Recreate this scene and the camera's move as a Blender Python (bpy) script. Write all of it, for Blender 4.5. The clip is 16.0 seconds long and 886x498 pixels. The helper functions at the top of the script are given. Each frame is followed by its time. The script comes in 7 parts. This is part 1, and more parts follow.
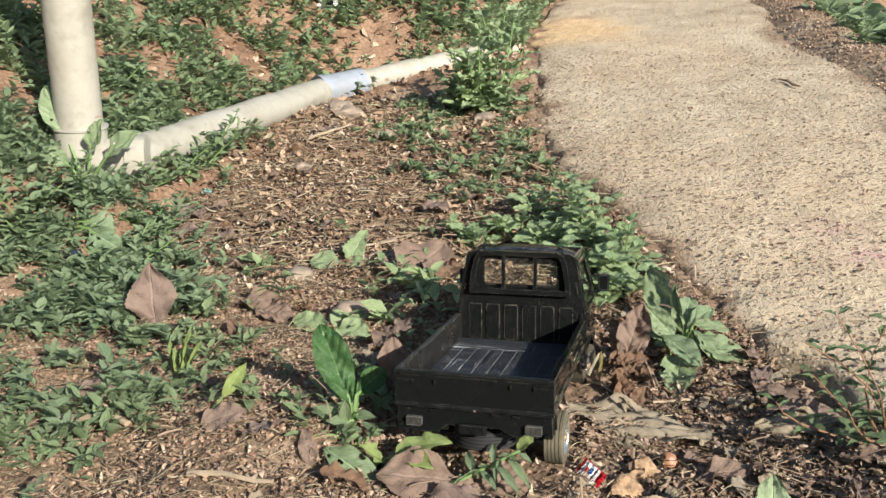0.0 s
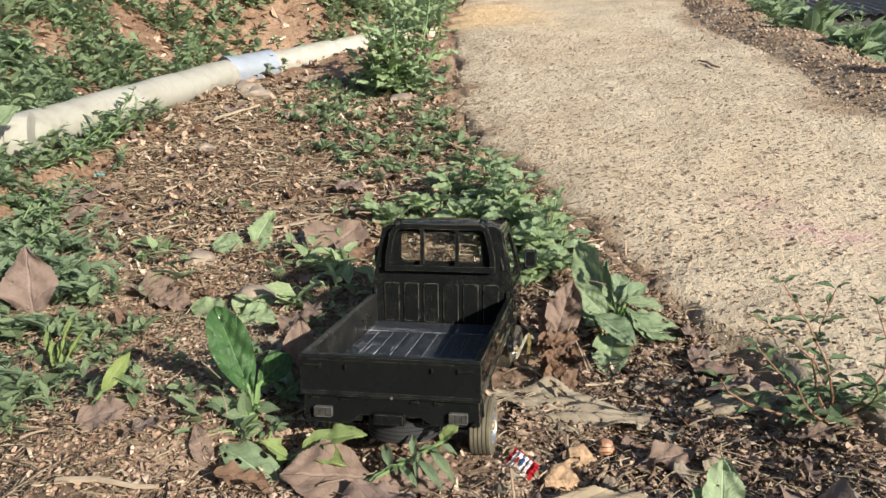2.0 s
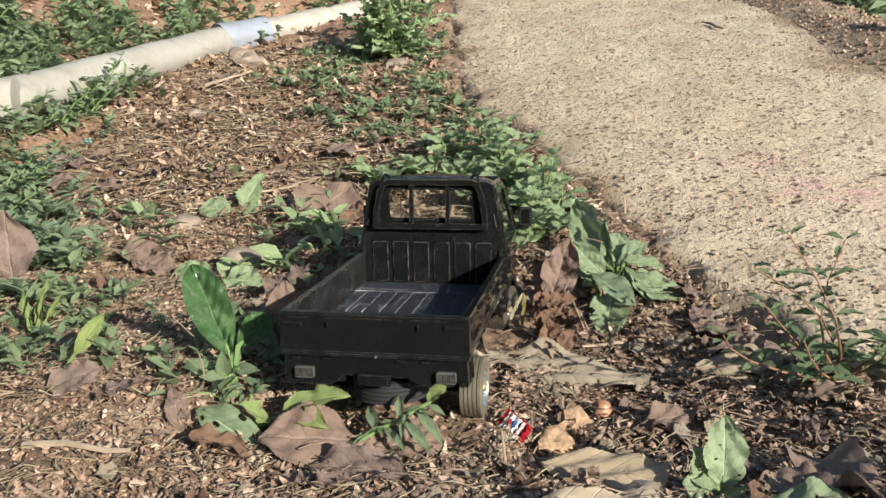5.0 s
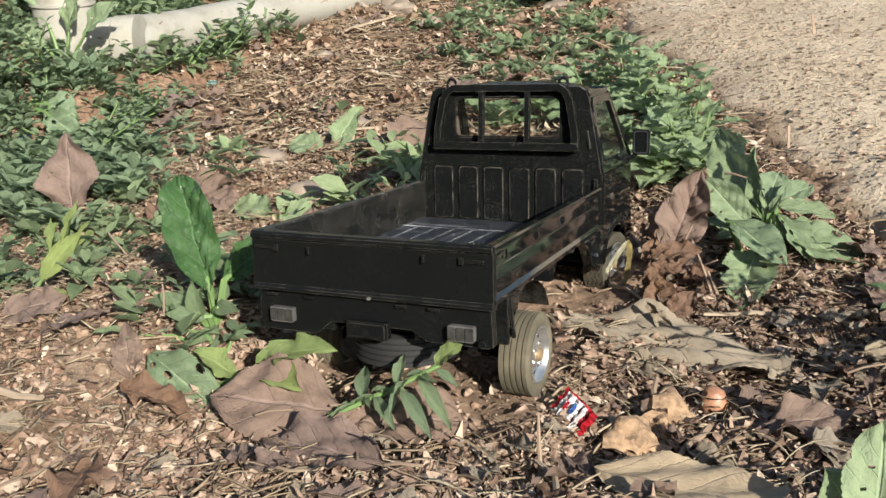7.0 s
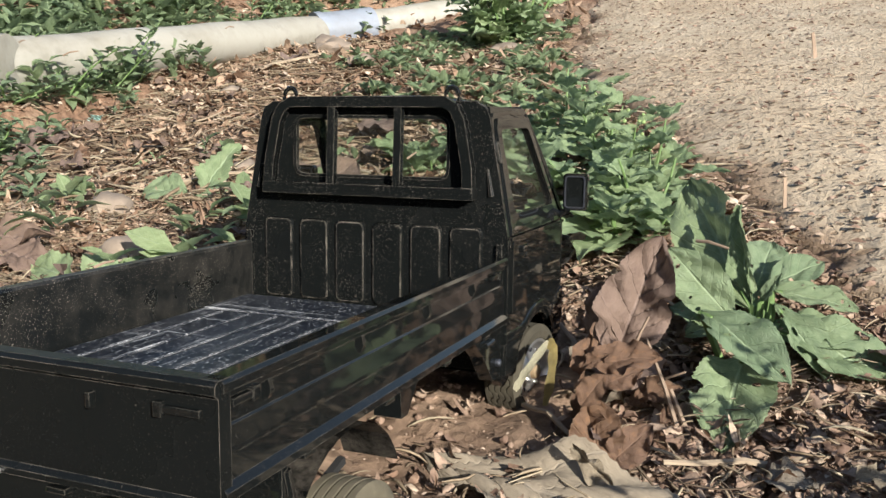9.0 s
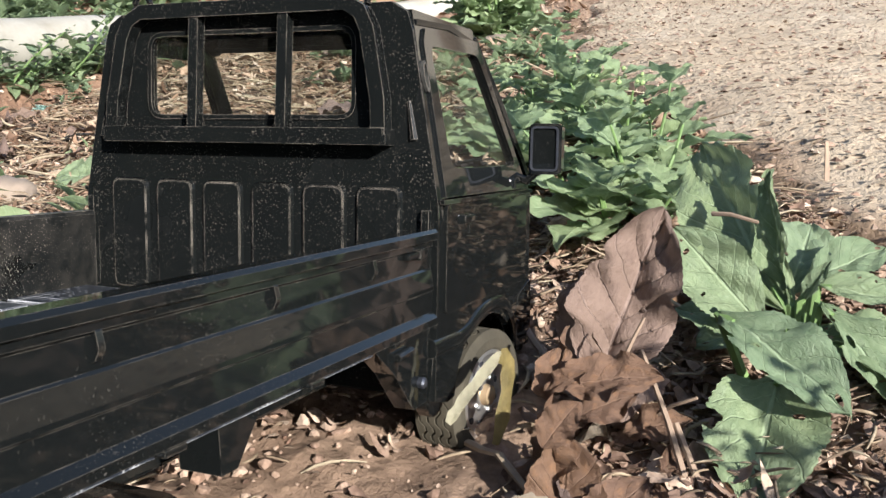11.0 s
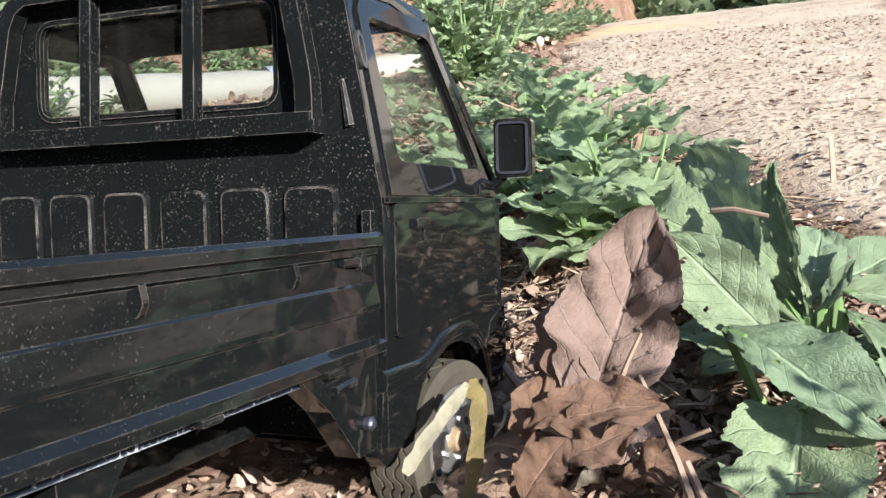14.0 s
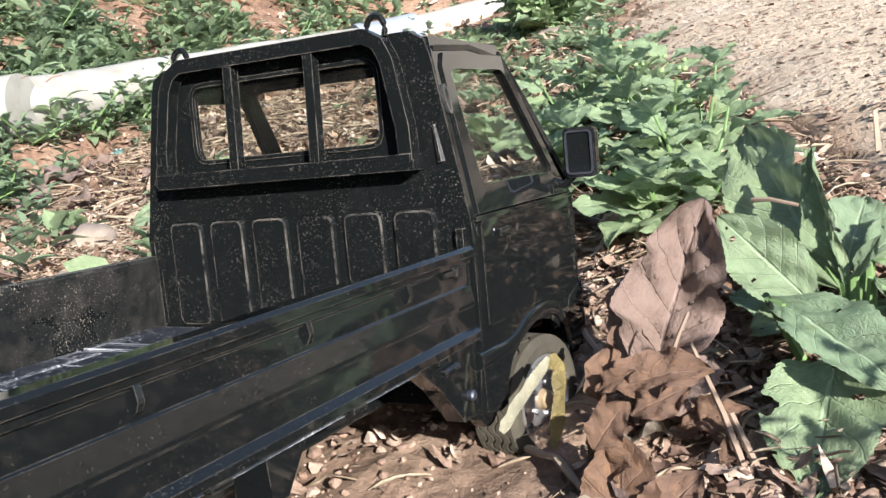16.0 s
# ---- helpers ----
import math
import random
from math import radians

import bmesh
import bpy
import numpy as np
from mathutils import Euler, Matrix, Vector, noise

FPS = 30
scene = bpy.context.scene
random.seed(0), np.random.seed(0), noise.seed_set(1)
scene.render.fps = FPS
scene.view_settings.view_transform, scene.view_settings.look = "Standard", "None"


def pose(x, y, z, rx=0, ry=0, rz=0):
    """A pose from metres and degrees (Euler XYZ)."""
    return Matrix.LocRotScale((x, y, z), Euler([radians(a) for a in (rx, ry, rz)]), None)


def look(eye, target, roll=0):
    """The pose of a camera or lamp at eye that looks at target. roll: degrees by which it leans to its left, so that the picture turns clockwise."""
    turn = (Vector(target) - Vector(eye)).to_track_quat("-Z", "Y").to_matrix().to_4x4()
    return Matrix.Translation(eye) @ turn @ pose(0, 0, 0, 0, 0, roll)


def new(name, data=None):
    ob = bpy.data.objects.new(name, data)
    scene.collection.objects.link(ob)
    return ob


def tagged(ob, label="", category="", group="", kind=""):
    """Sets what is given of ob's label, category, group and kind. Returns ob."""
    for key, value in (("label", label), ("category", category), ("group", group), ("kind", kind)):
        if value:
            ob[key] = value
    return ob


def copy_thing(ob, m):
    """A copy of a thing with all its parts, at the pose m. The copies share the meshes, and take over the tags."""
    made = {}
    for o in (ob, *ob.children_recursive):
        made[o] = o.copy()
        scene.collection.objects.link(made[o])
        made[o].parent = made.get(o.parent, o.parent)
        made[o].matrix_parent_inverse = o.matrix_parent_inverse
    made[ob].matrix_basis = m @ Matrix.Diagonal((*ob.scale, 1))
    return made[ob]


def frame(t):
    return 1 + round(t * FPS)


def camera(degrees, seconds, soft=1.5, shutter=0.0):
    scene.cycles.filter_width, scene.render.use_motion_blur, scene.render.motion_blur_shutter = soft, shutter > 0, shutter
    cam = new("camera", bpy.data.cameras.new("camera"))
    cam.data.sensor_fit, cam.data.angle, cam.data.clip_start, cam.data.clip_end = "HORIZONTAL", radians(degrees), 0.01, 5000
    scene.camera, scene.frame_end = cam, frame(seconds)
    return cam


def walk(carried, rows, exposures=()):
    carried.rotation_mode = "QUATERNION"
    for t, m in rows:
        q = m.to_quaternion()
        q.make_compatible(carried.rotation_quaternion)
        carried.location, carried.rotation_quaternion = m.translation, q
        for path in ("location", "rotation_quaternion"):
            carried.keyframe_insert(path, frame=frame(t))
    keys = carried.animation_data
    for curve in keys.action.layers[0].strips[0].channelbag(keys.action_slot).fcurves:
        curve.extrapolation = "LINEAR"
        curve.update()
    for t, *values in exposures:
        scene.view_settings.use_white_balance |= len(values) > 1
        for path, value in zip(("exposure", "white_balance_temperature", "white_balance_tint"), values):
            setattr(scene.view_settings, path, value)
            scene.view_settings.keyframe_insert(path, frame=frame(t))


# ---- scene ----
# Lengths below are in tenths of a metre in the toy truck's own frame (x right, y ahead, z up from its tail rail),
# which leans a little against the true upright; PLACE takes them into the world.
UP = Vector((0.08, -0.15, 0.985)).normalized()
LEVEL = UP.rotation_difference(Vector((0, 0, 1))).to_matrix().to_4x4()
STAND = Matrix.Translation((0, 0, 0.09)) @ LEVEL
PLACE = STAND @ Matrix.Scale(0.1, 4)

# how the truck sits on the ground: the plan of the ground has its own axes, turned a little against the truck's
SEAT = (Matrix.Translation((-0.00149, 0.00929, -0.00365)) @ Matrix.Rotation(radians(1.435), 4, Vector((0.8884, -0.4484, -0.0987)))).inverted()

cam = camera(53.3, 16.0)
# seconds, x, y, z, yaw, pitch, roll
ROWS = [
    (0.0, 1.6245, -6.5094, 2.1316, 15.90, -9.51, -0.64),
    (0.5, 1.5064, -5.9291, 1.9027, 14.21, -9.49, -0.49),
    (1.0, 1.4565, -5.7036, 1.8550, 12.11, -9.70, -0.32),
    (1.5, 1.4611, -5.7119, 1.8030, 10.69, -9.62, -0.44),
    (2.0, 1.4710, -5.7686, 1.7795, 10.59, -9.71, -0.50),
    (2.5, 1.4799, -5.7760, 1.7461, 10.64, -9.82, -0.69),
    (3.0, 1.4349, -5.7897, 1.7215, 10.56, -9.97, -0.68),
    (3.5, 1.4557, -5.8072, 1.6803, 10.75, -10.19, -0.84),
    (6.0, 1.7543, -4.7474, 1.1656, 11.20, -12.74, -1.10),
    (6.5, 1.9774, -4.2051, 0.8807, 20.98, -12.56, -1.34),
    (7.0, 2.0165, -3.6022, 0.7983, 24.09, -11.82, -1.21),
    (7.5, 2.0902, -3.3736, 0.6581, 25.16, -10.26, -1.01),
    (8.0, 2.0874, -3.0727, 0.6968, 25.12, -9.10, -0.85),
    (8.5, 1.9983, -2.3665, 0.7164, 24.91, -8.90, -0.63),
    (9.0, 1.7580, -1.4912, 0.5364, 21.98, -7.91, 0.66),
    (9.5, 1.5626, -0.9333, 0.4299, 20.35, -7.61, 0.76),
    (12.0, 1.6532, -0.1363, 0.1683, 24.02, -5.12, 0.79),
    (12.5, 1.6267, -0.0153, 0.1482, 23.74, -4.16, 0.12),
    (13.0, 1.6019, -0.0481, 0.1157, 22.18, -3.90, -0.57),
    (13.5, 1.5720, -0.0231, 0.0613, 21.31, -3.14, -1.25),
    (14.0, 1.5211, 0.1207, 0.0504, 21.25, -2.63, -1.40),
    (14.5, 1.5264, 0.1212, 0.0838, 21.96, -3.47, -1.14),
    (15.0, 1.4424, -0.1112, -0.1406, 19.44, -0.47, -8.06),
    (15.5, 1.6442, -0.2132, 0.0962, 24.45, -3.01, -4.24),
    (16.0, 1.7756, -0.3376, 0.2938, 27.90, -6.60, -5.33),
]


def eye_pose(x, y, z, yaw, pitch, roll):
    a, b = radians(yaw), radians(pitch)
    ahead = Vector((-math.sin(a) * math.cos(b), math.cos(a) * math.cos(b), math.sin(b)))
    e = Vector((x, y, z)) * 0.1
    level = Vector((math.cos(a), math.sin(a), 0))
    above = level.cross(ahead)
    c, s = math.cos(radians(roll)), math.sin(radians(roll))
    right, up = c * level + s * above, c * above - s * level
    m = Matrix((right, up, -ahead)).transposed().to_4x4()
    m.translation = e
    return STAND @ SEAT @ m


walk(cam, [(r[0], eye_pose(*r[1:])) for r in ROWS], exposures=[(0.0, 1.00, 6500, 8), (9.5, 0.97, 6300, 10), (12.5, 1.52, 5900, 14), (16.0, 1.52, 5900, 13)])

# ---- light ----
SUN_FROM = (LEVEL.to_3x3() @ Vector((0.73, -0.63, 0.375))).normalized()
world = bpy.data.worlds.new("sky")
scene.world = world
world.use_nodes = True
wn = world.node_tree.nodes
sky = wn.new("ShaderNodeTexSky")
sky.sky_type = "NISHITA"
sky.sun_disc = False
sky.sun_elevation = math.asin(SUN_FROM.z)
sky.sun_rotation = math.atan2(SUN_FROM.x, SUN_FROM.y)
wn["Background"].inputs["Strength"].default_value = 0.085
world.node_tree.links.new(sky.outputs[0], wn["Background"].inputs["Color"])
sun = new("sun", bpy.data.lights.new("sun", "SUN"))
sun.data.energy, sun.data.angle, sun.data.color = 5.0, radians(0.6), (1.0, 0.95, 0.87)
sun.matrix_world = look(SUN_FROM * 5, (0, 0, 0))


# ---- materials ----
class Mat:
    """A small builder for node materials."""

    def __init__(self, name, rough=0.7, metal=0.0, spec=0.5):
        self.m = bpy.data.materials.new(name)
        self.m.use_nodes = True
        self.t = self.m.node_tree
        self.b = self.t.nodes["Principled BSDF"]
        self.b.inputs["Roughness"].default_value = rough
        self.b.inputs["Metallic"].default_value = metal
        self.b.inputs["Specular IOR Level"].default_value = spec
        self.co = None

    def node(self, kind, **values):
        n = self.t.nodes.new(kind)
        for k, v in values.items():
            n.inputs[k.replace("_", " ")].default_value = v
        return n

    def link(self, a, b):
        self.t.links.new(a, b)

    def coord(self):
        if self.co is None:
            self.co = self.t.nodes.new("ShaderNodeTexCoord").outputs["Object"]
        return self.co

    def noise(self, scale, detail=4.0, rough=0.6, distort=0.0):
        n = self.node("ShaderNodeTexNoise", Scale=scale, Detail=detail, Roughness=rough, Distortion=distort)
        self.link(self.coord(), n.inputs["Vector"])
        return n.outputs["Fac"]

    def voronoi(self, scale, feature="F1"):
        n = self.node("ShaderNodeTexVoronoi", Scale=scale)
        n.feature = feature
        self.link(self.coord(), n.inputs["Vector"])
        return n.outputs["Distance"]

    def ramp(self, fac, *stops):
        n = self.t.nodes.new("ShaderNodeValToRGB")
        e = n.color_ramp.elements
        while len(e) < len(stops):
            e.new(0.5)
        for el, (p, c) in zip(e, stops):
            el.position = p
            el.color = (*c, 1) if len(c) == 3 else c
        self.link(fac, n.inputs["Fac"])
        return n.outputs["Color"]

    def grey(self, fac, a, b, lo=0.0, hi=1.0):
        n = self.t.nodes.new("ShaderNodeMapRange")
        for k, v in (("From Min", a), ("From Max", b), ("To Min", lo), ("To Max", hi)):
            n.inputs[k].default_value = v
        self.link(fac, n.inputs["Value"])
        return n.outputs["Result"]

    def mix(self, fac, a, b, how="MIX"):
        n = self.t.nodes.new("ShaderNodeMix")
        n.data_type, n.blend_type = "RGBA", how
        for sock, v in ((n.inputs["Factor"], fac), (n.inputs["A"], a), (n.inputs["B"], b)):
            if isinstance(v, (int, float)):
                sock.default_value = v
            elif isinstance(v, tuple):
                sock.default_value = (*v, 1)
            else:
                self.link(v, sock)
        return n.outputs["Result"]

    def math(self, how, a, b=0.0):
        n = self.t.nodes.new("ShaderNodeMath")
        n.operation = how
        for sock, v in zip(n.inputs, (a, b)):
            if isinstance(v, (int, float)):
                sock.default_value = v
            else:
                self.link(v, sock)
        return n.outputs[0]

    def island(self):
        return self.t.nodes.new("ShaderNodeNewGeometry").outputs["Random Per Island"]

    def each(self):
        return self.t.nodes.new("ShaderNodeObjectInfo").outputs["Random"]

    def attr(self, name):
        n = self.t.nodes.new("ShaderNodeAttribute")
        n.attribute_name = name
        return n.outputs["Fac"]

    def color(self, c):
        self.link(c, self.b.inputs["Base Color"]) if not isinstance(c, tuple) else setattr(self.b.inputs["Base Color"], "default_value", (*c, 1))
        return self

    def rough(self, f):
        self.link(f, self.b.inputs["Roughness"])
        return self

    def bump(self, height, strength=0.5, distance=0.002):
        n = self.node("ShaderNodeBump", Strength=strength, Distance=distance)
        self.link(height, n.inputs["Height"])
        self.link(n.outputs[0], self.b.inputs["Normal"])
        return self


def soil_material():
    m = Mat("soil", 0.95, spec=0.15)
    big, mid, fine = m.noise(2.2, 5), m.noise(14, 6), m.noise(130, 6)
    earth = m.ramp(mid, (0.3, (0.132, 0.091, 0.061)), (0.5, (0.240, 0.168, 0.113)), (0.7, (0.341, 0.259, 0.185)))
    red = m.ramp(mid, (0.3, (0.146, 0.083, 0.054)), (0.55, (0.267, 0.162, 0.103)), (0.75, (0.370, 0.260, 0.178)))
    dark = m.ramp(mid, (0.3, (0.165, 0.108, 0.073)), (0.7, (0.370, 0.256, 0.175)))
    c = m.mix(m.attr("red"), earth, red)
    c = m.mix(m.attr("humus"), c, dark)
    c = m.mix(m.grey(fine, 0.35, 0.65), m.mix(1.0, c, (0.5, 0.5, 0.5), "MULTIPLY"), c)
    c = m.mix(m.grey(big, 0.4, 0.7, 0, 0.4), c, (0.33, 0.22, 0.14))
    m.color(c)
    m.bump(m.math("ADD", m.noise(60, 8, 0.7), m.math("MULTIPLY", m.voronoi(90), 0.6)), 0.9, 0.006)
    return m.m


def concrete_material():
    m = Mat("rough_concrete", 0.92, spec=0.2)
    big, mid, fine = m.noise(1.6, 4), m.noise(9, 5), m.noise(160, 5)
    c = m.ramp(mid, (0.25, (0.36, 0.285, 0.195)), (0.55, (0.46, 0.375, 0.265)), (0.8, (0.54, 0.45, 0.335)))
    c = m.mix(m.grey(big, 0.45, 0.7, 0, 0.45), c, (0.45, 0.325, 0.20))
    wob = m.node("ShaderNodeTexNoise", Scale=60.0, Detail=3.0)
    m.link(m.coord(), wob.inputs["Vector"])
    shift = m.t.nodes.new("ShaderNodeVectorMath")
    shift.operation = "MULTIPLY_ADD"
    m.link(wob.outputs["Color"], shift.inputs[0])
    shift.inputs[1].default_value = (0.014, 0.008, 0.0)
    m.link(m.coord(), shift.inputs[2])
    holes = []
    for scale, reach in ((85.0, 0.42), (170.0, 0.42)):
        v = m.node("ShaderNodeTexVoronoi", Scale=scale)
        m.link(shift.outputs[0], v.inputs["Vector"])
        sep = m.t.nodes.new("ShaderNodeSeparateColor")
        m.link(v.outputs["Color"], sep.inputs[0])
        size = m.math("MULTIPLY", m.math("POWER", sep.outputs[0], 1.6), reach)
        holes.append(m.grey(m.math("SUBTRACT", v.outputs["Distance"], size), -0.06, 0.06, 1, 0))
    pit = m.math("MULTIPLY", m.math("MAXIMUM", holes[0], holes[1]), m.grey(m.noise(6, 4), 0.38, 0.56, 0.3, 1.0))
    # shade inside the pits is put into the colour, besides the bump below
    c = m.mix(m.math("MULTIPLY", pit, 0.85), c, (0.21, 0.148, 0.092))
    c = m.mix(m.grey(fine, 0.45, 0.75, 0, 0.25), c, (0.36, 0.28, 0.19))
    c = m.mix(m.attr("sand"), c, m.ramp(m.noise(30, 5), (0.3, (0.50, 0.33, 0.17)), (0.7, (0.66, 0.46, 0.25))))
    c = m.mix(m.math("MULTIPLY", m.attr("chalk"), m.grey(m.noise(55, 5, 0.7), 0.42, 0.62, 0.0, 0.5)), c, (0.52, 0.26, 0.29))
    # dirt on the path's margin, and the painted shade of the ridge
    c = m.mix(m.math("MULTIPLY", m.attr("stain_shade"), 0.85), c, m.ramp(m.noise(40, 5), (0.35, (0.10, 0.062, 0.036)), (0.65, (0.30, 0.20, 0.125))))
    m.color(c)
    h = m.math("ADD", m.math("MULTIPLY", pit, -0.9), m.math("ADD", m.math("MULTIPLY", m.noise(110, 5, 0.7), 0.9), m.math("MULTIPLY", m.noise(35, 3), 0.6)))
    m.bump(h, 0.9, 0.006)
    return m.m


def black_plastic(name, dust=0.35, gloss=0.16, wear=0.3, spec=0.55, film=0.06):
    """Black styrene: mirror-like where clean, with fine pale specks and rubbed dusty patches."""
    m = Mat(name, gloss, spec=spec)
    patch = m.grey(m.noise(45, 5, 0.7), 0.40, 0.68)
    fine = m.grey(m.noise(2000, 2, 0.5), 0.645, 0.70)
    blot = m.grey(m.noise(900, 3, 0.6), 0.64, 0.74)
    d = m.math("MULTIPLY", m.math("ADD", fine, m.math("MULTIPLY", blot, 0.8)), m.math("MULTIPLY", patch, dust * 1.5))
    haze = m.math("MULTIPLY", m.grey(m.noise(70, 6, 0.75), 0.45, 0.8), dust * film)
    bev = m.node("ShaderNodeBevel", Radius=0.00035)
    dot = m.t.nodes.new("ShaderNodeVectorMath")
    dot.operation = "DOT_PRODUCT"
    m.link(bev.outputs[0], dot.inputs[0])
    m.link(m.t.nodes.new("ShaderNodeNewGeometry").outputs["Normal"], dot.inputs[1])
    edge = m.math("MULTIPLY", m.grey(dot.outputs["Value"], 0.985, 0.86), m.grey(m.noise(120, 4, 0.7), 0.38, 0.62, 0.0, wear))
    d = m.math("MINIMUM", m.math("ADD", m.math("ADD", d, haze), edge), 0.9)
    m.color(m.mix(d, (0.0055, 0.0063, 0.0061), (0.36, 0.31, 0.25)))
    m.rough(m.math("ADD", m.math("MULTIPLY", d, 0.6), m.grey(m.noise(30, 3), 0.3, 0.8, gloss * 0.7, gloss * 1.6)))
    m.bump(m.noise(16, 2), 0.035, 0.003)
    return m.m


def bed_floor_material():
    m = Mat("scratched_bed_plastic", 0.3, spec=0.15)
    n = m.node("ShaderNodeTexNoise", Scale=1.0, Detail=5.0, Roughness=0.7)
    mp = m.t.nodes.new("ShaderNodeMapping")
    mp.inputs["Scale"].default_value = (420, 60, 60)
    m.link(m.coord(), mp.inputs["Vector"])
    m.link(mp.outputs[0], n.inputs["Vector"])
    s = m.grey(n.outputs["Fac"], 0.56, 0.72)
    d = m.math("MULTIPLY", s, m.grey(m.noise(40, 5), 0.42, 0.66, 0.0, 0.32))
    lines = []
    for stretch in ((14.0, 900.0, 60.0), (900.0, 14.0, 60.0)):
        run = m.t.nodes.new("ShaderNodeMapping")
        run.inputs["Scale"].default_value = stretch
        m.link(m.coord(), run.inputs["Vector"])
        q = m.node("ShaderNodeTexNoise", Scale=1.0, Detail=2.0)
        m.link(run.outputs[0], q.inputs["Vector"])
        lines.append(m.grey(q.outputs["Fac"], 0.66, 0.72))
    line = m.math("MULTIPLY", m.math("MAXIMUM", lines[0], lines[1]), m.grey(m.noise(45, 4), 0.40, 0.60, 0.1, 0.9))
    d = m.math("ADD", m.math("ADD", d, line), m.math("MULTIPLY", m.grey(m.noise(900, 3), 0.59, 0.66), 0.6))
    bev = m.node("ShaderNodeBevel", Radius=0.0005)
    dot = m.t.nodes.new("ShaderNodeVectorMath")
    dot.operation = "DOT_PRODUCT"
    m.link(bev.outputs[0], dot.inputs[0])
    m.link(m.t.nodes.new("ShaderNodeNewGeometry").outputs["Normal"], dot.inputs[1])
    edge = m.math("MULTIPLY", m.grey(dot.outputs["Value"], 0.985, 0.86), m.grey(m.noise(90, 4, 0.7), 0.36, 0.60, 0.05, 0.8))
    film = m.grey(m.noise(18, 4), 0.35, 0.7, 0.0, 0.012)
    m.color(m.mix(m.math("MINIMUM", m.math("ADD", m.math("ADD", d, edge), film), 0.85), (0.006, 0.009, 0.015), (0.50, 0.50, 0.50)))
    m.rough(m.grey(d, 0, 1, 0.28, 0.75))
    return m.m


def plain(name, c, rough=0.6, metal=0.0, vary=0.25, scale=40, bump=0.15):
    m = Mat(name, rough, metal)
    n = m.noise(scale, 5)
    a = tuple(v * (1 - vary) for v in c)
    b = tuple(min(1, v * (1 + vary)) for v in c)
    m.color(m.ramp(n, (0.3, a), (0.7, b)))
    if bump:
        m.bump(m.noise(scale * 6, 3), bump, 0.001)
    return m.m


def leaf_material(name, dark, light, vein=0.35, rough=0.5, thin=0.3, patches=None):
    """Blade with a paler midrib and side veins, read from the leaf's own uv."""
    m = Mat(name, rough, spec=0.35)
    uv = m.t.nodes.new("ShaderNodeUVMap").outputs["UV"]
    m.co = uv
    sep = m.t.nodes.new("ShaderNodeSeparateXYZ")
    m.link(uv, sep.inputs[0])
    across = m.math("ABSOLUTE", m.math("SUBTRACT", sep.outputs["X"], 0.5))
    run = m.math("ADD", m.math("SUBTRACT", sep.outputs["Y"], m.math("MULTIPLY", across, 0.55)), m.grey(m.noise(3, 2), 0, 1, -0.02, 0.02))
    side = m.math("SINE", m.math("MULTIPLY", run, 40.0))
    fine_net = m.grey(m.voronoi(26, "DISTANCE_TO_EDGE"), 0.0, 0.09, 1, 0)
    veins = m.math("MAXIMUM", m.math("MAXIMUM", m.grey(across, 0.012, 0.032, 1, 0), m.math("MULTIPLY", m.grey(side, 0.955, 0.995), 0.75)), m.math("MULTIPLY", fine_net, 0.12))
    base = m.mix(m.math("ADD", m.math("MULTIPLY", m.grey(m.noise(7, 6, 0.7), 0.3, 0.7), 0.6), m.math("MULTIPLY", m.island(), 0.5)), dark, light)
    base = m.mix(m.math("MULTIPLY", m.each(), 0.35), base, m.mix(1.0, base, (1.25, 1.12, 0.75), "MULTIPLY"))
    if patches:
        base = m.mix(m.grey(m.noise(4.5, 6, 0.75), 0.52, 0.68, 0, 0.55), base, patches)
    else:
        base = m.mix(m.grey(m.noise(11, 6, 0.75), 0.58, 0.72, 0, 0.35), base, (0.36, 0.34, 0.22))
    base = m.mix(m.math("MULTIPLY", veins, vein), base, tuple(min(1, v * 1.5 + 0.04) for v in light))
    m.color(base)
    m.bump(m.math("ADD", m.math("MULTIPLY", veins, -0.9), m.math("MULTIPLY", m.noise(18, 5, 0.7), 1.3)), 0.8, 0.0010)
    out = m.t.nodes["Material Output"]
    tr = m.t.nodes.new("ShaderNodeBsdfTranslucent")
    m.link(base, tr.inputs["Color"])
    mix = m.t.nodes.new("ShaderNodeMixShader")
    mix.inputs[0].default_value = thin
    m.link(m.b.outputs[0], mix.inputs[1])
    m.link(tr.outputs[0], mix.inputs[2])
    m.link(mix.outputs[0], out.inputs["Surface"])
    return m.m


def litter_material(name, tones):
    """Chips, leaf crumbs and bark; every piece takes its own tone."""
    m = Mat(name, 0.9, spec=0.2)
    c = m.ramp(m.island(), *zip((0.0, 0.2, 0.42, 0.62, 0.82, 0.97), tones))
    m.color(m.mix(m.grey(m.noise(260, 6, 0.75), 0.34, 0.66, 0, 0.85), c, m.mix(1.0, c, (0.42, 0.38, 0.35), "MULTIPLY")))
    m.bump(m.noise(300, 3), 0.4, 0.001)
    return m.m


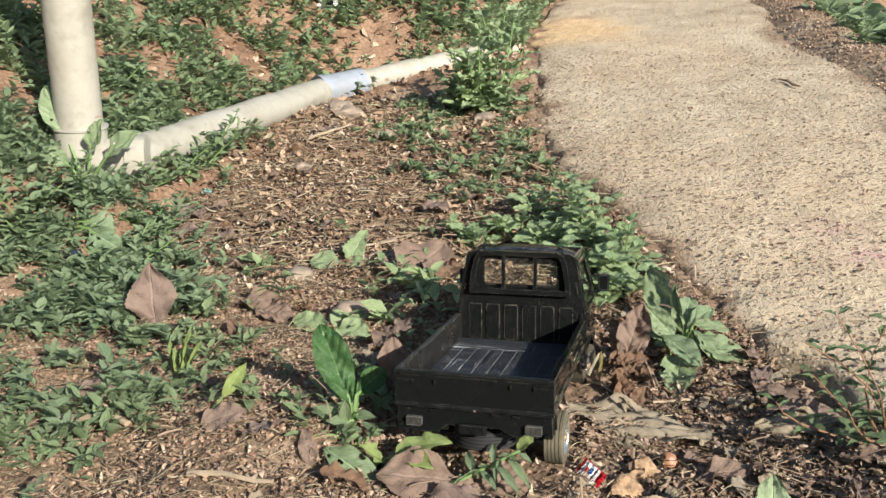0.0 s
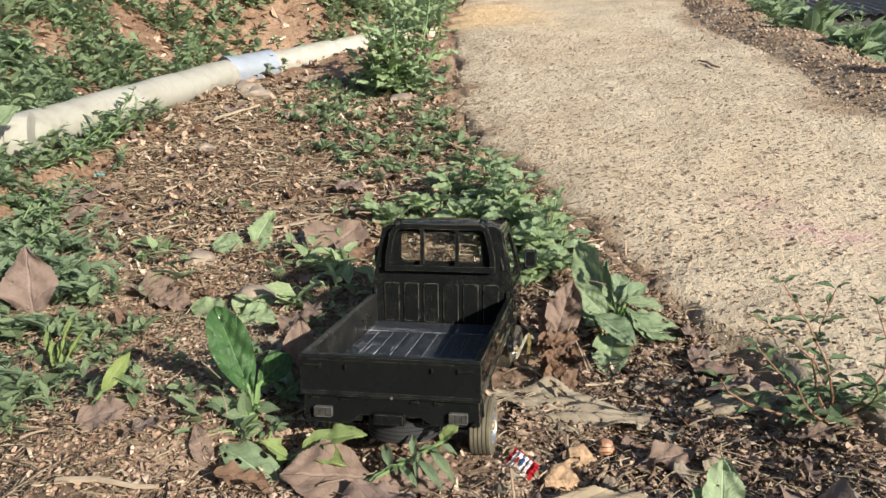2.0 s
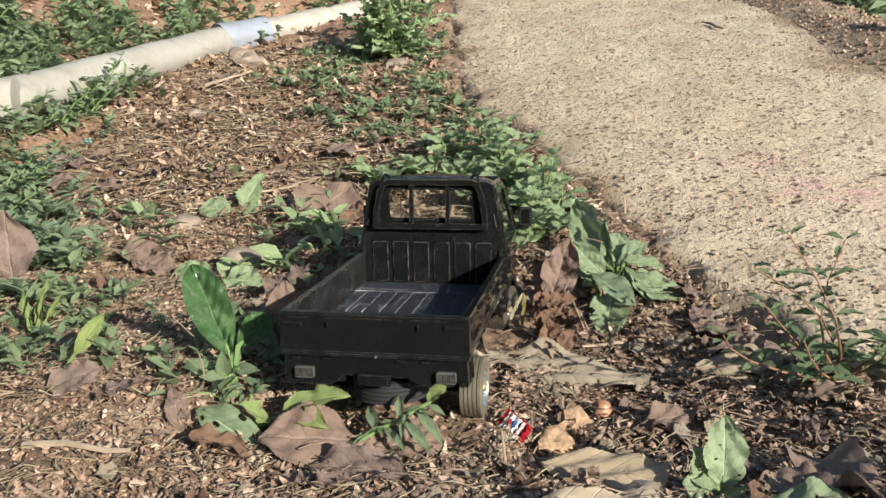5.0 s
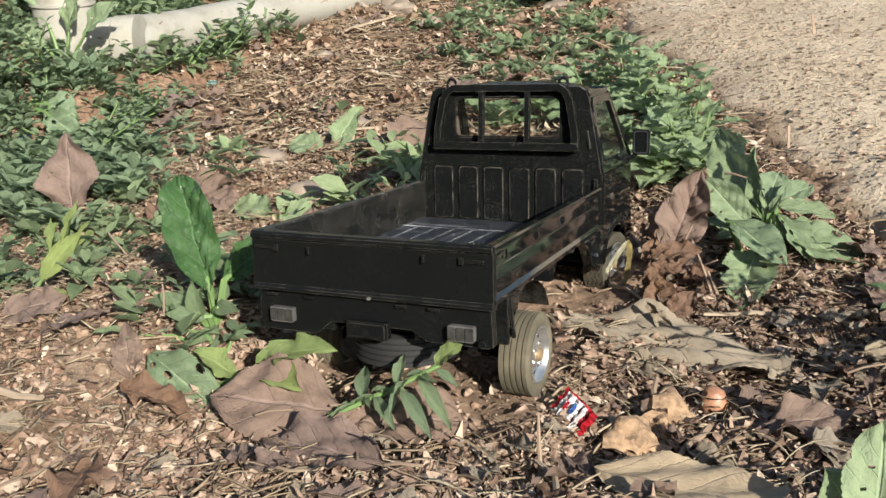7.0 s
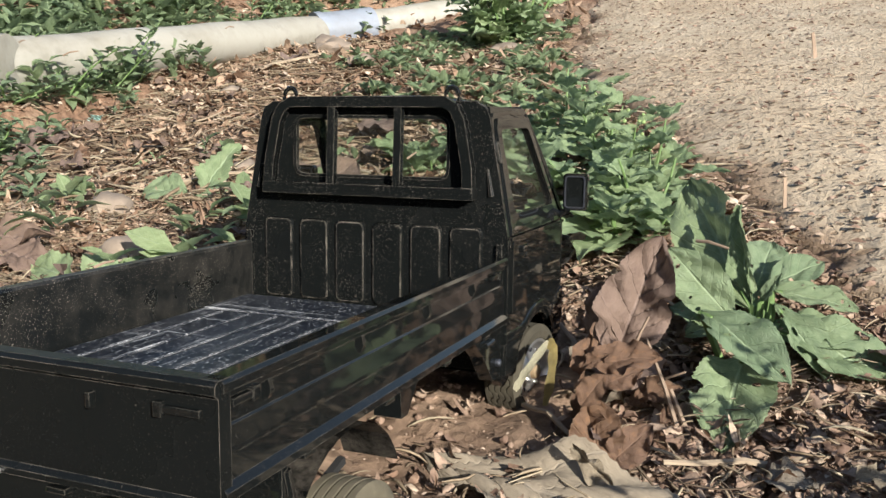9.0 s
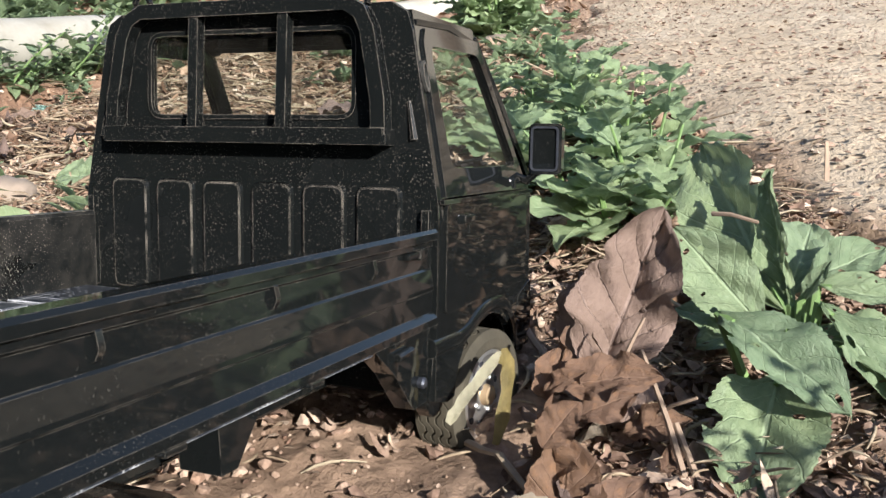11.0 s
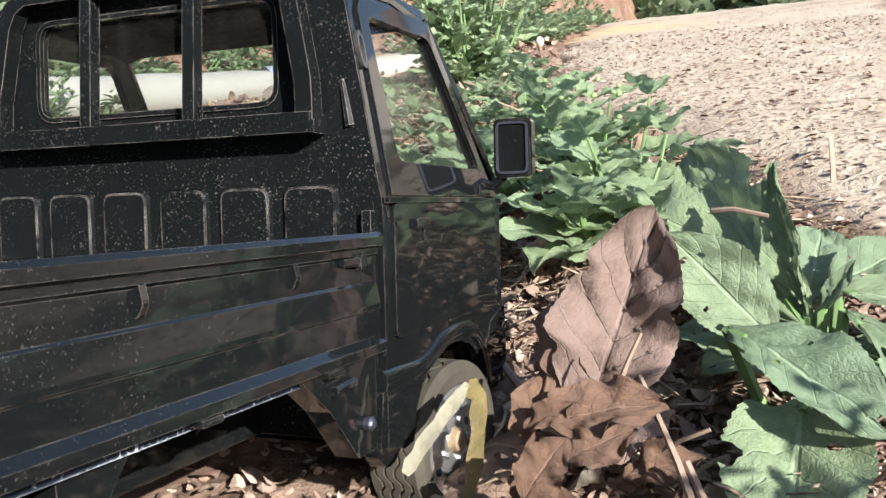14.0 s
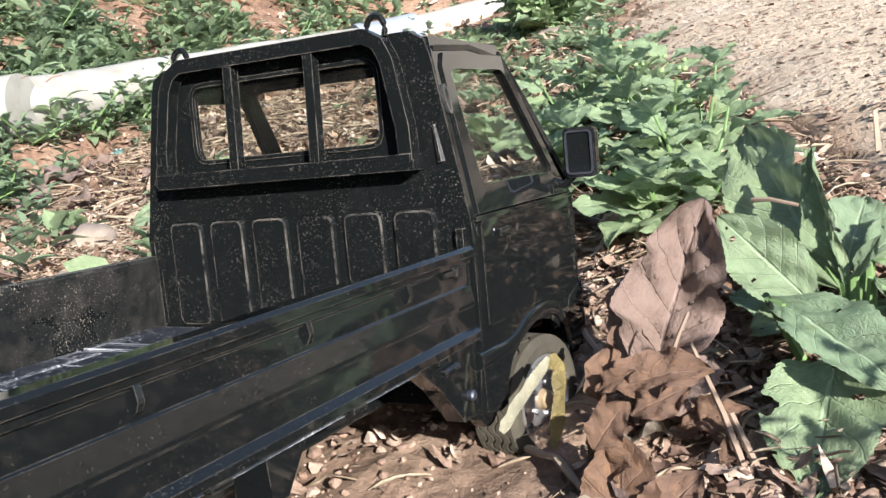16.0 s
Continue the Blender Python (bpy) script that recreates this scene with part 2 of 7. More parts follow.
def glass_material(name, tint, clear=0.8):
    m = Mat(name, 0.05)
    out = m.t.nodes["Material Output"]
    clr = m.t.nodes.new("ShaderNodeBsdfTransparent")
    clr.inputs["Color"].default_value = (*tint, 1)
    gl = m.t.nodes.new("ShaderNodeBsdfGlossy")
    gl.inputs["Roughness"].default_value = 0.08
    dust = m.t.nodes.new("ShaderNodeBsdfDiffuse")
    dust.inputs["Color"].default_value = (0.35, 0.31, 0.25, 1)
    lw = m.t.nodes.new("ShaderNodeLayerWeight")
    fac = m.grey(m.math("POWER", lw.outputs["Facing"], 4.0), 0, 1, 0.02, 0.14)
    a = m.t.nodes.new("ShaderNodeMixShader")
    b = m.t.nodes.new("ShaderNodeMixShader")
    m.link(m.grey(m.noise(60, 5), 0.3, 0.8, 0.003, 1 - clear), a.inputs[0])
    m.link(clr.outputs[0], a.inputs[1])
    m.link(dust.outputs[0], a.inputs[2])
    m.link(fac, b.inputs[0])
    m.link(a.outputs[0], b.inputs[1])
    m.link(gl.outputs[0], b.inputs[2])
    m.link(b.outputs[0], out.inputs["Surface"])
    return m.m


def pipe_material(name, c, dirt):
    m = Mat(name, 0.45)
    st = m.grey(m.noise(7, 6, 0.7), 0.45, 0.7, 0, 0.75)
    mott = m.grey(m.noise(30, 5), 0.5, 0.75, 0, 0.5)
    m.color(m.mix(mott, m.mix(st, c, dirt), tuple(v * 0.6 for v in dirt)))
    m.bump(m.noise(50, 3), 0.1, 0.002)
    return m.m


def tyre_material(name, k):
    m = Mat(name, 0.85, spec=0.3)
    n = m.noise(45, 5)
    m.color(m.ramp(n, (0.25, (0.05 * k, 0.044 * k, 0.030 * k)), (0.55, (0.105 * k, 0.090 * k, 0.06 * k)), (0.8, (0.17 * k, 0.148 * k, 0.10 * k))))
    m.bump(m.noise(300, 3), 0.3, 0.001)
    return m.m


SOIL, CONCRETE = soil_material(), concrete_material()
CHIPS = litter_material("wood_chips", ((0.172, 0.105, 0.067), (0.263, 0.169, 0.110), (0.355, 0.239, 0.160), (0.430, 0.305, 0.210), (0.500, 0.375, 0.268), (0.620, 0.510, 0.390)))
MOULD = litter_material("leaf_mould", ((0.135, 0.086, 0.061), (0.230, 0.152, 0.109), (0.320, 0.220, 0.158), (0.375, 0.270, 0.196), (0.430, 0.322, 0.238), (0.540, 0.430, 0.320)))
FIBRE = litter_material("dry_fibres", ((0.134, 0.097, 0.066), (0.209, 0.154, 0.101), (0.276, 0.211, 0.136), (0.318, 0.246, 0.163), (0.368, 0.299, 0.202), (0.435, 0.370, 0.255)))
CLODS = litter_material("soil_crumbs", ((0.190, 0.115, 0.078), (0.260, 0.165, 0.112), (0.325, 0.215, 0.148), (0.375, 0.258, 0.180), (0.420, 0.300, 0.215), (0.465, 0.355, 0.265)))
BLACK = black_plastic("glossy_black_plastic", 0.09, 0.045, 0.26, 0.34, 0.025)
DUSTY = black_plastic("dusty_black_plastic", 0.34, 0.22, 0.60, 0.13, 0.012)
SATIN = black_plastic("satin_black_plastic", 0.11, 0.26, 0.45, 0.13, 0.02)
BROWNDUST = black_plastic("brown_dusted_black_plastic", 1.0, 0.30, 0.6, 0.35, 0.07)
STEEL = plain("dark_steel_bolt", (0.10, 0.105, 0.12), 0.35, 0.8, 0.2, 300)
BEDFLOOR = bed_floor_material()
# the front tyres take the same rubber at half brightness
TYRE, FRONTTYRE = tyre_material("dusty_rubber", 1.0), tyre_material("dark_front_rubber", 0.5)
DARKRUB = plain("black_rubber", (0.012, 0.0115, 0.011), 0.8)
CHROME = plain("silver_plated_plastic", (0.62, 0.61, 0.58), 0.28, 0.9, 0.2, 60)
HUB = plain("rusty_hub_cap", (0.33, 0.24, 0.14), 0.5, 0.6)
LAMP = plain("dull_grey_lamp_plastic", (0.034, 0.033, 0.029), 0.25, 0.0, 0.5, 260)
DULLSILVER = plain("dull_silver_plastic", (0.115, 0.112, 0.103), 0.4, 0.3, 0.3, 200)
GLASS = glass_material("dusty_window_plastic", (0.94, 0.95, 0.94), 0.985)
PVC = pipe_material("weathered_cream_pvc", (0.325, 0.305, 0.255), (0.215, 0.192, 0.140))
GREYPVC = pipe_material("grey_pvc", (0.238, 0.263, 0.302), (0.180, 0.180, 0.180))
LEAF_BROAD = leaf_material("dull_broad_leaf", (0.108, 0.160, 0.084), (0.262, 0.325, 0.192), 0.40, 0.44, 0.22, (0.215, 0.265, 0.165))
LEAF_FRESH = leaf_material("fresh_nettle_leaf", (0.17, 0.25, 0.12), (0.38, 0.47, 0.28), 0.35, 0.45, 0.40)
LEAF_HERB = leaf_material("small_herb_leaf", (0.115, 0.178, 0.098), (0.295, 0.375, 0.225), 0.2, 0.36, 0.4)
LEAF_SHINY = leaf_material("glossy_green_leaf", (0.018, 0.050, 0.018), (0.060, 0.125, 0.040), 0.60, 0.20, 0.25)
LEAF_PALE = leaf_material("pale_seedling_leaf", (0.13, 0.19, 0.10), (0.28, 0.35, 0.21), 0.45, 0.5, 0.25, (0.29, 0.32, 0.22))
LEAF_SLENDER = leaf_material("slender_shrub_leaf", (0.075, 0.12, 0.06), (0.17, 0.235, 0.12), 0.25, 0.45, 0.3)
LEAF_YELLOW = leaf_material("yellow_green_leaf", (0.17, 0.24, 0.075), (0.32, 0.38, 0.15), 0.3, 0.5, 0.35)
LEAF_DRY = leaf_material("dry_brown_leaf", (0.115, 0.078, 0.063), (0.205, 0.147, 0.120), 0.22, 0.75, 0.12, (0.069, 0.041, 0.033))
LEAF_RUST = leaf_material("rust_brown_leaf", (0.075, 0.044, 0.034), (0.185, 0.112, 0.072), 0.30, 0.62, 0.22, (0.30, 0.155, 0.07))
LEAF_GREY = leaf_material("grey_rotten_leaf", (0.15, 0.125, 0.095), (0.29, 0.245, 0.19), 0.2, 0.9, 0.1, (0.085, 0.068, 0.050))
LEAF_TAN = leaf_material("tan_leaf_sheet", (0.24, 0.19, 0.135), (0.34, 0.275, 0.20), 0.10, 0.85, 0.08, (0.19, 0.145, 0.10))
STEM = plain("green_stem", (0.12, 0.19, 0.06), 0.6)
DEADSTEM = plain("dry_stem", (0.24, 0.17, 0.115), 0.85)
STRAW = plain("pale_straw", (0.302, 0.231, 0.155), 0.8)
STONE = plain("weathered_stone", (0.216, 0.169, 0.126), 0.95, 0, 0.35, 25, 0.6)
REDPLASTIC = plain("red_wrapper_foil", (0.50, 0.02, 0.03), 0.3, 0, 0.15)
WHITEPLASTIC = plain("white_wrapper_foil", (0.75, 0.74, 0.72), 0.35, 0, 0.1)
BLUEPLASTIC = plain("blue_print", (0.06, 0.16, 0.42), 0.4, 0, 0.2)
YELLOWPLASTIC = plain("yellow_print", (0.75, 0.5, 0.03), 0.4, 0, 0.1)
BLACKBAR = plain("black_print_and_holes", (0.02, 0.02, 0.025), 0.4, 0, 0.1)
NUTSHELL = plain("brown_nut_shell", (0.30, 0.15, 0.085), 0.45, 0, 0.3, 70)
FLOWER = plain("white_flower", (0.22, 0.30, 0.11), 0.7)
PLASTER = plain("pale_wall_plaster", (0.68, 0.60, 0.48), 0.9, 0, 0.15, 3)


# ---- building helpers ----
def mesh_of(name, bm, material, smooth=True):
    me = bpy.data.meshes.new(name)
    bm.to_mesh(me)
    bm.free()
    me.materials.append(material)
    me.polygons.foreach_set("use_smooth", [smooth] * len(me.polygons))
    if smooth:
        me.set_sharp_from_angle(angle=radians(38))
    return me


def part(name, bm, material, parent, label="", smooth=False):
    """Links a bmesh, built in tenths of a metre about its thing's base, as one mesh under the thing or part."""
    bmesh.ops.scale(bm, vec=(0.1, 0.1, 0.1), verts=bm.verts)
    bmesh.ops.recalc_face_normals(bm, faces=bm.faces)
    ob = new(name, mesh_of(name, bm, material, smooth))
    ob.parent = parent
    return tagged(ob, label) if label else ob


def thing(name, at, label, category, group="", turn=None, upright=True):
    """An Empty at a place given in tenths of a metre."""
    ob = new(name)
    ob.empty_display_size = 0.02
    m = Matrix.Translation(PLACE @ Vector(at))
    ob.matrix_world = m @ (LEVEL if not upright else Matrix.Identity(4)) @ (turn or Matrix.Identity(4))
    return tagged(ob, label, category, group)


def solid(name, bm, material, at, label, category, group="", smooth=False, turn=None, kind=""):
    """A thing that is a single mesh."""
    bmesh.ops.scale(bm, vec=(0.1, 0.1, 0.1), verts=bm.verts)
    bmesh.ops.recalc_face_normals(bm, faces=bm.faces)
    ob = new(name, mesh_of(name, bm, material, smooth))
    ob.matrix_world = Matrix.Translation(PLACE @ Vector(at)) @ (turn or Matrix.Identity(4))
    return tagged(ob, label, category, group, kind)


def add_box(bm, lo, hi, bevel=0.0, seg=2):
    c = [(a + b) / 2 for a, b in zip(lo, hi)]
    s = [abs(b - a) for a, b in zip(lo, hi)]
    r = bmesh.ops.create_cube(bm, size=1.0, matrix=Matrix.Translation(c) @ Matrix.Diagonal((*s, 1)))
    if bevel:
        es = list({e for v in r["verts"] for e in v.link_edges})
        bmesh.ops.bevel(bm, geom=es, offset=bevel, segments=seg, affect="EDGES", profile=0.6)
    return bm


def box(lo, hi, bevel=0.0, seg=2):
    return add_box(bmesh.new(), lo, hi, bevel, seg)


def add_tube(bm, pts, radius, sides=6, closed=False, flat=1.0, up=Vector((0, 0, 1))):
    """Sweeps a round (or, with four sides, square) section along points; radius may be one number a point."""
    pts = [Vector(p) for p in pts]
    n = len(pts)
    rad = radius if isinstance(radius, (list, tuple)) else [radius] * n
    rings = []
    for i, p in enumerate(pts):
        a = pts[i - 1] if i or closed else p
        b = pts[(i + 1) % n] if i < n - 1 or closed else p
        d = (b - a).normalized()
        side = d.cross(up)
        side = side.normalized() if side.length > 1e-4 else Vector((1, 0, 0))
        top = side.cross(d)
        ring = []
        for k in range(sides):
            w = 2 * math.pi * (k + 0.5) / sides
            ring.append(bm.verts.new(p + (side * math.cos(w) + top * math.sin(w) * flat) * rad[i]))
        rings.append(ring)
    for i in range(n if closed else n - 1):
        r, q = rings[i], rings[(i + 1) % n]
        for k in range(sides):
            bm.faces.new((r[k], r[(k + 1) % sides], q[(k + 1) % sides], q[k]))
    if not closed:
        bm.faces.new(rings[0][::-1])
        bm.faces.new(rings[-1])
    return bm


def tube(pts, radius, sides=6, **k):
    return add_tube(bmesh.new(), pts, radius, sides, **k)


def add_lathe(bm, profile, axis="x", sides=40, at=(0, 0, 0), closed=True):
    """Turns a profile of (along, radius) about an axis."""
    rings = []
    for along, r in profile:
        ring = []
        for k in range(sides):
            w = 2 * math.pi * k / sides
            c, s = r * math.cos(w), r * math.sin(w)
            v = {"x": (along, c, s), "y": (c, along, s), "z": (c, s, along)}[axis]
            ring.append(bm.verts.new(Vector(v) + Vector(at)))
        rings.append(ring)
    for i in range(len(rings) - (0 if closed else 1)):
        r, q = rings[i], rings[(i + 1) % len(rings)]
        for k in range(sides):
            bm.faces.new((r[k], r[(k + 1) % sides], q[(k + 1) % sides], q[k]))
    return bm


def plate(outer, holes, to3d, thick, inward):
    """A flat or bent plate cut from a 2D outline with holes; to3d maps (u, v) to a place, inward is the way of its thickness."""
    bm = bmesh.new()
    edges = []
    for loop in (outer, *holes):
        vs = [bm.verts.new(to3d(*p)) for p in loop]
        edges += [bm.edges.new((vs[i], vs[(i + 1) % len(vs)])) for i in range(len(vs))]
    bmesh.ops.triangle_fill(bm, use_beauty=True, use_dissolve=False, edges=edges)
    r = bmesh.ops.extrude_face_region(bm, geom=bm.faces[:])
    bmesh.ops.translate(bm, vec=Vector(inward) * thick, verts=[g for g in r["geom"] if isinstance(g, bmesh.types.BMVert)])
    return bm


def rounded(pts, r, seg=3):
    """A 2D outline with its corners rounded."""
    out = []
    n = len(pts)
    for i in range(n):
        p, a, b = Vector(pts[i]), Vector(pts[i - 1]), Vector(pts[(i + 1) % n])
        k = min(r, (a - p).length * 0.45, (b - p).length * 0.45)
        s, e = p + (a - p).normalized() * k, p + (b - p).normalized() * k
        for j in range(seg + 1):
            t = j / seg
            out.append(tuple((1 - t) ** 2 * s + 2 * t * (1 - t) * p + t * t * e))
    return out


# ---- the lie of the land ----
def smooth(a, b, v):
    t = np.clip((np.asarray(v, float) - a) / (b - a), 0, 1)
    return t * t * (3 - 2 * t)


RNG = np.random.default_rng(7)
LATTICE = RNG.random((256, 256))


def bumps(x, y, scale):
    """Smooth random relief from -0.5 to 0.5."""
    x, y = np.asarray(x, float) / scale + 400.3, np.asarray(y, float) / scale + 400.7
    i, j = np.floor(x).astype(int), np.floor(y).astype(int)
    u, v = x - i, y - j
    u, v = u * u * (3 - 2 * u), v * v * (3 - 2 * v)
    g = lambda a, b: LATTICE[a % 256, b % 256]
    return (g(i, j) * (1 - u) + g(i + 1, j) * u) * (1 - v) + (g(i, j + 1) * (1 - u) + g(i + 1, j + 1) * u) * v - 0.5


EDGE_Y = [-60, -6, -1.5, 0.8, 2.38, 3.7, 5.2, 7.2, 8.5, 11.7, 16.7, 21.5, 27, 40, 52]
EDGE_L = [9.0, 4.6, 3.95, 3.4, 2.66, 1.66, 1.02, 0.2, -0.7, -1.75, -2.6, -3.7, -3.9, -5, -6]
EDGE_R = [20, 12, 9.5, 8.6, 8.0, 7.5, 7.0, 6.5, 6.2, 5.65, 4.75, 3.9, 3.6, 6, 12]


def path_left(y):
    return np.interp(y, EDGE_Y, EDGE_L)


def path_right(y):
    return np.interp(y, EDGE_Y, EDGE_R)


def slope(y):
    """Height of the general hillside along the way."""
    y = np.asarray(y, float)
    rise = np.where(y > 1.5, 0.22 * (y - 1.5), 0.0)
    rise = np.where(y > 27, 0.22 * 25.5 + 0.155 * (y - 27), rise)
    rise = np.where(y < -8, 0.155 * (y + 8), rise)
    return -0.83 + rise + 0.06 * np.exp(-((y - 1.5) / 1.2) ** 2)


def bank(x, y):
    """Distance to the uphill side of the drain pipe's line, which bends at its coupling."""
    return np.maximum(-7.6 - x, (x + 7.58) * -0.66 + (y - 14.8) * 0.75)


def height(x, y, fine=True):
    x, y = np.asarray(x, float), np.asarray(y, float)
    z = slope(y)
    d = bank(x, y)
    ledge = 0.78 + 0.122 * (y - 6.4)
    z = z + smooth(-0.75, -0.28, d) * np.clip(ledge - z, 0, 9) * smooth(2.5, 5.5, y)
    z = z + 9.0 * (1 - np.exp(-np.clip(d - 0.45, 0, 400) / 10.5)) * smooth(-1, 5, y) * (1 - smooth(-2.2, -0.4, x - path_left(y)))
    z = z + 0.28 * np.exp(-(((x + 2.0) / 0.9) ** 2 + ((y - 0.3) / 1.5) ** 2))
    z = z + 0.09 * smooth(-1.8, -0.2, x - path_left(y)) * (1 - smooth(0.0, 0.25, x - path_left(y)))
    z = z - 2.5 * smooth(0.6, 5.0, x - path_right(y))
    # the ground dips under the truck and beside it, towards the path
    dip = (0.13 * smooth(-1.3, -0.4, x) + 0.08 * smooth(0.6, 1.3, x)) * (1 - smooth(2.7, 3.6, x))
    z = z - dip * smooth(-0.9, 0.1, y) * (1 - smooth(2.7, 3.9, y))
    z = z - 0.04 * np.exp(-(((np.abs(x) - 0.57) / 0.2) ** 2 + ((y - 2.42) / 0.25) ** 2) ** 2)
    if fine:
        near = np.exp(-((x / 1.1) ** 2 + ((y - 1.2) / 1.8) ** 2) ** 2)
        z = z + (bumps(x, y, 2.3) * 0.22 + bumps(x, y, 0.9) * 0.14) * (1 - 0.8 * near) + bumps(x, y, 0.3) * 0.075 + bumps(x, y, 0.12) * 0.035
    return z


def ground_at(x, y):
    return float(height(x, y))


def spread(lo, a, b, hi, step, growth=1.16):
    """Coordinates that are dense from a to b and thin out towards lo and hi."""
    mid = list(np.arange(a, b, step))
    left, right, s = [], [], step
    while (left[-1] if left else a) > lo:
        s *= growth
        left.append((left[-1] if left else a) - s)
    s = step
    while (right[-1] if right else b) < hi:
        s *= growth
        right.append((right[-1] if right else b) + s)
    return np.array(left[::-1] + mid + right)


def sheet(name, xs, ys, zs, material, attrs=None, keep=None):
    nx, ny = len(xs), len(ys)
    gx, gy = np.meshgrid(xs, ys)
    pts = np.stack([gx, gy, zs], -1).reshape(-1, 3)
    m = np.array(PLACE)
    co = pts @ m[:3, :3].T + m[:3, 3]
    i = np.arange(nx * ny).reshape(ny, nx)
    faces = np.stack([i[:-1, :-1], i[:-1, 1:], i[1:, 1:], i[1:, :-1]], -1).reshape(-1, 4)
    if keep is not None:
        faces = faces[keep.reshape(-1)]
    me = bpy.data.meshes.new(name)
    me.from_pydata(co.tolist(), [], faces.tolist())
    for key, v in (attrs or {}).items():
        me.attributes.new(key, "FLOAT", "POINT").data.foreach_set("value", v.reshape(-1).astype(np.float32))
    me.materials.append(material)
    me.polygons.foreach_set("use_smooth", [True] * len(me.polygons))
    return new(name, me)


def build_ground():
    xs = spread(-3000, -9, 7, 3000, 0.075, 1.11)
    ys = spread(-3000, -4, 15, 4000, 0.075, 1.11)
    gx, gy = np.meshgrid(xs, ys)
    z = height(gx, gy)
    d = bank(gx, gy)
    red = np.clip(smooth(-1.3, -0.4, d) * smooth(3, 6, gy) + smooth(-0.1, 0.25, bumps(gx, gy, 1.7)) * 0.3, 0, 1)
    red = np.maximum(red, 0.9 * smooth(19, 22, gy) * (1 - smooth(1, 3, gx - path_left(gy))))
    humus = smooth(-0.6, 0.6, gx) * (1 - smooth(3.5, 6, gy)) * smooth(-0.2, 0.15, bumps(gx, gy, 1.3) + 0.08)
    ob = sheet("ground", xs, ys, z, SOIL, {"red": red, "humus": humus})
    return tagged(ob, "reddish brown soil strewn with dry leaf litter", "ground", kind="structure")


def build_path():
    """Rough cast concrete footpath, a slab with a broken near edge."""
    ys = spread(-60, -3, 15, 52, 0.12, 1.05)
    ts = np.linspace(0, 1, 90)
    gt, gy = np.meshgrid(ts, ys)
    lo = path_left(gy) + bumps(gy * 3.1, gy * 0 + 5, 1.0) * 0.35 + bumps(gy * 3, gy * 0 + 9, 0.3) * 0.12
    hi = path_right(gy)
    gx = lo + (hi - lo) * gt
    z = slope(gy) + 0.20 + bumps(gx, gy, 3.5) * 0.12 + bumps(gx, gy, 0.5) * 0.035 + bumps(gx, gy, 0.16) * 0.03
    z = z - 0.42 * (1 - smooth(0, 0.045, gt)) - 0.10 * (1 - smooth(0.0, 0.16, gt))
    # darker along both edges of the slab
    stain_shade = np.clip(1.1 * (1 - smooth(0.0, 0.10, gt + bumps(gx, gy, 0.7) * 0.12)) + smooth(0.86, 1.0, gt + bumps(gx, gy, 1.0) * 0.2) * 0.9, 0, 1)
    sand = smooth(18.8, 20.5, gy + bumps(gx, gy, 1.5)) * (1 - smooth(23.5, 25, gy)) * (1 - smooth(0.25, 0.5, gt + bumps(gx, gy, 1.2) * 0.2)) * 0.8
    stain_shade = np.maximum(stain_shade, 0.7 * np.exp(-((gy - 24.2 - 0.3 * np.sin(gx) + 0.25 * gx) / 0.16) ** 2))
    chalk = sum(np.exp(-((gx - cx) / 0.42) ** 2 - ((gy - cy) / 0.30) ** 2) for cx, cy in ((3.33, 5.63), (4.23, 4.61), (3.74, 4.83)))
    pts = np.stack([gx, gy, z], -1).reshape(-1, 3)
    m = np.array(PLACE)
    co = pts @ m[:3, :3].T + m[:3, 3]
    ny, nx = gt.shape
    i = np.arange(nx * ny).reshape(ny, nx)
    faces = np.stack([i[:-1, :-1], i[:-1, 1:], i[1:, 1:], i[1:, :-1]], -1).reshape(-1, 4)
    me = bpy.data.meshes.new("pavement")
    me.from_pydata(co.tolist(), [], faces.tolist())
    me.attributes.new("stain_shade", "FLOAT", "POINT").data.foreach_set("value", stain_shade.reshape(-1).astype(np.float32))
    me.attributes.new("chalk", "FLOAT", "POINT").data.foreach_set("value", np.clip(chalk, 0, 1).reshape(-1).astype(np.float32))
    me.attributes.new("sand", "FLOAT", "POINT").data.foreach_set("value", sand.reshape(-1).astype(np.float32))
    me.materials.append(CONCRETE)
    me.polygons.foreach_set("use_smooth", [True] * len(me.polygons))
    return tagged(new("pavement", me), "pale rough concrete footpath with pitted sunlit surface", "path", kind="structure")


def kerb_top(x, y):
    """Height of the ridge along the far side of the path."""
    gp = np.clip((x - path_right(y) + 0.6 - bumps(y, y * 0 + 3, 2.2) * 0.4) / 2.2, 0, 1)
    return slope(y) + 0.12 + 0.34 * smooth(0, 0.5, gp) + bumps(x, y, 1.1) * 0.16 + bumps(x, y, 0.2) * 0.06 - 0.9 * smooth(0.75, 1, gp)


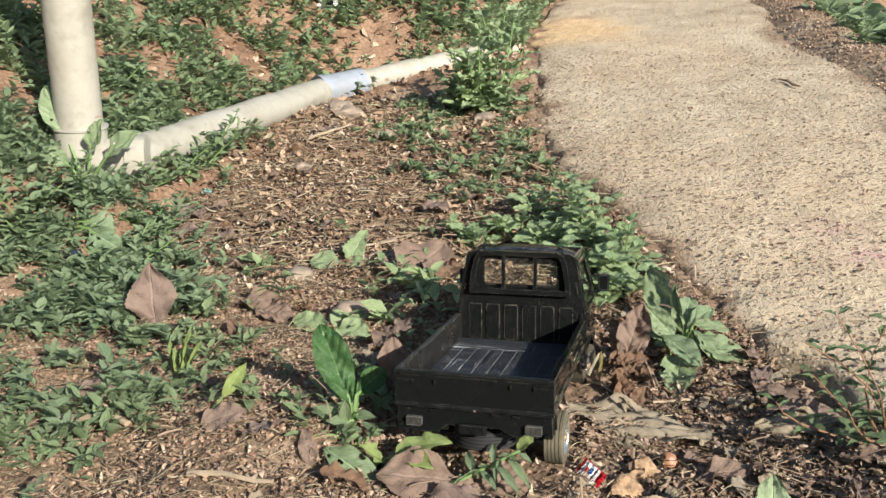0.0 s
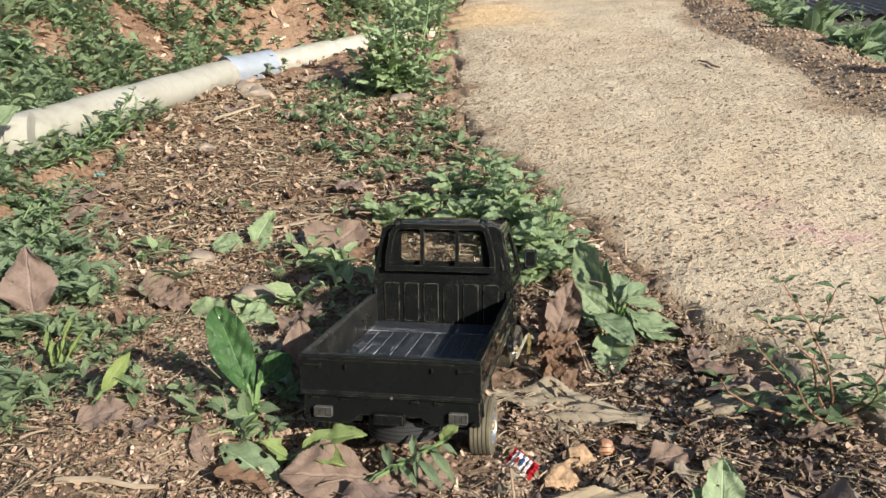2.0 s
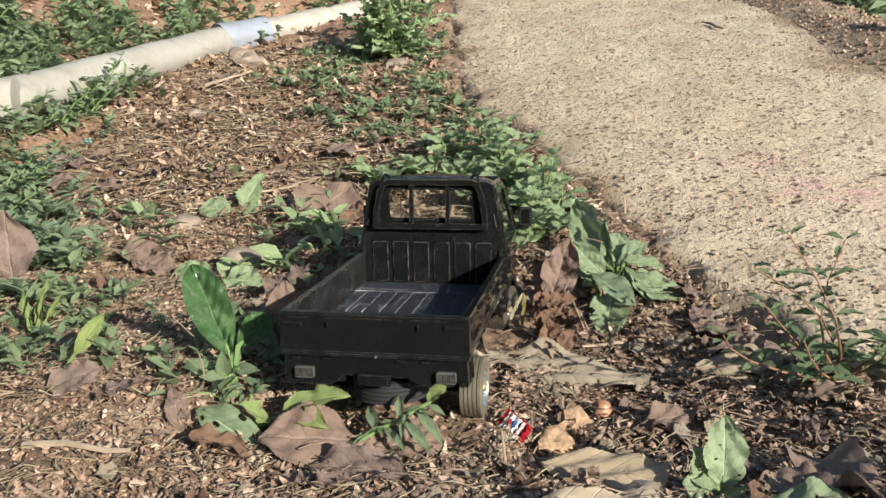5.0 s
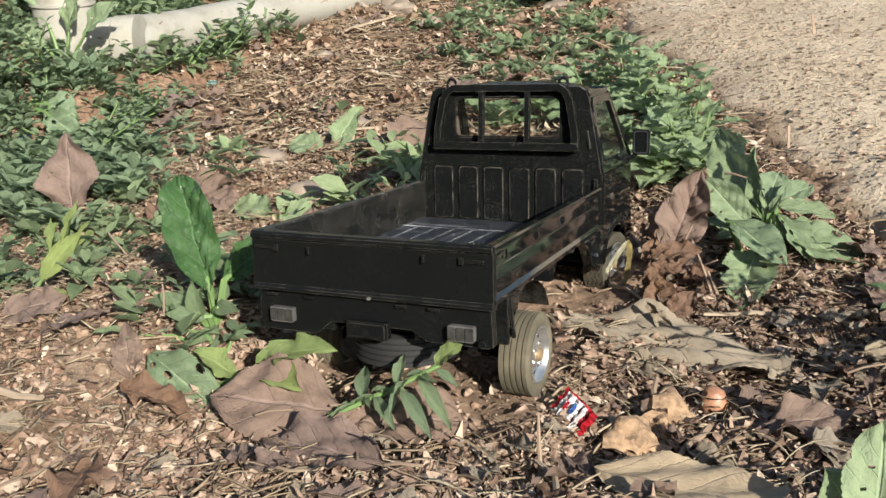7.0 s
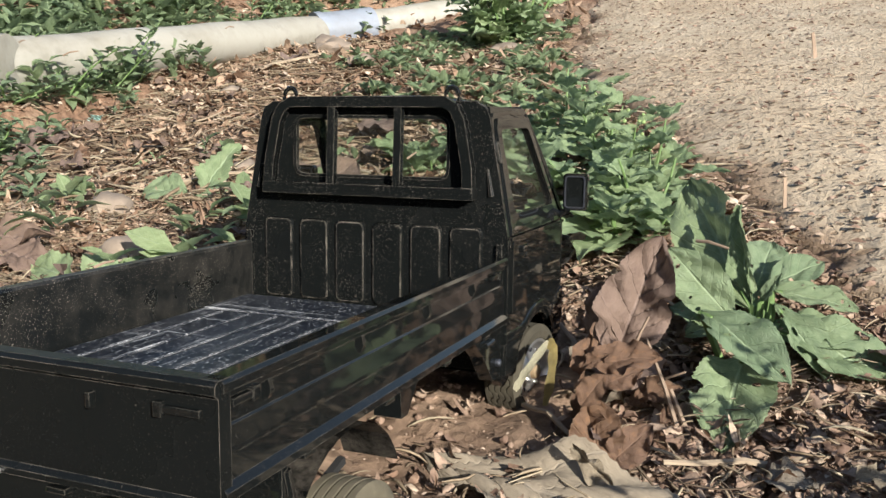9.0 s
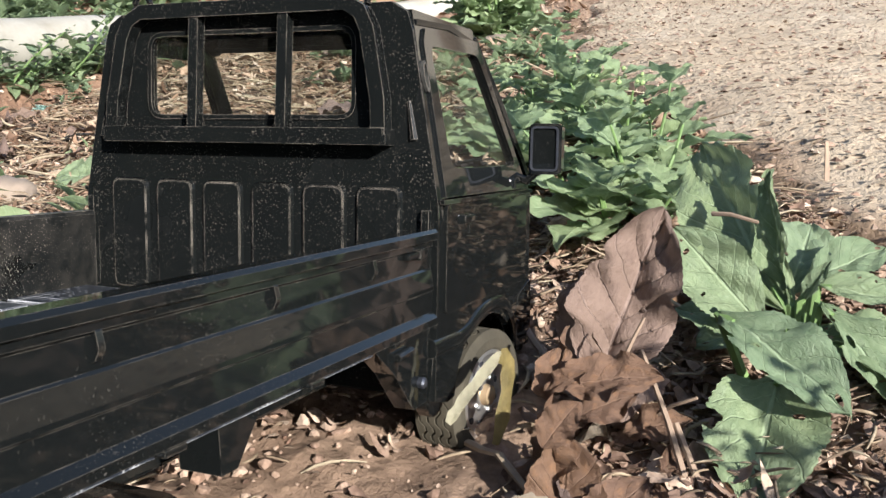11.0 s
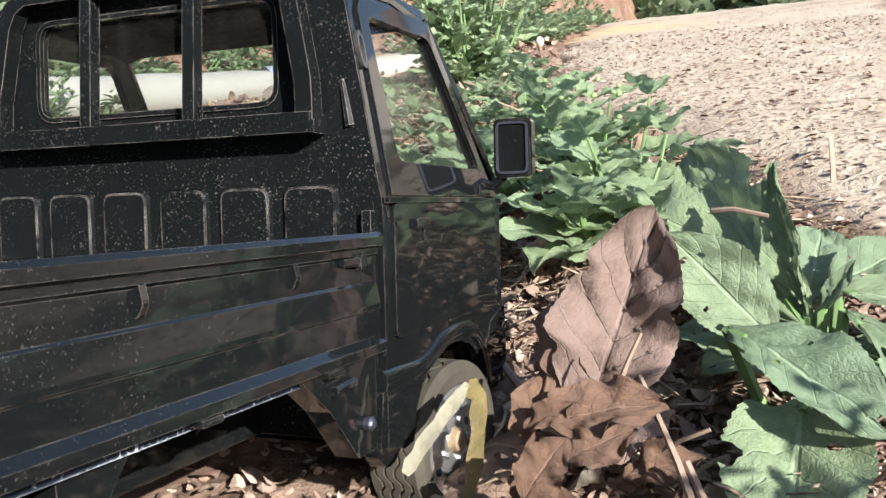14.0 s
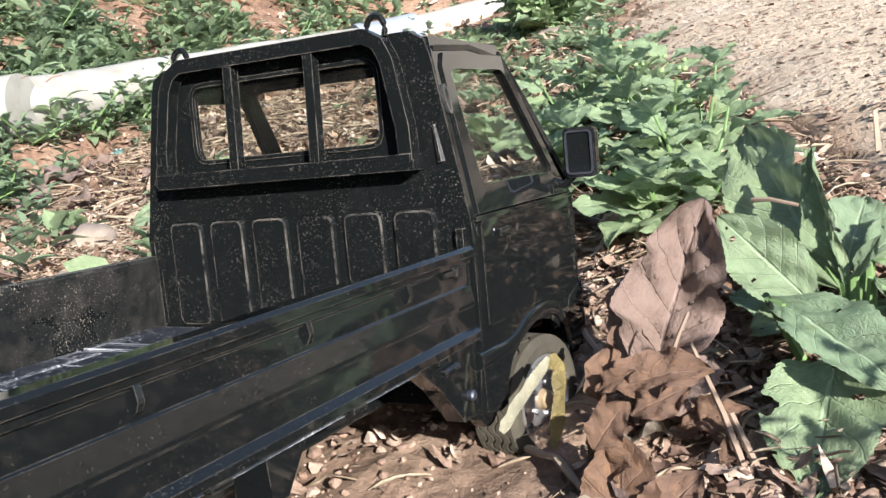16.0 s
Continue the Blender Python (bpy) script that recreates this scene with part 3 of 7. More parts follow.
def build_kerb():
    """Low crumbling ridge of concrete along the far side of the path, its shade put into the colour."""
    ys = np.arange(-2, 27, 0.15)
    prof = np.linspace(0, 1, 13)
    gp, gy = np.meshgrid(prof, ys)
    gx = path_right(gy) - 0.6 + gp * 2.2 + bumps(gy, gy * 0 + 3, 2.2) * 0.4
    z = slope(gy) + 0.12 + 0.34 * smooth(0, 0.5, gp) + bumps(gx, gy, 1.1) * 0.16 + bumps(gx, gy, 0.2) * 0.06 - 0.9 * smooth(0.75, 1, gp)
    pts = np.stack([gx, gy, z], -1).reshape(-1, 3)
    m = np.array(PLACE)
    co = pts @ m[:3, :3].T + m[:3, 3]
    ny, nx = gp.shape
    i = np.arange(nx * ny).reshape(ny, nx)
    faces = np.stack([i[:-1, :-1], i[:-1, 1:], i[1:, 1:], i[1:, :-1]], -1).reshape(-1, 4)
    me = bpy.data.meshes.new("kerb")
    me.from_pydata(co.tolist(), [], faces.tolist())
    # dark nearly all over: the shade lying on the ridge is painted in
    me.attributes.new("stain_shade", "FLOAT", "POINT").data.foreach_set("value", np.clip(0.8 + bumps(gx, gy, 0.8) * 0.8, 0, 1).reshape(-1).astype(np.float32))
    me.materials.append(CONCRETE)
    me.polygons.foreach_set("use_smooth", [True] * len(me.polygons))
    return tagged(new("kerb", me), "low crumbling concrete ridge beside the path, coloured dark for shade and soil", "kerb", kind="structure")


build_ground()
build_path()
build_kerb()


# ---- the toy truck ----
BASE = Vector((0, 1.2, -0.85))
truck = new("toy_truck")
truck.empty_display_size = 0.02
truck.matrix_world = STAND @ SEAT @ Matrix.Translation(BASE * 0.1)
tagged(truck, "black plastic toy pickup truck with dusty cargo bed, standing in litter", "toy truck")


# true places along the truck of the plan's lengths
ALONG = ((-1.0, 0.0, 1.885, 2.1, 2.66, 2.97), (-1.0, 0.0, 1.966, 2.175, 2.70, 2.99))


def tpart(name, bm, material, parent=truck, label="", smooth=False, along=True):
    if along:
        for v in bm.verts:
            v.co.y = float(np.interp(v.co.y, *ALONG))
    bmesh.ops.translate(bm, vec=-BASE, verts=bm.verts)
    return part(name, bm, material, parent, label, smooth)


def extruded(profile, y0, y1, mirror=1):
    """A closed (x, z) profile run along y."""
    bm = bmesh.new()
    a = [bm.verts.new((x * mirror, y0, z)) for x, z in profile]
    b = [bm.verts.new((x * mirror, y1, z)) for x, z in profile]
    n = len(profile)
    for i in range(n):
        bm.faces.new((a[i], a[(i + 1) % n], b[(i + 1) % n], b[i]))
    bm.faces.new(a[::-1])
    bm.faces.new(b)
    return bm


def side_x(z):
    """Half width of the cab at a height: it leans in above the belt line."""
    return 0.648 if z < 0.06 else 0.648 - (z - 0.06) * 0.180


def build_bed():
    bm = box((-0.62, 0.02, -0.30), (0.62, 1.87, -0.255))
    floor_ob = tpart("bed_floor", bm, BEDFLOOR, label="scratched slatted bed floor")
    for i in range(9):
        x = -0.53 + i * 0.1325
        tpart("floor_slat", box((x - 0.055, 0.05, -0.256), (x + 0.055, 1.50, -0.246), 0.004, 1), BEDFLOOR, floor_ob)
    tpart("floor_slat", box((-0.60, 1.53, -0.256), (0.60, 1.84, -0.247), 0.004, 1), BEDFLOOR, floor_ob)
    prof = [(0.60, -0.255), (0.60, -0.012), (0.606, 0.0), (0.648, 0.0), (0.655, -0.010), (0.655, -0.030), (0.640, -0.036), (0.640, -0.050), (0.632, -0.056),
            (0.632, -0.112), (0.636, -0.117), (0.645, -0.165), (0.645, -0.176), (0.641, -0.180), (0.641, -0.238), (0.658, -0.254), (0.658, -0.275), (0.625, -0.280), (0.60, -0.28)]
    for side in (1, -1):
        board = tpart("side_board", extruded(prof, 0.012, 1.885, side), BLACK if side > 0 else BROWNDUST, label="hinged black side board")
        for y in (0.20, 0.653, 1.115, 1.533):
            tpart("hook", plate(rounded([(0.628, -0.042), (0.640, -0.046), (0.648, -0.078), (0.638, -0.100), (0.628, -0.100)], 0.005, 2), [], lambda u, v: (side * u, y - 0.007, v), 0.014, (0, 1, 0)), BLACK, board)
        for y in (0.10, 1.76):
            bm = box((side * 0.632, y - 0.05, -0.072), (side * 0.650, y + 0.03, -0.053), 0.005)
            add_box(bm, (side * 0.632, y + 0.02, -0.080), (side * 0.654, y + 0.05, -0.045), 0.006)
            tpart("latch", bm, BLACK, board)
        for y in (0.35, 0.80, 1.25, 1.65):
            tpart("hinge", box((side * 0.63, y - 0.028, -0.292), (side * 0.657, y + 0.028, -0.277), 0.005), BLACK, board)
    # tailgate
    gate_prof = [(0.0, 0.0), (-0.012, -0.01), (-0.012, -0.03), (0.0, -0.04), (0.0, -0.268), (-0.014, -0.280), (-0.014, -0.296), (0.0, -0.302), (0.04, -0.302), (0.04, 0.0)]
    bm = bmesh.new()
    a = [bm.verts.new((-0.65, y, z)) for y, z in gate_prof]
    b = [bm.verts.new((0.65, y, z)) for y, z in gate_prof]
    for i in range(len(a)):
        bm.faces.new((a[i], a[(i + 1) % len(a)], b[(i + 1) % len(a)], b[i]))
    bm.faces.new(a[::-1]), bm.faces.new(b)
    gate = tpart("tailgate", bm, SATIN, label="closed black tailgate")
    for x in (-0.309, 0.311):
        tpart("hook", box((x - 0.007, -0.022, -0.098), (x + 0.007, 0.0, -0.060), 0.004), BLACK, gate)
    for x, s in ((-0.56, 1), (0.56, -1)):
        bm = box((x - 0.07, -0.014, -0.084), (x + 0.05, 0.0, -0.066), 0.004)
        add_box(bm, (x + s * 0.06 - 0.012, -0.018, -0.094), (x + s * 0.06 + 0.012, 0.0, -0.058), 0.004)
        tpart("latch", bm, BLACK, gate)
    # apron with the tail lamps
    ap = plate(rounded([(-0.63, -0.300), (0.63, -0.300), (0.64, -0.488), (0.30, -0.488), (0.22, -0.44), (-0.22, -0.44), (-0.30, -0.51), (-0.64, -0.51)], 0.015, 2), [],
               lambda u, v: (u, 0.02, v), 0.05, (0, 1, 0))
    apron = tpart("rear_apron", ap, SATIN)
    for s in (-1, 1):
        bm = plate(rounded([(s * 0.423, -0.384), (s * 0.556, -0.384), (s * 0.556, -0.460), (s * 0.423, -0.460)], 0.012), [], lambda u, v: (u, -0.012, v), 0.035, (0, 1, 0))
        lamp = tpart("tail_lamp", bm, DULLSILVER, label="dull framed tail lamp")
        for k in range(3):
            x = s * (0.445 + k * 0.0445)
            tpart("lens", box((x - 0.0205, -0.018, -0.453), (x + 0.0205, -0.008, -0.391), 0.004), LAMP, lamp)
        tpart("bolt", add_lathe(bmesh.new(), [(-0.02, 0.001), (-0.02, 0.018), (0.03, 0.018), (0.03, 0.001)], "y", 12, (s * 0.60, 0.0, -0.46)), BLACK, apron)
    bm = box((-0.115, -0.015, -0.498), (0.112, 0.03, -0.412), 0.008)
    add_box(bm, (-0.098, -0.02, -0.487), (0.095, -0.01, -0.423), 0.003)
    tpart("plate_holder", bm, BLACK, apron, "blank number plate holder")
    for x in (-0.55, -0.33, 0.18, 0.35):
        tpart("clip", box((x - 0.03, 0.0, -0.330), (x + 0.03, 0.03, -0.315), 0.004), BLACK, apron)
    tpart("screw", add_lathe(bmesh.new(), [(-0.024, 0.001), (-0.024, 0.008), (0, 0.009), (0, 0.001)], "y", 10, (0.02, -0.002, -0.292)), CHROME, apron)


def build_chassis():
    bm = bmesh.new()
    for s in (-1, 1):
        add_box(bm, (s * 0.26 - 0.04, 0.05, -0.50), (s * 0.26 + 0.04, 2.75, -0.33), 0.01)
    for y in (0.3, 0.95, 1.6, 2.3):
        add_box(bm, (-0.3, y - 0.05, -0.48), (0.3, y + 0.05, -0.36), 0.01)
    frame_ob = tpart("chassis_frame", bm, BLACK)
    tpart("axle", tube([(-0.55, 0.662, -0.72), (0.55, 0.662, -0.72)], 0.045, 10), BLACK, frame_ob)
    tpart("axle", tube([(-0.52, 2.39, -0.605), (0.52, 2.39, -0.605)], 0.045, 10), BLACK, frame_ob)
    tpart("gearbox", box((-0.12, 0.53, -0.80), (0.12, 0.77, -0.60), 0.04), BLACK, frame_ob)
    tpart("drive_shaft", tube([(0, 0.75, -0.68), (0, 2.1, -0.56)], 0.025, 8), CHROME, frame_ob)
    for s in (-1, 1):
        for k, (a, b) in enumerate((((0.40, -0.53), (0.92, -0.55)), ((2.12, -0.46), (2.66, -0.48)))):
            bm = bmesh.new()
            for j in range(3):
                add_tube(bm, [(s * 0.42, a[0] + j * 0.05, a[1] - 0.03 * j), (s * 0.42, (a[0] + b[0]) / 2, a[1] - 0.09 - 0.02 * j), (s * 0.42, b[0] - j * 0.05, b[1] - 0.03 * j)], 0.018, 4)
            tpart("leaf_spring", bm, DARKRUB, frame_ob)
        # bracket behind the cab and the flap by the rear wheel
        bm = plate([(1.55, -0.285), (1.87, -0.285), (1.87, -0.50), (1.78, -0.50), (1.66, -0.37)], [], lambda u, v: (s * 0.635, u, v), 0.06, (-s, 0, 0))
        br = tpart("side_bracket", bm, BLACK)
        tpart("bolt", add_lathe(bmesh.new(), [(-0.014, 0.001), (-0.014, 0.015), (0.008, 0.017), (0.014, 0.011), (0.014, 0.001)], "x", 12, (s * 0.642, 1.815, -0.43)), STEEL, br)
        tpart("pin", tube([(s * 0.645, 1.66, -0.325), (s * 0.645, 1.74, -0.32)], 0.012, 8), BLACK, br)
        bm = bmesh.new()
        add_box(bm, (s * 0.45, 0.29, -0.56), (s * 0.61, 0.32, -0.30), 0.008)
        add_tube(bm, [(s * 0.61, 0.31, -0.32), (s * 0.61, 0.37, -0.54)], 0.012, 6)
        tpart("mud_flap", bm, BLACK)
        bm = bmesh.new()
        for k in range(13):
            w = math.pi * (0.12 + 0.76 * k / 12)
            p = (0.66 + 0.33 * math.cos(w), -0.66 + 0.33 * math.sin(w))
            va = [bm.verts.new((s * x, *p)) for x in (0.40, 0.60)]
            if k:
                bm.faces.new((*prev, *va[::-1]))
            prev = va
        bmesh.ops.solidify(bm, geom=bm.faces[:], thickness=0.012)
        tpart("wheel_housing", bm, BLACK)
        tpart("side_stay", plate([(0.98, -0.28), (1.14, -0.28), (1.04, -0.41), (0.99, -0.41)], [], lambda u, v: (s * 0.60, u, v), 0.10, (-s, 0, 0)), BLACK)
    # the spare lies flat under the tail
    bm = add_lathe(bmesh.new(), tyre_profile(0.27, 0.17), "z", 48, (0.02, 0.36, -0.60))
    spare = tpart("spare_wheel", bm, DARKRUB, label="spare tyre slung flat under the tail", smooth=True)
    tpart("rim", add_lathe(bmesh.new(), [(-0.05, 0.02), (-0.05, 0.17), (0.05, 0.17), (0.05, 0.02)], "z", 32, (0.02, 0.36, -0.60)), CHROME, spare)


def tyre_profile(r, w):
    h = w / 2
    prof = [(-h * 0.80, r * 0.62), (-h, r * 0.72), (-h * 1.02, r * 0.86), (-h * 0.92, r * 0.955)]
    for k in range(5):
        x = -0.74 + k * 0.37
        prof += [(h * (x - 0.13), r * 0.99), (h * (x + 0.13), r * 0.99)]
        if k < 4:
            prof += [(h * (x + 0.15), r * 0.955), (h * (x + 0.22), r * 0.955)]
    prof += [(h * 0.92, r * 0.955), (h * 1.02, r * 0.86), (h, r * 0.72), (h * 0.80, r * 0.62)]
    return prof


def build_wheel(at, side, steer=0.0, zigzag=False):
    """Rim with the tyre, hub cap, bolts and black discs for vent holes under it."""
    r, w = 0.275, 0.205
    m = Matrix.Translation(at) @ Matrix.Rotation(radians(steer), 4, "Z") @ Matrix.Scale(0.83, 4)

    def put(bm):
        bmesh.ops.transform(bm, matrix=m, verts=bm.verts)
        return bm

    s = side
    rim = [(-0.085 * s, 0.12), (-0.085 * s, 0.182), (0.070 * s, 0.182), (0.096 * s, 0.190), (0.100 * s, 0.176), (0.082 * s, 0.168), (0.058 * s, 0.150),
           (0.050 * s, 0.125), (0.066 * s, 0.100), (0.080 * s, 0.070), (0.080 * s, 0.02), (0.0, 0.02)]
    wheel = tpart("wheel", put(add_lathe(bmesh.new(), rim, "x", 40)), CHROME, label="silver plated rim with dusty tyre", smooth=True, along=False)
    bm = add_lathe(bmesh.new(), tyre_profile(r, w), "x", 72)
    if zigzag:
        for v in bm.verts:
            rad = math.hypot(v.co.y, v.co.z)
            if rad > r * 0.94 and abs(v.co.x) < w * 0.43:
                k = int(round(math.atan2(v.co.z, v.co.y) / (2 * math.pi) * 72))
                v.co.x += 0.011 * (1 if k % 4 < 2 else -1)
    tpart("tyre", put(bm), FRONTTYRE if zigzag else TYRE, wheel, "dusty olive grey rubber tyre", smooth=not zigzag, along=False)
    tpart("hub_cap", put(add_lathe(bmesh.new(), [(0.08 * s, 0.045), (0.105 * s, 0.040), (0.115 * s, 0.022), (0.115 * s, 0.002), (0.08 * s, 0.002)], "x", 20)), HUB, wheel, smooth=True, along=False)
    for k in range(5):
        a = 2 * math.pi * k / 5
        bm = add_lathe(bmesh.new(), [(0.07 * s, 0.012), (0.094 * s, 0.012), (0.096 * s, 0.002), (0.07 * s, 0.002)], "x", 6, (0, 0.070 * math.cos(a), 0.070 * math.sin(a)))
        tpart("bolt", put(bm), CHROME, wheel, along=False)
    # the rim is uncut: black discs paint the dark inside of its holes
    for k in range(10):
        a = 2 * math.pi * (k + 0.5) / 10
        bm = add_lathe(bmesh.new(), [(0.045 * s, 0.014), (0.0605 * s, 0.014), (0.0605 * s, 0.001), (0.045 * s, 0.001)], "x", 12, (0, 0.122 * math.cos(a), 0.122 * math.sin(a)))
        tpart("vent_hole_disc", put(bm), BLACKBAR, wheel, along=False)


def curve_through(pts, n):
    """A smooth line through 2D points, n steps to each span."""
    out = []
    for i in range(len(pts) - 1):
        p = [Vector(pts[max(0, min(len(pts) - 1, i + k))]) for k in (-1, 0, 1, 2)]
        for j in range(n):
            t = j / n
            out.append(tuple(0.5 * (2 * p[1] + (p[2] - p[0]) * t + (2 * p[0] - 5 * p[1] + 4 * p[2] - p[3]) * t * t + (3 * p[1] - p[0] - 3 * p[2] + p[3]) * t ** 3)))
    return out + [tuple(pts[-1])]


def build_cab():
    # rear wall, with the window and six pressed ribs
    win = rounded([(-0.374, 0.314), (0.374, 0.314), (0.372, 0.574), (-0.372, 0.574)], 0.05, 4)
    outer = [(-0.645, -0.50), (0.645, -0.50), (0.648, 0.06), (0.557, 0.56), (0.540, 0.612), (0.49, 0.642), (-0.49, 0.642), (-0.540, 0.612), (-0.557, 0.56), (-0.648, 0.06)]
    back = lambda u, v: (u, 1.905 + max(0, v) * 0.015, v)
    wall = tpart("cab_rear_wall", plate(outer, [win], back, 0.03, (0, 1, 0)), DUSTY, label="dusty ribbed black cab rear wall")
    for i in range(6):
        x0 = -0.535 + i * 0.1840
        r = rounded([(x0, -0.25), (x0 + 0.150, -0.25), (x0 + 0.150, 0.116), (x0, 0.116)], 0.03, 3)
        r2 = rounded([(x0 + 0.007, -0.25), (x0 + 0.143, -0.25), (x0 + 0.143, 0.109), (x0 + 0.007, 0.109)], 0.028, 3)
        bm = bmesh.new()
        a = [bm.verts.new((u, 1.906, v)) for u, v in r]
        b = [bm.verts.new((u, 1.893, v)) for u, v in r2]
        for k in range(len(a)):
            bm.faces.new((a[k], a[(k + 1) % len(a)], b[(k + 1) % len(a)], b[k]))
        bm.faces.new(b)
        bmesh.ops.bevel(bm, geom=[e for e in bm.edges if all(abs(v.co.y - 1.893) < 1e-5 for v in e.verts)], offset=0.003, segments=2, affect="EDGES")
        tpart("pressed_rib", bm, DUSTY, wall)
    for s in (-1, 1):
        tpart("edge_strip", tube([(s * 0.615, 1.895, -0.25), (s * 0.615, 1.895, 0.05)], 0.016, 4), DUSTY, wall)
        tpart("small_rib", tube([(s * 0.57, 1.905, 0.25), (s * 0.55, 1.91, 0.36)], [0.012, 0.006], 6), DUSTY, wall)
    rim = bmesh.new()
    add_tube(rim, [back(u, v) for u, v in win], 0.010, 4, closed=True, up=Vector((0, 1, 0)))
    tpart("window_seal", rim, DUSTY, wall)
    pane = tpart("rear_window", plate(rounded([(-0.369, 0.319), (0.369, 0.319), (0.367, 0.569), (-0.367, 0.569)], 0.045, 4), [], lambda u, v: (u, 1.918 + v * 0.015, v), 0.006, (0, 1, 0)), GLASS, label="clear dusty rear window")
    pane.visible_shadow = False
    # sides with a door proud of the body
    zc, yc = -0.53, 2.32
    arch = [(yc + 0.05 + 0.31 * math.cos(a), zc + 0.205 * math.sin(a)) for a in [math.pi * k / 14 for k in range(15)]]
    body = [(1.93, 0.62), (1.905, 0.06), (1.905, -0.51), (2.0, -0.535)] + [p for p in arch[::-1] if p[1] > -0.531] + [(2.66, -0.52), (2.86, -0.50), (2.885, -0.25), (2.875, 0.06), (2.83, 0.135), (2.44, 0.62)]
    hole = rounded([(2.035, 0.168), (2.70, 0.168), (2.43, 0.535), (2.005, 0.525)], 0.035, 3)
    for s in (-1, 1):
        f = lambda u, v, o=0.0: (s * (side_x(v) + o - 0.02 * max(0, u - 2.5)), u, v)
        side = tpart("cab_side", plate(body, [hole], f, 0.025, (-s, 0, 0)), BLACK, label="glossy black cab side")
        dout = rounded([(1.945, 0.065), (1.945, -0.255), (2.30, -0.258), (2.79, -0.258), (2.80, 0.065)], 0.02, 2)
        door = tpart("door", plate(dout, [], lambda u, v: f(u, v, 0.012), 0.014, (-s, 0, 0)), BLACK, label="glossy black door")
        upper = [(1.955, 0.085), (1.96, 0.53), (1.985, 0.572), (2.45, 0.582), (2.81, 0.085)]
        tpart("window_frame", plate(upper, [hole], lambda u, v: f(u, v, 0.009), 0.010, (-s, 0, 0)), BLACK, door)
        tpart("belt_strip", tube([f(1.91, 0.074, 0.012), f(2.4, 0.074, 0.014), f(2.86, 0.07, 0.006)], 0.010, 4), BLACK, side)
        bm = box((s * 0.638, 2.05, -0.022), (s * 0.652, 2.155, 0.038), 0.012)
        add_box(bm, (s * 0.645, 2.06, 0.0), (s * 0.674, 2.15, 0.030), 0.008)
        add_box(bm, (s * 0.645, 2.125, -0.03), (s * 0.664, 2.147, 0.0), 0.004)
        tpart("door_handle", bm, BLACK, door)
        pane = tpart("side_window", plate(hole, [], lambda u, v: f(u, v, -0.012), 0.005, (-s, 0, 0)), GLASS, label="clear side window")
        pane.visible_shadow = False
        oval = lambda a, b: [(1.943 + a * math.cos(w), 0.432 + b * math.sin(w) - 0.12 * a * math.cos(w)) for w in [2 * math.pi * k / 16 for k in range(16)]]
        bm = plate(oval(0.020, 0.046), [oval(0.011, 0.034)], lambda u, v: f(u, v, 0.009), 0.012, (-s, 0, 0))
        tpart("pillar_vent", bm, LAMP, side, "grey pillar vent")
        # flared arch and the sill behind the wheel
        flare = curve_through([(1.885, -0.350), (1.98, -0.352), (2.09, -0.356), (2.16, -0.346), (2.22, -0.328), (2.30, -0.308), (2.40, -0.298), (2.50, -0.302), (2.58, -0.326), (2.64, -0.376), (2.68, -0.45), (2.69, -0.54)], 4)
        bm = bmesh.new()
        prev = None
        for i, (u, v) in enumerate(flare):
            q = flare[min(i + 1, len(flare) - 1)]
            p = flare[max(i - 1, 0)]
            n = Vector((p[1] - q[1], q[0] - p[0])).normalized()
            ring = [bm.verts.new((s * x, u + n.x * k, v + n.y * k)) for x, k in ((0.625, 0.034), (0.640, 0.030), (0.652, 0.022), (0.658, 0.008), (0.658, -0.010), (0.654, -0.022), (0.642, -0.027), (0.600, -0.027))]
            if prev:
                for k in range(7):
                    bm.faces.new((prev[k], prev[k + 1], ring[k + 1], ring[k]))
            else:
                bm.faces.new(ring)
            prev = ring
        tpart("arch_flare", bm, BLACK, side, smooth=True)
        bm = plate(rounded([(1.886, -0.37), (2.06, -0.365), (2.09, -0.37), (2.055, -0.44), (2.03, -0.53), (2.0, -0.575), (1.95, -0.575), (1.886, -0.53)], 0.02, 3), [], lambda u, v: (s * (0.645 - 0.25 * max(0, -0.47 - v)), u, v), 0.04, (-s, 0, 0))
        tpart("sill_guard", bm, BLACK, side)
        bm = plate(rounded([(2.70, -0.52), (2.69, -0.40), (2.74, -0.31), (2.90, -0.27), (2.91, -0.46), (2.80, -0.53)], 0.015, 2), [], lambda u, v: (s * 0.645, u, v), 0.05, (-s, 0, 0))
        tpart("bumper_end", bm, BLACK, side)
        # mirror on its stalk
        bm = bmesh.new()
        add_tube(bm, [(s * 0.63, 2.70, 0.13), (s * 0.68, 2.69, 0.115), (s * 0.72, 2.68, 0.15)], 0.016, 6)
        add_box(bm, (s * 0.60, 2.63, 0.085), (s * 0.655, 2.75, 0.125), 0.01)
        arm = tpart("mirror_arm", bm, BLACK)
        bm = plate(rounded([(s * 0.692, 0.139), (s * 0.812, 0.139), (s * 0.812, 0.318), (s * 0.692, 0.318)], 0.022, 4), [], lambda u, v: (u, 2.655, v), 0.05, (0, 1, 0))
        bmesh.ops.bevel(bm, geom=[e for e in bm.edges if e.is_boundary is False and abs(e.verts[0].co.y - e.verts[1].co.y) < 1e-5 and e.calc_face_angle(0) > 1], offset=0.006, segments=2, affect="EDGES")
        tpart("mirror_housing", bm, BLACK, arm)
        bm = bmesh.new()
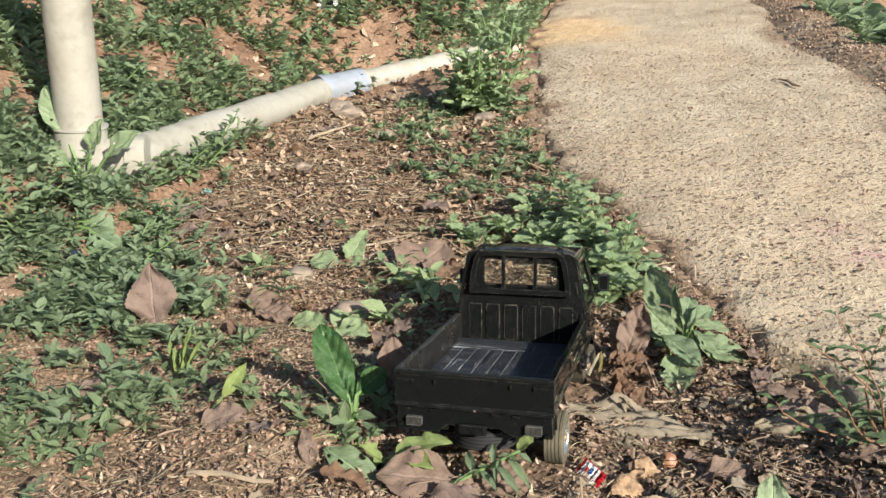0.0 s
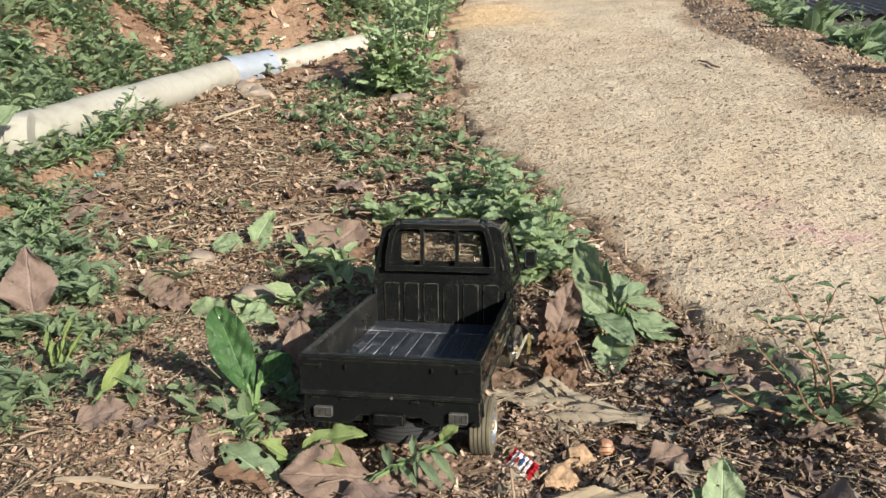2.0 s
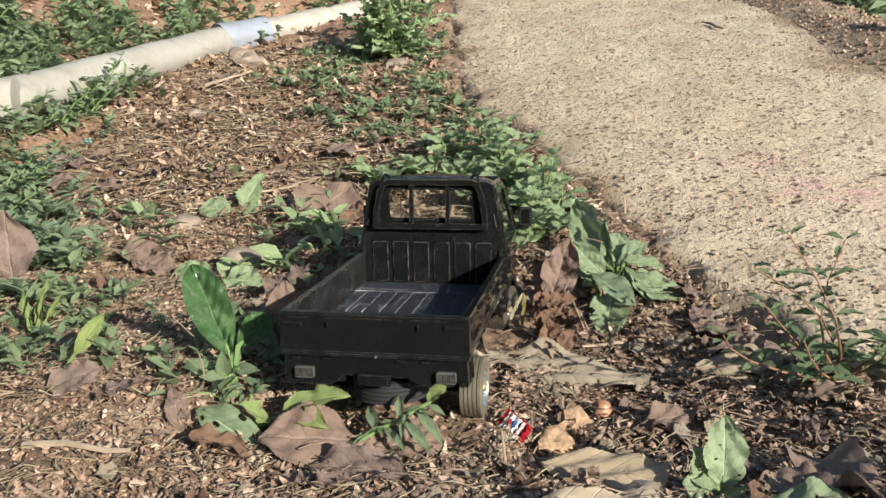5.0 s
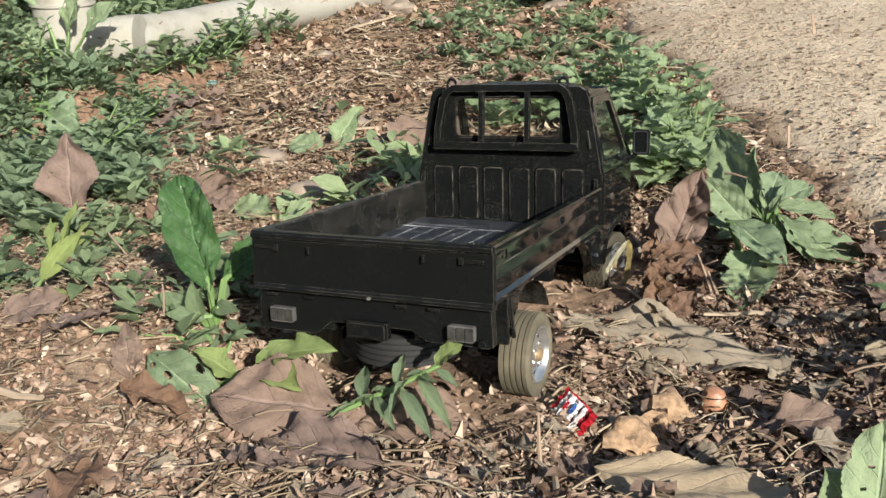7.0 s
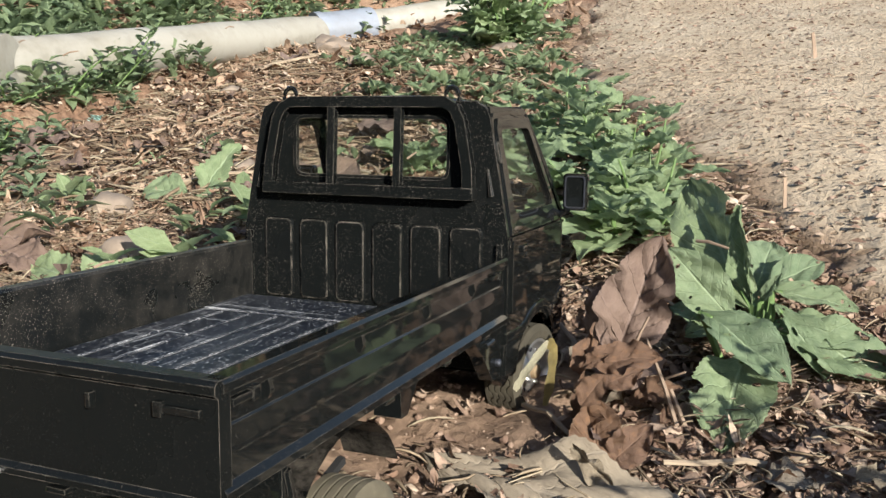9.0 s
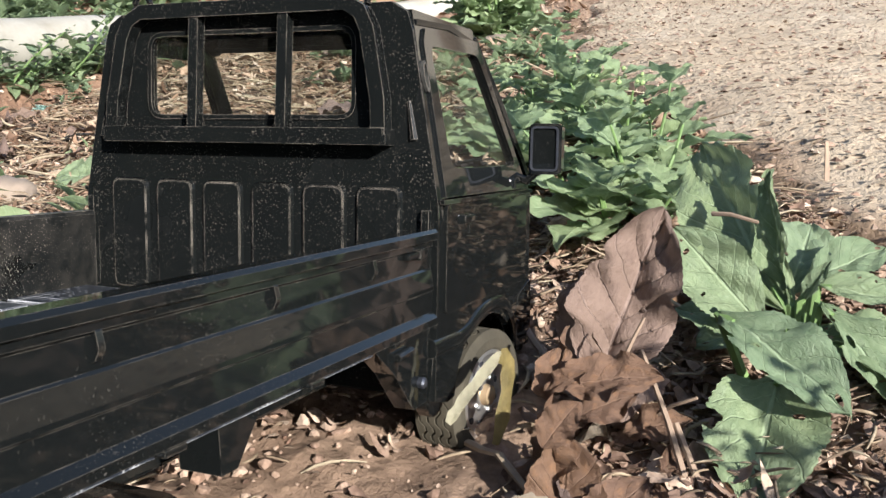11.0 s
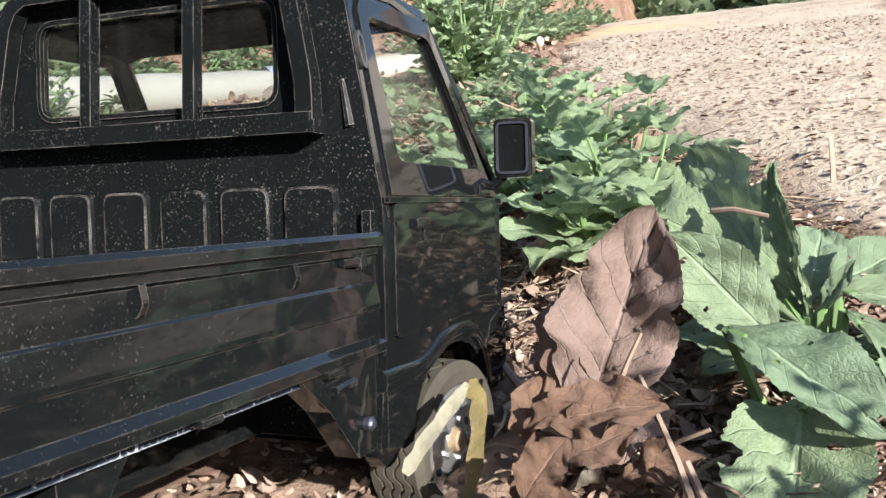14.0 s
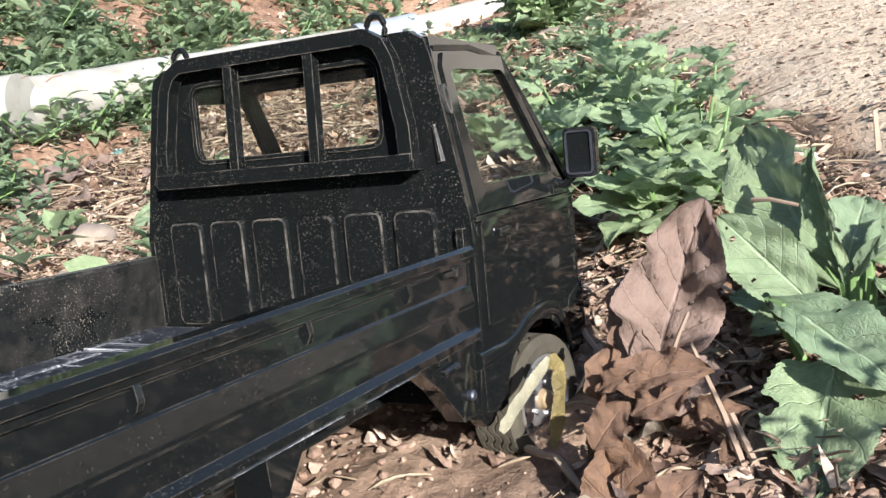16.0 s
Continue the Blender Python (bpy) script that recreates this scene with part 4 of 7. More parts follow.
        add_tube(bm, [(u, 2.651, v) for u, v in rounded([(s * 0.705, 0.154), (s * 0.799, 0.154), (s * 0.799, 0.304), (s * 0.705, 0.304)], 0.016, 3)], 0.005, 4, closed=True, up=Vector((0, 1, 0)))
        tpart("mirror_rim", bm, STEEL, arm)
    # roof, windscreen, front
    prof = [(1.925, 0.60), (1.945, 0.645), (2.0, 0.668), (2.2, 0.676), (2.40, 0.655), (2.47, 0.615)]
    bm = bmesh.new()
    prev = None
    for y, z in prof:
        ring = [bm.verts.new((x, y, z - 0.05 * abs(x / 0.5) ** 4 if abs(x) < 0.52 else z - 0.06)) for x in (-0.548, -0.51, -0.42, -0.2, 0, 0.2, 0.42, 0.51, 0.548)]
        if prev:
            for k in range(8):
                bm.faces.new((prev[k], prev[k + 1], ring[k + 1], ring[k]))
        prev = ring
    bmesh.ops.solidify(bm, geom=bm.faces[:], thickness=0.02)
    roof = tpart("roof", bm, BLACK, smooth=True, label="rounded black roof")
    for s in (-1, 1):
        tpart("drip_rail", tube([(s * 0.550, 1.94, 0.585), (s * 0.548, 2.2, 0.60), (s * 0.546, 2.44, 0.575)], 0.012, 4), BLACK, roof)
        tpart("windscreen_pillar", tube([(s * 0.54, 2.45, 0.59), (s * 0.585, 2.64, 0.37), (s * 0.63, 2.84, 0.12)], 0.020, 6), BLACK, roof)
    tpart("windscreen_header", tube([(-0.53, 2.46, 0.60), (0.53, 2.46, 0.60)], 0.03, 6), BLACK, roof)
    ws = tpart("windscreen", plate([(-0.53, 0.59), (0.53, 0.59), (0.62, 0.13), (-0.62, 0.13)], [], lambda u, v: (u, 2.455 + (0.59 - v) * 0.83, v), 0.006, (0, 1, 0)), GLASS, label="clear windscreen")
    ws.visible_shadow = False
    bm = extruded([(0, 0)] * 0 or [(-0.62, -0.52), (0.62, -0.52), (0.62, 0.10), (-0.62, 0.10)], 2.86, 2.92)
    bmesh.ops.bevel(bm, geom=bm.edges[:], offset=0.02, segments=2, affect="EDGES")
    front = tpart("front_panel", bm, BLACK)
    tpart("bumper", box((-0.63, 2.90, -0.54), (0.63, 2.97, -0.36), 0.02), BLACK, front)
    for s in (-1, 1):
        tpart("headlamp", box((s * 0.36, 2.905, -0.13), (s * 0.56, 2.94, 0.0), 0.02), LAMP, front, "pale headlamp")
    # inside
    inside = tpart("cab_floor", box((-0.60, 1.94, -0.34), (0.60, 2.85, -0.30)), BLACK)
    tpart("dashboard", box((-0.58, 2.62, -0.2), (0.58, 2.83, 0.12), 0.04), BLACK, inside)
    tpart("seat", box((-0.52, 2.0, -0.3), (0.52, 2.16, 0.07), 0.05), BLACK, inside)
    bm = bmesh.new()
    add_tube(bm, [(0.25 + 0.11 * math.cos(a), 2.52 - 0.05 * math.sin(a), 0.10 + 0.095 * math.sin(a)) for a in [2 * math.pi * k / 20 for k in range(20)]], 0.012, 6, closed=True)
    tpart("steering_wheel", bm, BLACK, inside)
    # guard frame over the rear window
    out = [(-0.482, 0.262), (-0.478, 0.36), (-0.440, 0.56), (-0.415, 0.610), (-0.365, 0.638), (0.365, 0.638), (0.415, 0.610), (0.440, 0.56), (0.478, 0.36), (0.482, 0.262)]
    gy = 1.860
    bm = tube([(u, gy + 0.03 * v, v) for u, v in out], 0.032, 4, up=Vector((0, 1, 0)))
    add_tube(bm, [(-0.502, gy, 0.258), (0.502, gy, 0.258)], 0.034, 4)
    guard = tpart("window_guard", bm, DUSTY, label="dusty black window guard frame")
    for x in (-0.163, 0.158):
        tpart("guard_bar", tube([(x, gy, 0.25), (x, gy + 0.02, 0.64)], 0.024, 4, up=Vector((0, 1, 0))), DUSTY, guard)
    for s in (-1, 1):
        bm = tube([(s * 0.39 + 0.032 * math.cos(a), 1.90, 0.657 + 0.042 * math.sin(a)) for a in [math.pi * (-0.15 + 1.3 * k / 10) for k in range(11)]], 0.011, 6)
        tpart("ring", bm, BLACK, guard)
        tpart("guard_foot", box((s * 0.475, 1.85, 0.232), (s * 0.505, 1.92, 0.28), 0.006), DUSTY, guard)


build_bed()
build_chassis()
for s in (1, -1):
    build_wheel((s * 0.570, 0.690, -0.722), s)
    build_wheel((s * 0.575, 2.455, -0.607), s, -10.0, True)
build_cab()


# ---- drain pipes ----
def build_drain():
    a, b = Vector((-7.85, 6.6, 1.15)), Vector((-7.58, 14.75, 2.20))
    c = Vector((-4.2, 19.3, 3.16))
    drain = thing("drain_pipe", a, "weathered cream plastic drain pipe lying along the bank", "pipe", upright=True)
    inv = (Matrix.Translation(PLACE @ a)).inverted() @ PLACE

    def put(name, bm, mat, parent=drain, label="", smooth=True):
        bmesh.ops.transform(bm, matrix=Matrix.Scale(10, 4) @ inv, verts=bm.verts)
        return part(name, bm, mat, parent, label, smooth)

    def run(p, q, n=14, r=0.36, sag=0.012):
        return [p.lerp(q, k / n) + Vector((0, 0, sag * math.sin(k * 1.7))) for k in range(n + 1)], r

    pts, r = run(a, b)
    pipe = put("pipe_length", tube(pts, r, 28), PVC)
    pts, r = run(b, c, 10, 0.33)
    put("pipe_length", tube(pts[1:], r, 28), PVC)
    d = (c - b).normalized()
    put("coupling", tube([b - d * 0.05, b + d * 0.35, b + d * 1.18, b + d * 1.2], [0.42, 0.40, 0.39, 0.35], 28), GREYPVC, label="grey plastic coupling sleeve")
    put("collar", tube([b - d * 0.12, b + d * 0.02], [0.44, 0.44], 28), GREYPVC)
    # upright stack with its tee
    knee = Vector((-8.45, 6.35, 1.13))
    up = Vector((0.11, -0.15, 1)).normalized()
    foot = knee - up * 1.7
    head = knee + up * 13
    stack = thing("vent_stack", foot, "upright cream plastic pipe rising from a tee", "pipe", upright=True)
    inv2 = (Matrix.Translation(PLACE @ foot)).inverted() @ PLACE

    def put2(name, bm, mat, label=""):
        bmesh.ops.transform(bm, matrix=Matrix.Scale(10, 4) @ inv2, verts=bm.verts)
        return part(name, bm, mat, stack, label, True)

    side = Vector((0, 1, 0))
    put2("upright_pipe", tube([knee + up * 0.5, head], 0.38, 32, up=side), PVC)
    put2("tee", tube([knee - up * 0.75, knee - up * 0.7, knee + up * 0.62, knee + up * 0.64, knee + up * 0.66], [0.38, 0.43, 0.43, 0.46, 0.46], 32, up=side), PVC)
    put2("foot_pipe", tube([foot - up * 0.6, knee - up * 0.7], 0.38, 32, up=side), PVC)
    w = (a - knee).normalized()
    put2("tee_branch", tube([knee, knee + w * 0.75, knee + w * 0.77, knee + w * 1.1], [0.40, 0.40, 0.42, 0.42], 28), PVC)


build_drain()


# ---- leaves and plants ----
def leaf_mesh(name, material, widest=0.4, tipness=1.0, teeth=0.0, n_teeth=0, fold=0.25, droop=0.25, wave=0.05, nl=12, nw=3, seed=0, lobes=0.0, petiole=0.0, torn=0.0, quilt=0.0, holes=0.0, blunt=0.0):
    """A leaf blade of length 1 along y and width 1, with a crease, a droop, a wavy rim and, where asked, teeth or lobes."""
    rnd = random.Random(seed)
    bm = bmesh.new()
    uv = bm.loops.layers.uv.new("UVMap")
    ph = [rnd.uniform(0, 6.3) for _ in range(6)]
    rows, coord = [], {}
    for i in range(nl + 1):
        s = i / nl
        k = s / widest * 0.5 if s < widest else 0.5 + (s - widest) / (1 - widest) * 0.5
        half = 0.5 * max(0.0, math.sin(math.pi * k)) ** (0.75 if s < widest else tipness)
        if blunt and s > 1 - blunt:
            half = max(half, 0.5 * (0.62 + 0.2 * math.sin(s * 60 + ph[5])))
        half = max(half, 0.012)
        row = []
        for j in range(-nw, nw + 1):
            a = j / nw
            h = half
            if teeth and 0 < i < nl:
                h *= 1 - teeth * (i % 2) * abs(a) ** 3
            if lobes:
                h *= 1 - lobes * (0.5 + 0.5 * math.cos(s * 21 + ph[0])) * smoothstep(abs(a))
            if torn:
                h *= 1 - torn * max(0, math.sin(s * 17 + ph[1] * (1 if a > 0 else 2))) ** 4
            x = a * h
            z = fold * abs(x) - droop * s * s + wave * abs(a) ** 1.5 * (math.sin(9 * s + ph[2] + (2 if a > 0 else 0)) + 0.6 * math.sin(21 * s + ph[3] + a)) + 0.015 * math.sin(14 * s + 7 * a + ph[4])
            if quilt:
                z += quilt * (0.5 - max(0.0, math.sin(40 * (s - 0.275 * abs(a)))) ** 4) * min(1, 4 * half) * (1 - abs(a) ** 4) + quilt * 0.35 * noise.noise(Vector((x * 16, s * 16, seed)))
            v = bm.verts.new((x, s, z))
            coord[v] = (0.5 + a * 0.5, s)
            row.append(v)
        rows.append(row)
    for i in range(nl):
        for j in range(2 * nw):
            if holes and noise.noise(Vector((j * 0.42 + seed * 5, i * 0.30, 1.5))) > 0.62 - holes and abs(j - nw + 0.5) > 1:
                continue
            f = bm.faces.new((rows[i][j], rows[i][j + 1], rows[i + 1][j + 1], rows[i + 1][j]))
            for lp in f.loops:
                lp[uv].uv = coord[lp.vert]
    if holes:
        rim = [v for v in bm.verts if v.is_boundary and 0 < coord[v][0] < 1]
        for _ in range(3):
            bmesh.ops.smooth_vert(bm, verts=rim, factor=0.6, use_axis_x=True, use_axis_y=True, use_axis_z=True)
    if petiole:
        add_tube(bm, [(0, -petiole, 0.0), (0, -petiole * 0.4, 0.015), (0, 0.06, 0.0)], [0.014, 0.012, 0.010], 5)
    me = bpy.data.meshes.new(name)
    bm.to_mesh(me)
    bm.free()
    me.materials.append(material)
    me.polygons.foreach_set("use_smooth", [True] * len(me.polygons))
    return me


def smoothstep(a):
    return a * a * (3 - 2 * a)


def aim(base, tip, width, face):
    """The matrix that lays a unit leaf from base to tip, in tenths of a metre, with its upper side towards face."""
    b, t = PLACE @ Vector(base), PLACE @ Vector(tip)
    y = (t - b)
    ln = y.length
    y.normalize()
    z = LEVEL.to_3x3() @ Vector(face)
    z = (z - y * z.dot(y))
    z = z.normalized() if z.length > 1e-4 else y.orthogonal()
    x = y.cross(z)
    r = Matrix((x, y, z)).transposed().to_4x4()
    return Matrix.Translation(b) @ r @ Matrix.Diagonal((width * 0.1, ln, ln, 1))


def hang(ob, parent, m):
    """Puts ob under parent at the world matrix m."""
    ob.parent = parent
    ob.matrix_basis = parent.matrix_world.inverted() @ m
    return ob


def leaf_on(parent, mesh, base, tip, width, face=(0, 0, 1), name="leaf"):
    return hang(new(name, mesh), parent, aim(base, tip, width, face))


def stem_on(parent, pts, r0, r1, material, name="stem"):
    n = len(pts)
    bm = tube(pts, [r0 + (r1 - r0) * i / (n - 1) for i in range(n)], 6)
    bmesh.ops.transform(bm, matrix=PLACE, verts=bm.verts)
    ob = new(name, mesh_of(name, bm, material))
    return hang(ob, parent, Matrix.Identity(4))


def fallen(name, mesh, base, tip, width, face, label, group="", category="leaf"):
    ob = new(name, mesh)
    ob.matrix_world = aim(base, tip, width, face)
    if (Vector(tip) - Vector(base)).length > 0.26:
        at, to = Vector(base), Vector(tip)
        back = (at - to).normalized()
        side = Vector((back.y, -back.x, 0)) * 0.02
        stem_on(ob, [at + back * 0.11 + side, at + back * 0.05 + Vector((0, 0, 0.012)), at - back * 0.03], 0.008, 0.006, DEADSTEM, "leafstalk")
    return tagged(ob, label, category, group)


M_BROAD = [leaf_mesh("broad_leaf", LEAF_BROAD, 0.52, 0.75, 0.035, 1, 0.22, 0.14, 0.03, 46, 7, k, torn=0.05, quilt=0.016, holes=0.04) for k in range(4)]
M_PALE = [leaf_mesh("pale_leaf", LEAF_PALE, 0.5, 0.7, 0.04, 1, 0.25, 0.18, 0.06, 40, 6, 200 + k, torn=0.12, quilt=0.02, holes=0.03) for k in range(2)]
M_NETTLE = [leaf_mesh("nettle_leaf", LEAF_FRESH, 0.36, 0.9, 0.17, 1, 0.2, 0.18, 0.05, 20, 3, 10 + k, quilt=0.02) for k in range(3)]
M_WEED = [leaf_mesh("weed_leaf", LEAF_HERB, 0.45, 0.9, 0, 0, 0.25, 0.2, 0.03, 7, 2, 20 + k) for k in range(3)]
M_SLENDER = [leaf_mesh("slender_leaf", LEAF_SLENDER, 0.45, 0.9, 0, 0, 0.25, 0.2, 0.03, 9, 2, 25 + k) for k in range(3)]
M_SHINY = [leaf_mesh("shiny_leaf", LEAF_SHINY, 0.55, 0.6, 0, 0, 0.22, 0.10, 0.05, 46, 6, 30 + k, quilt=0.05) for k in range(2)]
M_LIME = [leaf_mesh("lime_leaf", LEAF_FRESH, 0.45, 0.7, 0.10, 1, 0.15, 0.15, 0.06, 32, 5, 35 + k, quilt=0.02) for k in range(2)]
M_YELLOW = [leaf_mesh("yellow_leaf", LEAF_YELLOW, 0.5, 0.8, 0.06, 1, 0.2, 0.25, 0.06, 14, 3, 40 + k) for k in range(2)]
M_DRY = [leaf_mesh("dry_leaf", LEAF_DRY, 0.42, 0.9, 0.05, 1, 0.12, 0.04, 0.07, 30, 5, 50 + k, torn=0.08, quilt=0.02) for k in range(4)]
M_LOBED = [leaf_mesh("lobed_dry_leaf", LEAF_DRY, 0.40, 1.1, 0, 0, 0.15, 0.1, 0.10, 22, 4, 60 + k, lobes=0.35, petiole=0.2) for k in range(2)]
M_SCRAP = [leaf_mesh("leaf_scrap", LEAF_DRY if k % 2 else LEAF_GREY, 0.5, 0.45, 0.05, 1, 0.3, 0.3, 0.12, 14, 4, 90 + k, torn=0.3, quilt=0.02, blunt=0.1) for k in range(4)]
M_RUST = [leaf_mesh("rust_leaf", LEAF_RUST, 0.5, 0.75, 0.04, 1, 0.30, 0.22, 0.10, 30, 6, 70 + k, torn=0.10, quilt=0.025) for k in range(4)]
M_STANDING = [leaf_mesh("standing_leaf", LEAF_DRY, 0.42, 0.72, 0.02, 1, 0.42, 0.10, 0.10, 52, 10, 190, torn=0.20, quilt=0.035)]
M_BIG = [leaf_mesh("dry_leaf", LEAF_DRY, 0.46, 0.72, 0.05, 1, 0.10, 0.05, 0.06, 44, 7, 150 + k, torn=0.06, quilt=0.022) for k in range(2)]
M_CRUMPLED = [leaf_mesh("crumpled_leaf", LEAF_DRY, 0.5, 0.6, 0.06, 1, 0.15, 0.02, 0.09, 44, 9, 160 + k, torn=0.16, quilt=0.055) for k in range(2)]
M_SHEET = [leaf_mesh("leaf_sheet", LEAF_TAN, 0.5, 0.32, 0.03, 1, 0.05, 0.02, 0.015, 44, 8, 170 + k, torn=0.05, quilt=0.008, blunt=0.08) for k in range(2)]
M_ROTTEN = [leaf_mesh("rotten_leaf", LEAF_GREY, 0.45, 0.42, 0.05, 1, 0.04, 0.02, 0.035, 72, 10, 180 + k, torn=0.12, quilt=0.016, blunt=0.05) for k in range(2)]
M_GREY = [leaf_mesh("grey_leaf", LEAF_GREY, 0.5, 0.4, 0.06, 1, 0.05, 0.03, 0.05, 44, 7, 80 + k, torn=0.2, quilt=0.02) for k in range(2)]


def build_broad_plant():
    """Rosette of long dull-green leaves beside the path."""
    c = (1.60, 2.86, -0.46)
    p = thing("broadleaf_plant", c, "low rosette plant with long dull green leaves", "plant")
    spec = [  # base, tip, width, face
        ((1.58, 2.90, -0.38), (1.131, 3.45, 0.262), 0.37, (-0.55, -1, 0.55)),
        ((1.59, 2.82, -0.34), (1.455, 2.95, 0.130), 0.13, (-0.9, -1, 0.4)),
        ((1.50, 2.80, -0.42), (1.195, 2.78, -0.075), 0.26, (-0.3, -1, 0.7)),
        ((1.37, 2.62, -0.345), (1.775, 2.30, -0.500), 0.27, (0.30, -0.80, 1)),
        ((1.57, 2.62, -0.53), (1.515, 2.09, -0.758), 0.37, (0.05, -0.75, 1)),
        ((1.68, 2.76, -0.31), (2.015, 2.54, -0.640), 0.20, (0.55, -0.75, 0.8)),
        ((1.67, 2.85, -0.27), (2.06, 2.86, -0.305), 0.15, (0.2, -0.8, 1)),
        ((1.64, 2.95, -0.28), (1.90, 3.10, -0.130), 0.19, (0.1, -0.9, 0.9)),
        ((1.58, 2.98, -0.32), (1.66, 3.36, -0.060), 0.26, (0.2, -1, 0.6)),
        ((1.70, 2.72, -0.44), (2.30, 2.62, -0.560), 0.32, (0.1, -0.6, 1)),
        ((1.54, 2.84, -0.46), (1.19, 2.92, -0.360), 0.26, (0, -0.5, 1)),
        ((1.56, 2.88, -0.46), (1.30, 2.70, -0.440), 0.24, (0, -0.6, 1)),
        ((1.62, 2.80, -0.32), (1.70, 2.74, -0.170), 0.06, (0, -1, 0.6)),
        ((1.66, 2.80, -0.42), (2.10, 2.72, -0.460), 0.22, (0.1, -0.6, 1)),
    ]
    for k, (b, t, w, f) in enumerate(spec):
        leaf_on(p, M_BROAD[k % 4], b, t, w, f)
        stem_on(p, [(c[0] + (b[0] - c[0]) * 0.3, c[1] + (b[1] - c[1]) * 0.3, -0.80), b, tuple(b[i] + (t[i] - b[i]) * 0.12 for i in range(3))], 0.022, 0.012, STEM, "leafstalk")


def leafy_stem(p, rnd, base, top, n, size, meshes, stem_mat, width=0.55, bend=0.2, spread_out=1.0, r=0.02, start=0.2):
    """One stem with leaves in pairs, larger below and smaller towards its tip."""
    base, top = Vector(base), Vector(top)
    side = Vector((rnd.uniform(-1, 1), rnd.uniform(-1, 1), 0)) * bend * (top - base).length
    pts = [base.lerp(top, t) + side * math.sin(math.pi * t) for t in (0, 0.25, 0.5, 0.75, 1)]
    stem_on(p, pts, r, r * 0.4, stem_mat)
    turn = rnd.uniform(0, 6.3)
    for k in range(n):
        t = start + (1 - start) * k / max(1, n - 1)
        at = base.lerp(top, t) + side * math.sin(math.pi * t)
        turn += 2.4 if n < 6 else 1.57
        for q in (0, math.pi):
            if rnd.random() < 0.12:
                continue
            w = turn + q + rnd.uniform(-0.35, 0.35)
            ln = size * (1.15 - 0.55 * t) * rnd.uniform(0.75, 1.2)
            rise = rnd.uniform(-0.15, 0.5) + 0.5 * t
            d = Vector((math.cos(w), math.sin(w), rise)).normalized() * ln * spread_out
            leaf_on(p, rnd.choice(meshes), at + d * 0.08, at + d, ln * width * rnd.uniform(0.85, 1.15), (rnd.uniform(-0.2, 0.2), -0.25 + rnd.uniform(-0.2, 0.2), 1))


def build_nettles():
    rnd = random.Random(5)
    spots = [((0.80, 4.05), 0.56, (0.05, 0.0)), ((0.72, 4.55), 0.72, (0.05, 0.0)), ((0.50, 5.0), 0.64, (-0.1, 0.1)), ((0.22, 5.5), 0.76, (0.0, 0.1)), ((-0.05, 6.05), 0.90, (0.0, 0.2)),
             ((-0.45, 6.3), 0.6, (-0.2, 0.1)), ((0.35, 4.6), 0.45, (-0.2, -0.1)), ((0.85, 3.75), 0.3, (0.1, -0.2)), ((-1.25, 5.6), 0.36, (-0.1, 0.0)), ((-0.75, 5.75), 0.42, (-0.1, 0.1)), ((-0.35, 5.35), 0.38, (0.0, 0.0))]
    for (x, y), h, lean in spots:
        z = ground_at(x, y) - 0.05
        p = thing("nettle_plant", (x, y, z), "fresh green leafy weed with toothed leaves beside the path", "plant", "weeds along the path")
        for s in range(4 if h > 0.6 else 3):
            a = rnd.uniform(0, 6.3)
            top = (x + lean[0] + 0.19 * math.cos(a), y + lean[1] + 0.19 * math.sin(a), z + h * rnd.uniform(0.6, 0.92))
            leafy_stem(p, rnd, (x + 0.05 * math.cos(a), y + 0.05 * math.sin(a), z), top, 4, 0.42, M_NETTLE, STEM, 0.66, 0.1, 1.0, 0.015)
            if y in (4.55, 5.5) and s < 2:
                bm = bmesh.new()
                for k in range(5):
                    c = Vector(top) + Vector((rnd.gauss(0, 0.05), rnd.gauss(0, 0.05), rnd.uniform(0.0, 0.12)))
                    bmesh.ops.create_icosphere(bm, subdivisions=1, radius=rnd.uniform(0.010, 0.018), matrix=Matrix.Translation(c))
                bmesh.ops.transform(bm, matrix=PLACE, verts=bm.verts)
                hang(new("flower_head", mesh_of("flower_head", bm, FLOWER)), p, Matrix.Identity(4))


def build_bush():
    rnd = random.Random(9)
    x, y = -2.95, 13.0
    z = ground_at(x, y)
    p = thing("leafy_bush", (x, y, z), "bright green leafy bush at the path edge", "bush")
    for s in range(17):
        a = rnd.uniform(0, 6.3)
        r = rnd.uniform(0.15, 1.05)
        top = (x + r * math.cos(a), y + r * math.sin(a) * 0.8, z + rnd.uniform(0.9, 2.5) * (1.15 - 0.45 * r))
        leafy_stem(p, rnd, (x + 0.12 * math.cos(a), y + 0.12 * math.sin(a), z - 0.1), top, 6, 0.78, M_LIME + M_NETTLE, STEM, 0.42, 0.1, 1.0, 0.03, 0.12)


def build_shrub():
    """Thin arching stems with narrow leaves by the near path edge."""
    rnd = random.Random(12)
    x, y = 3.27, 1.28
    z = ground_at(x, y)
    p = thing("slender_shrub", (x, y, z), "slender reddish-stemmed shrub with narrow dark leaves", "shrub")
    tops = [(2.798, 0.950, 0.374), (3.192, 1.050, 0.322), (2.550, 0.850, 0.164), (2.604, 0.750, -0.068), (3.527, 1.200, 0.160), (2.332, 0.600, -0.267), (2.851, 0.550, -0.277), (3.421, 0.700, -0.308)]
    red = plain("reddish_stem", (0.20, 0.10, 0.06), 0.6)
    for t in tops:
        leafy_stem(p, rnd, (x + rnd.uniform(-0.06, 0.06), y + rnd.uniform(-0.06, 0.06), z - 0.05), t, 8, 0.24, M_SLENDER, red, 0.34, 0.22, 1.0, 0.012, 0.18)


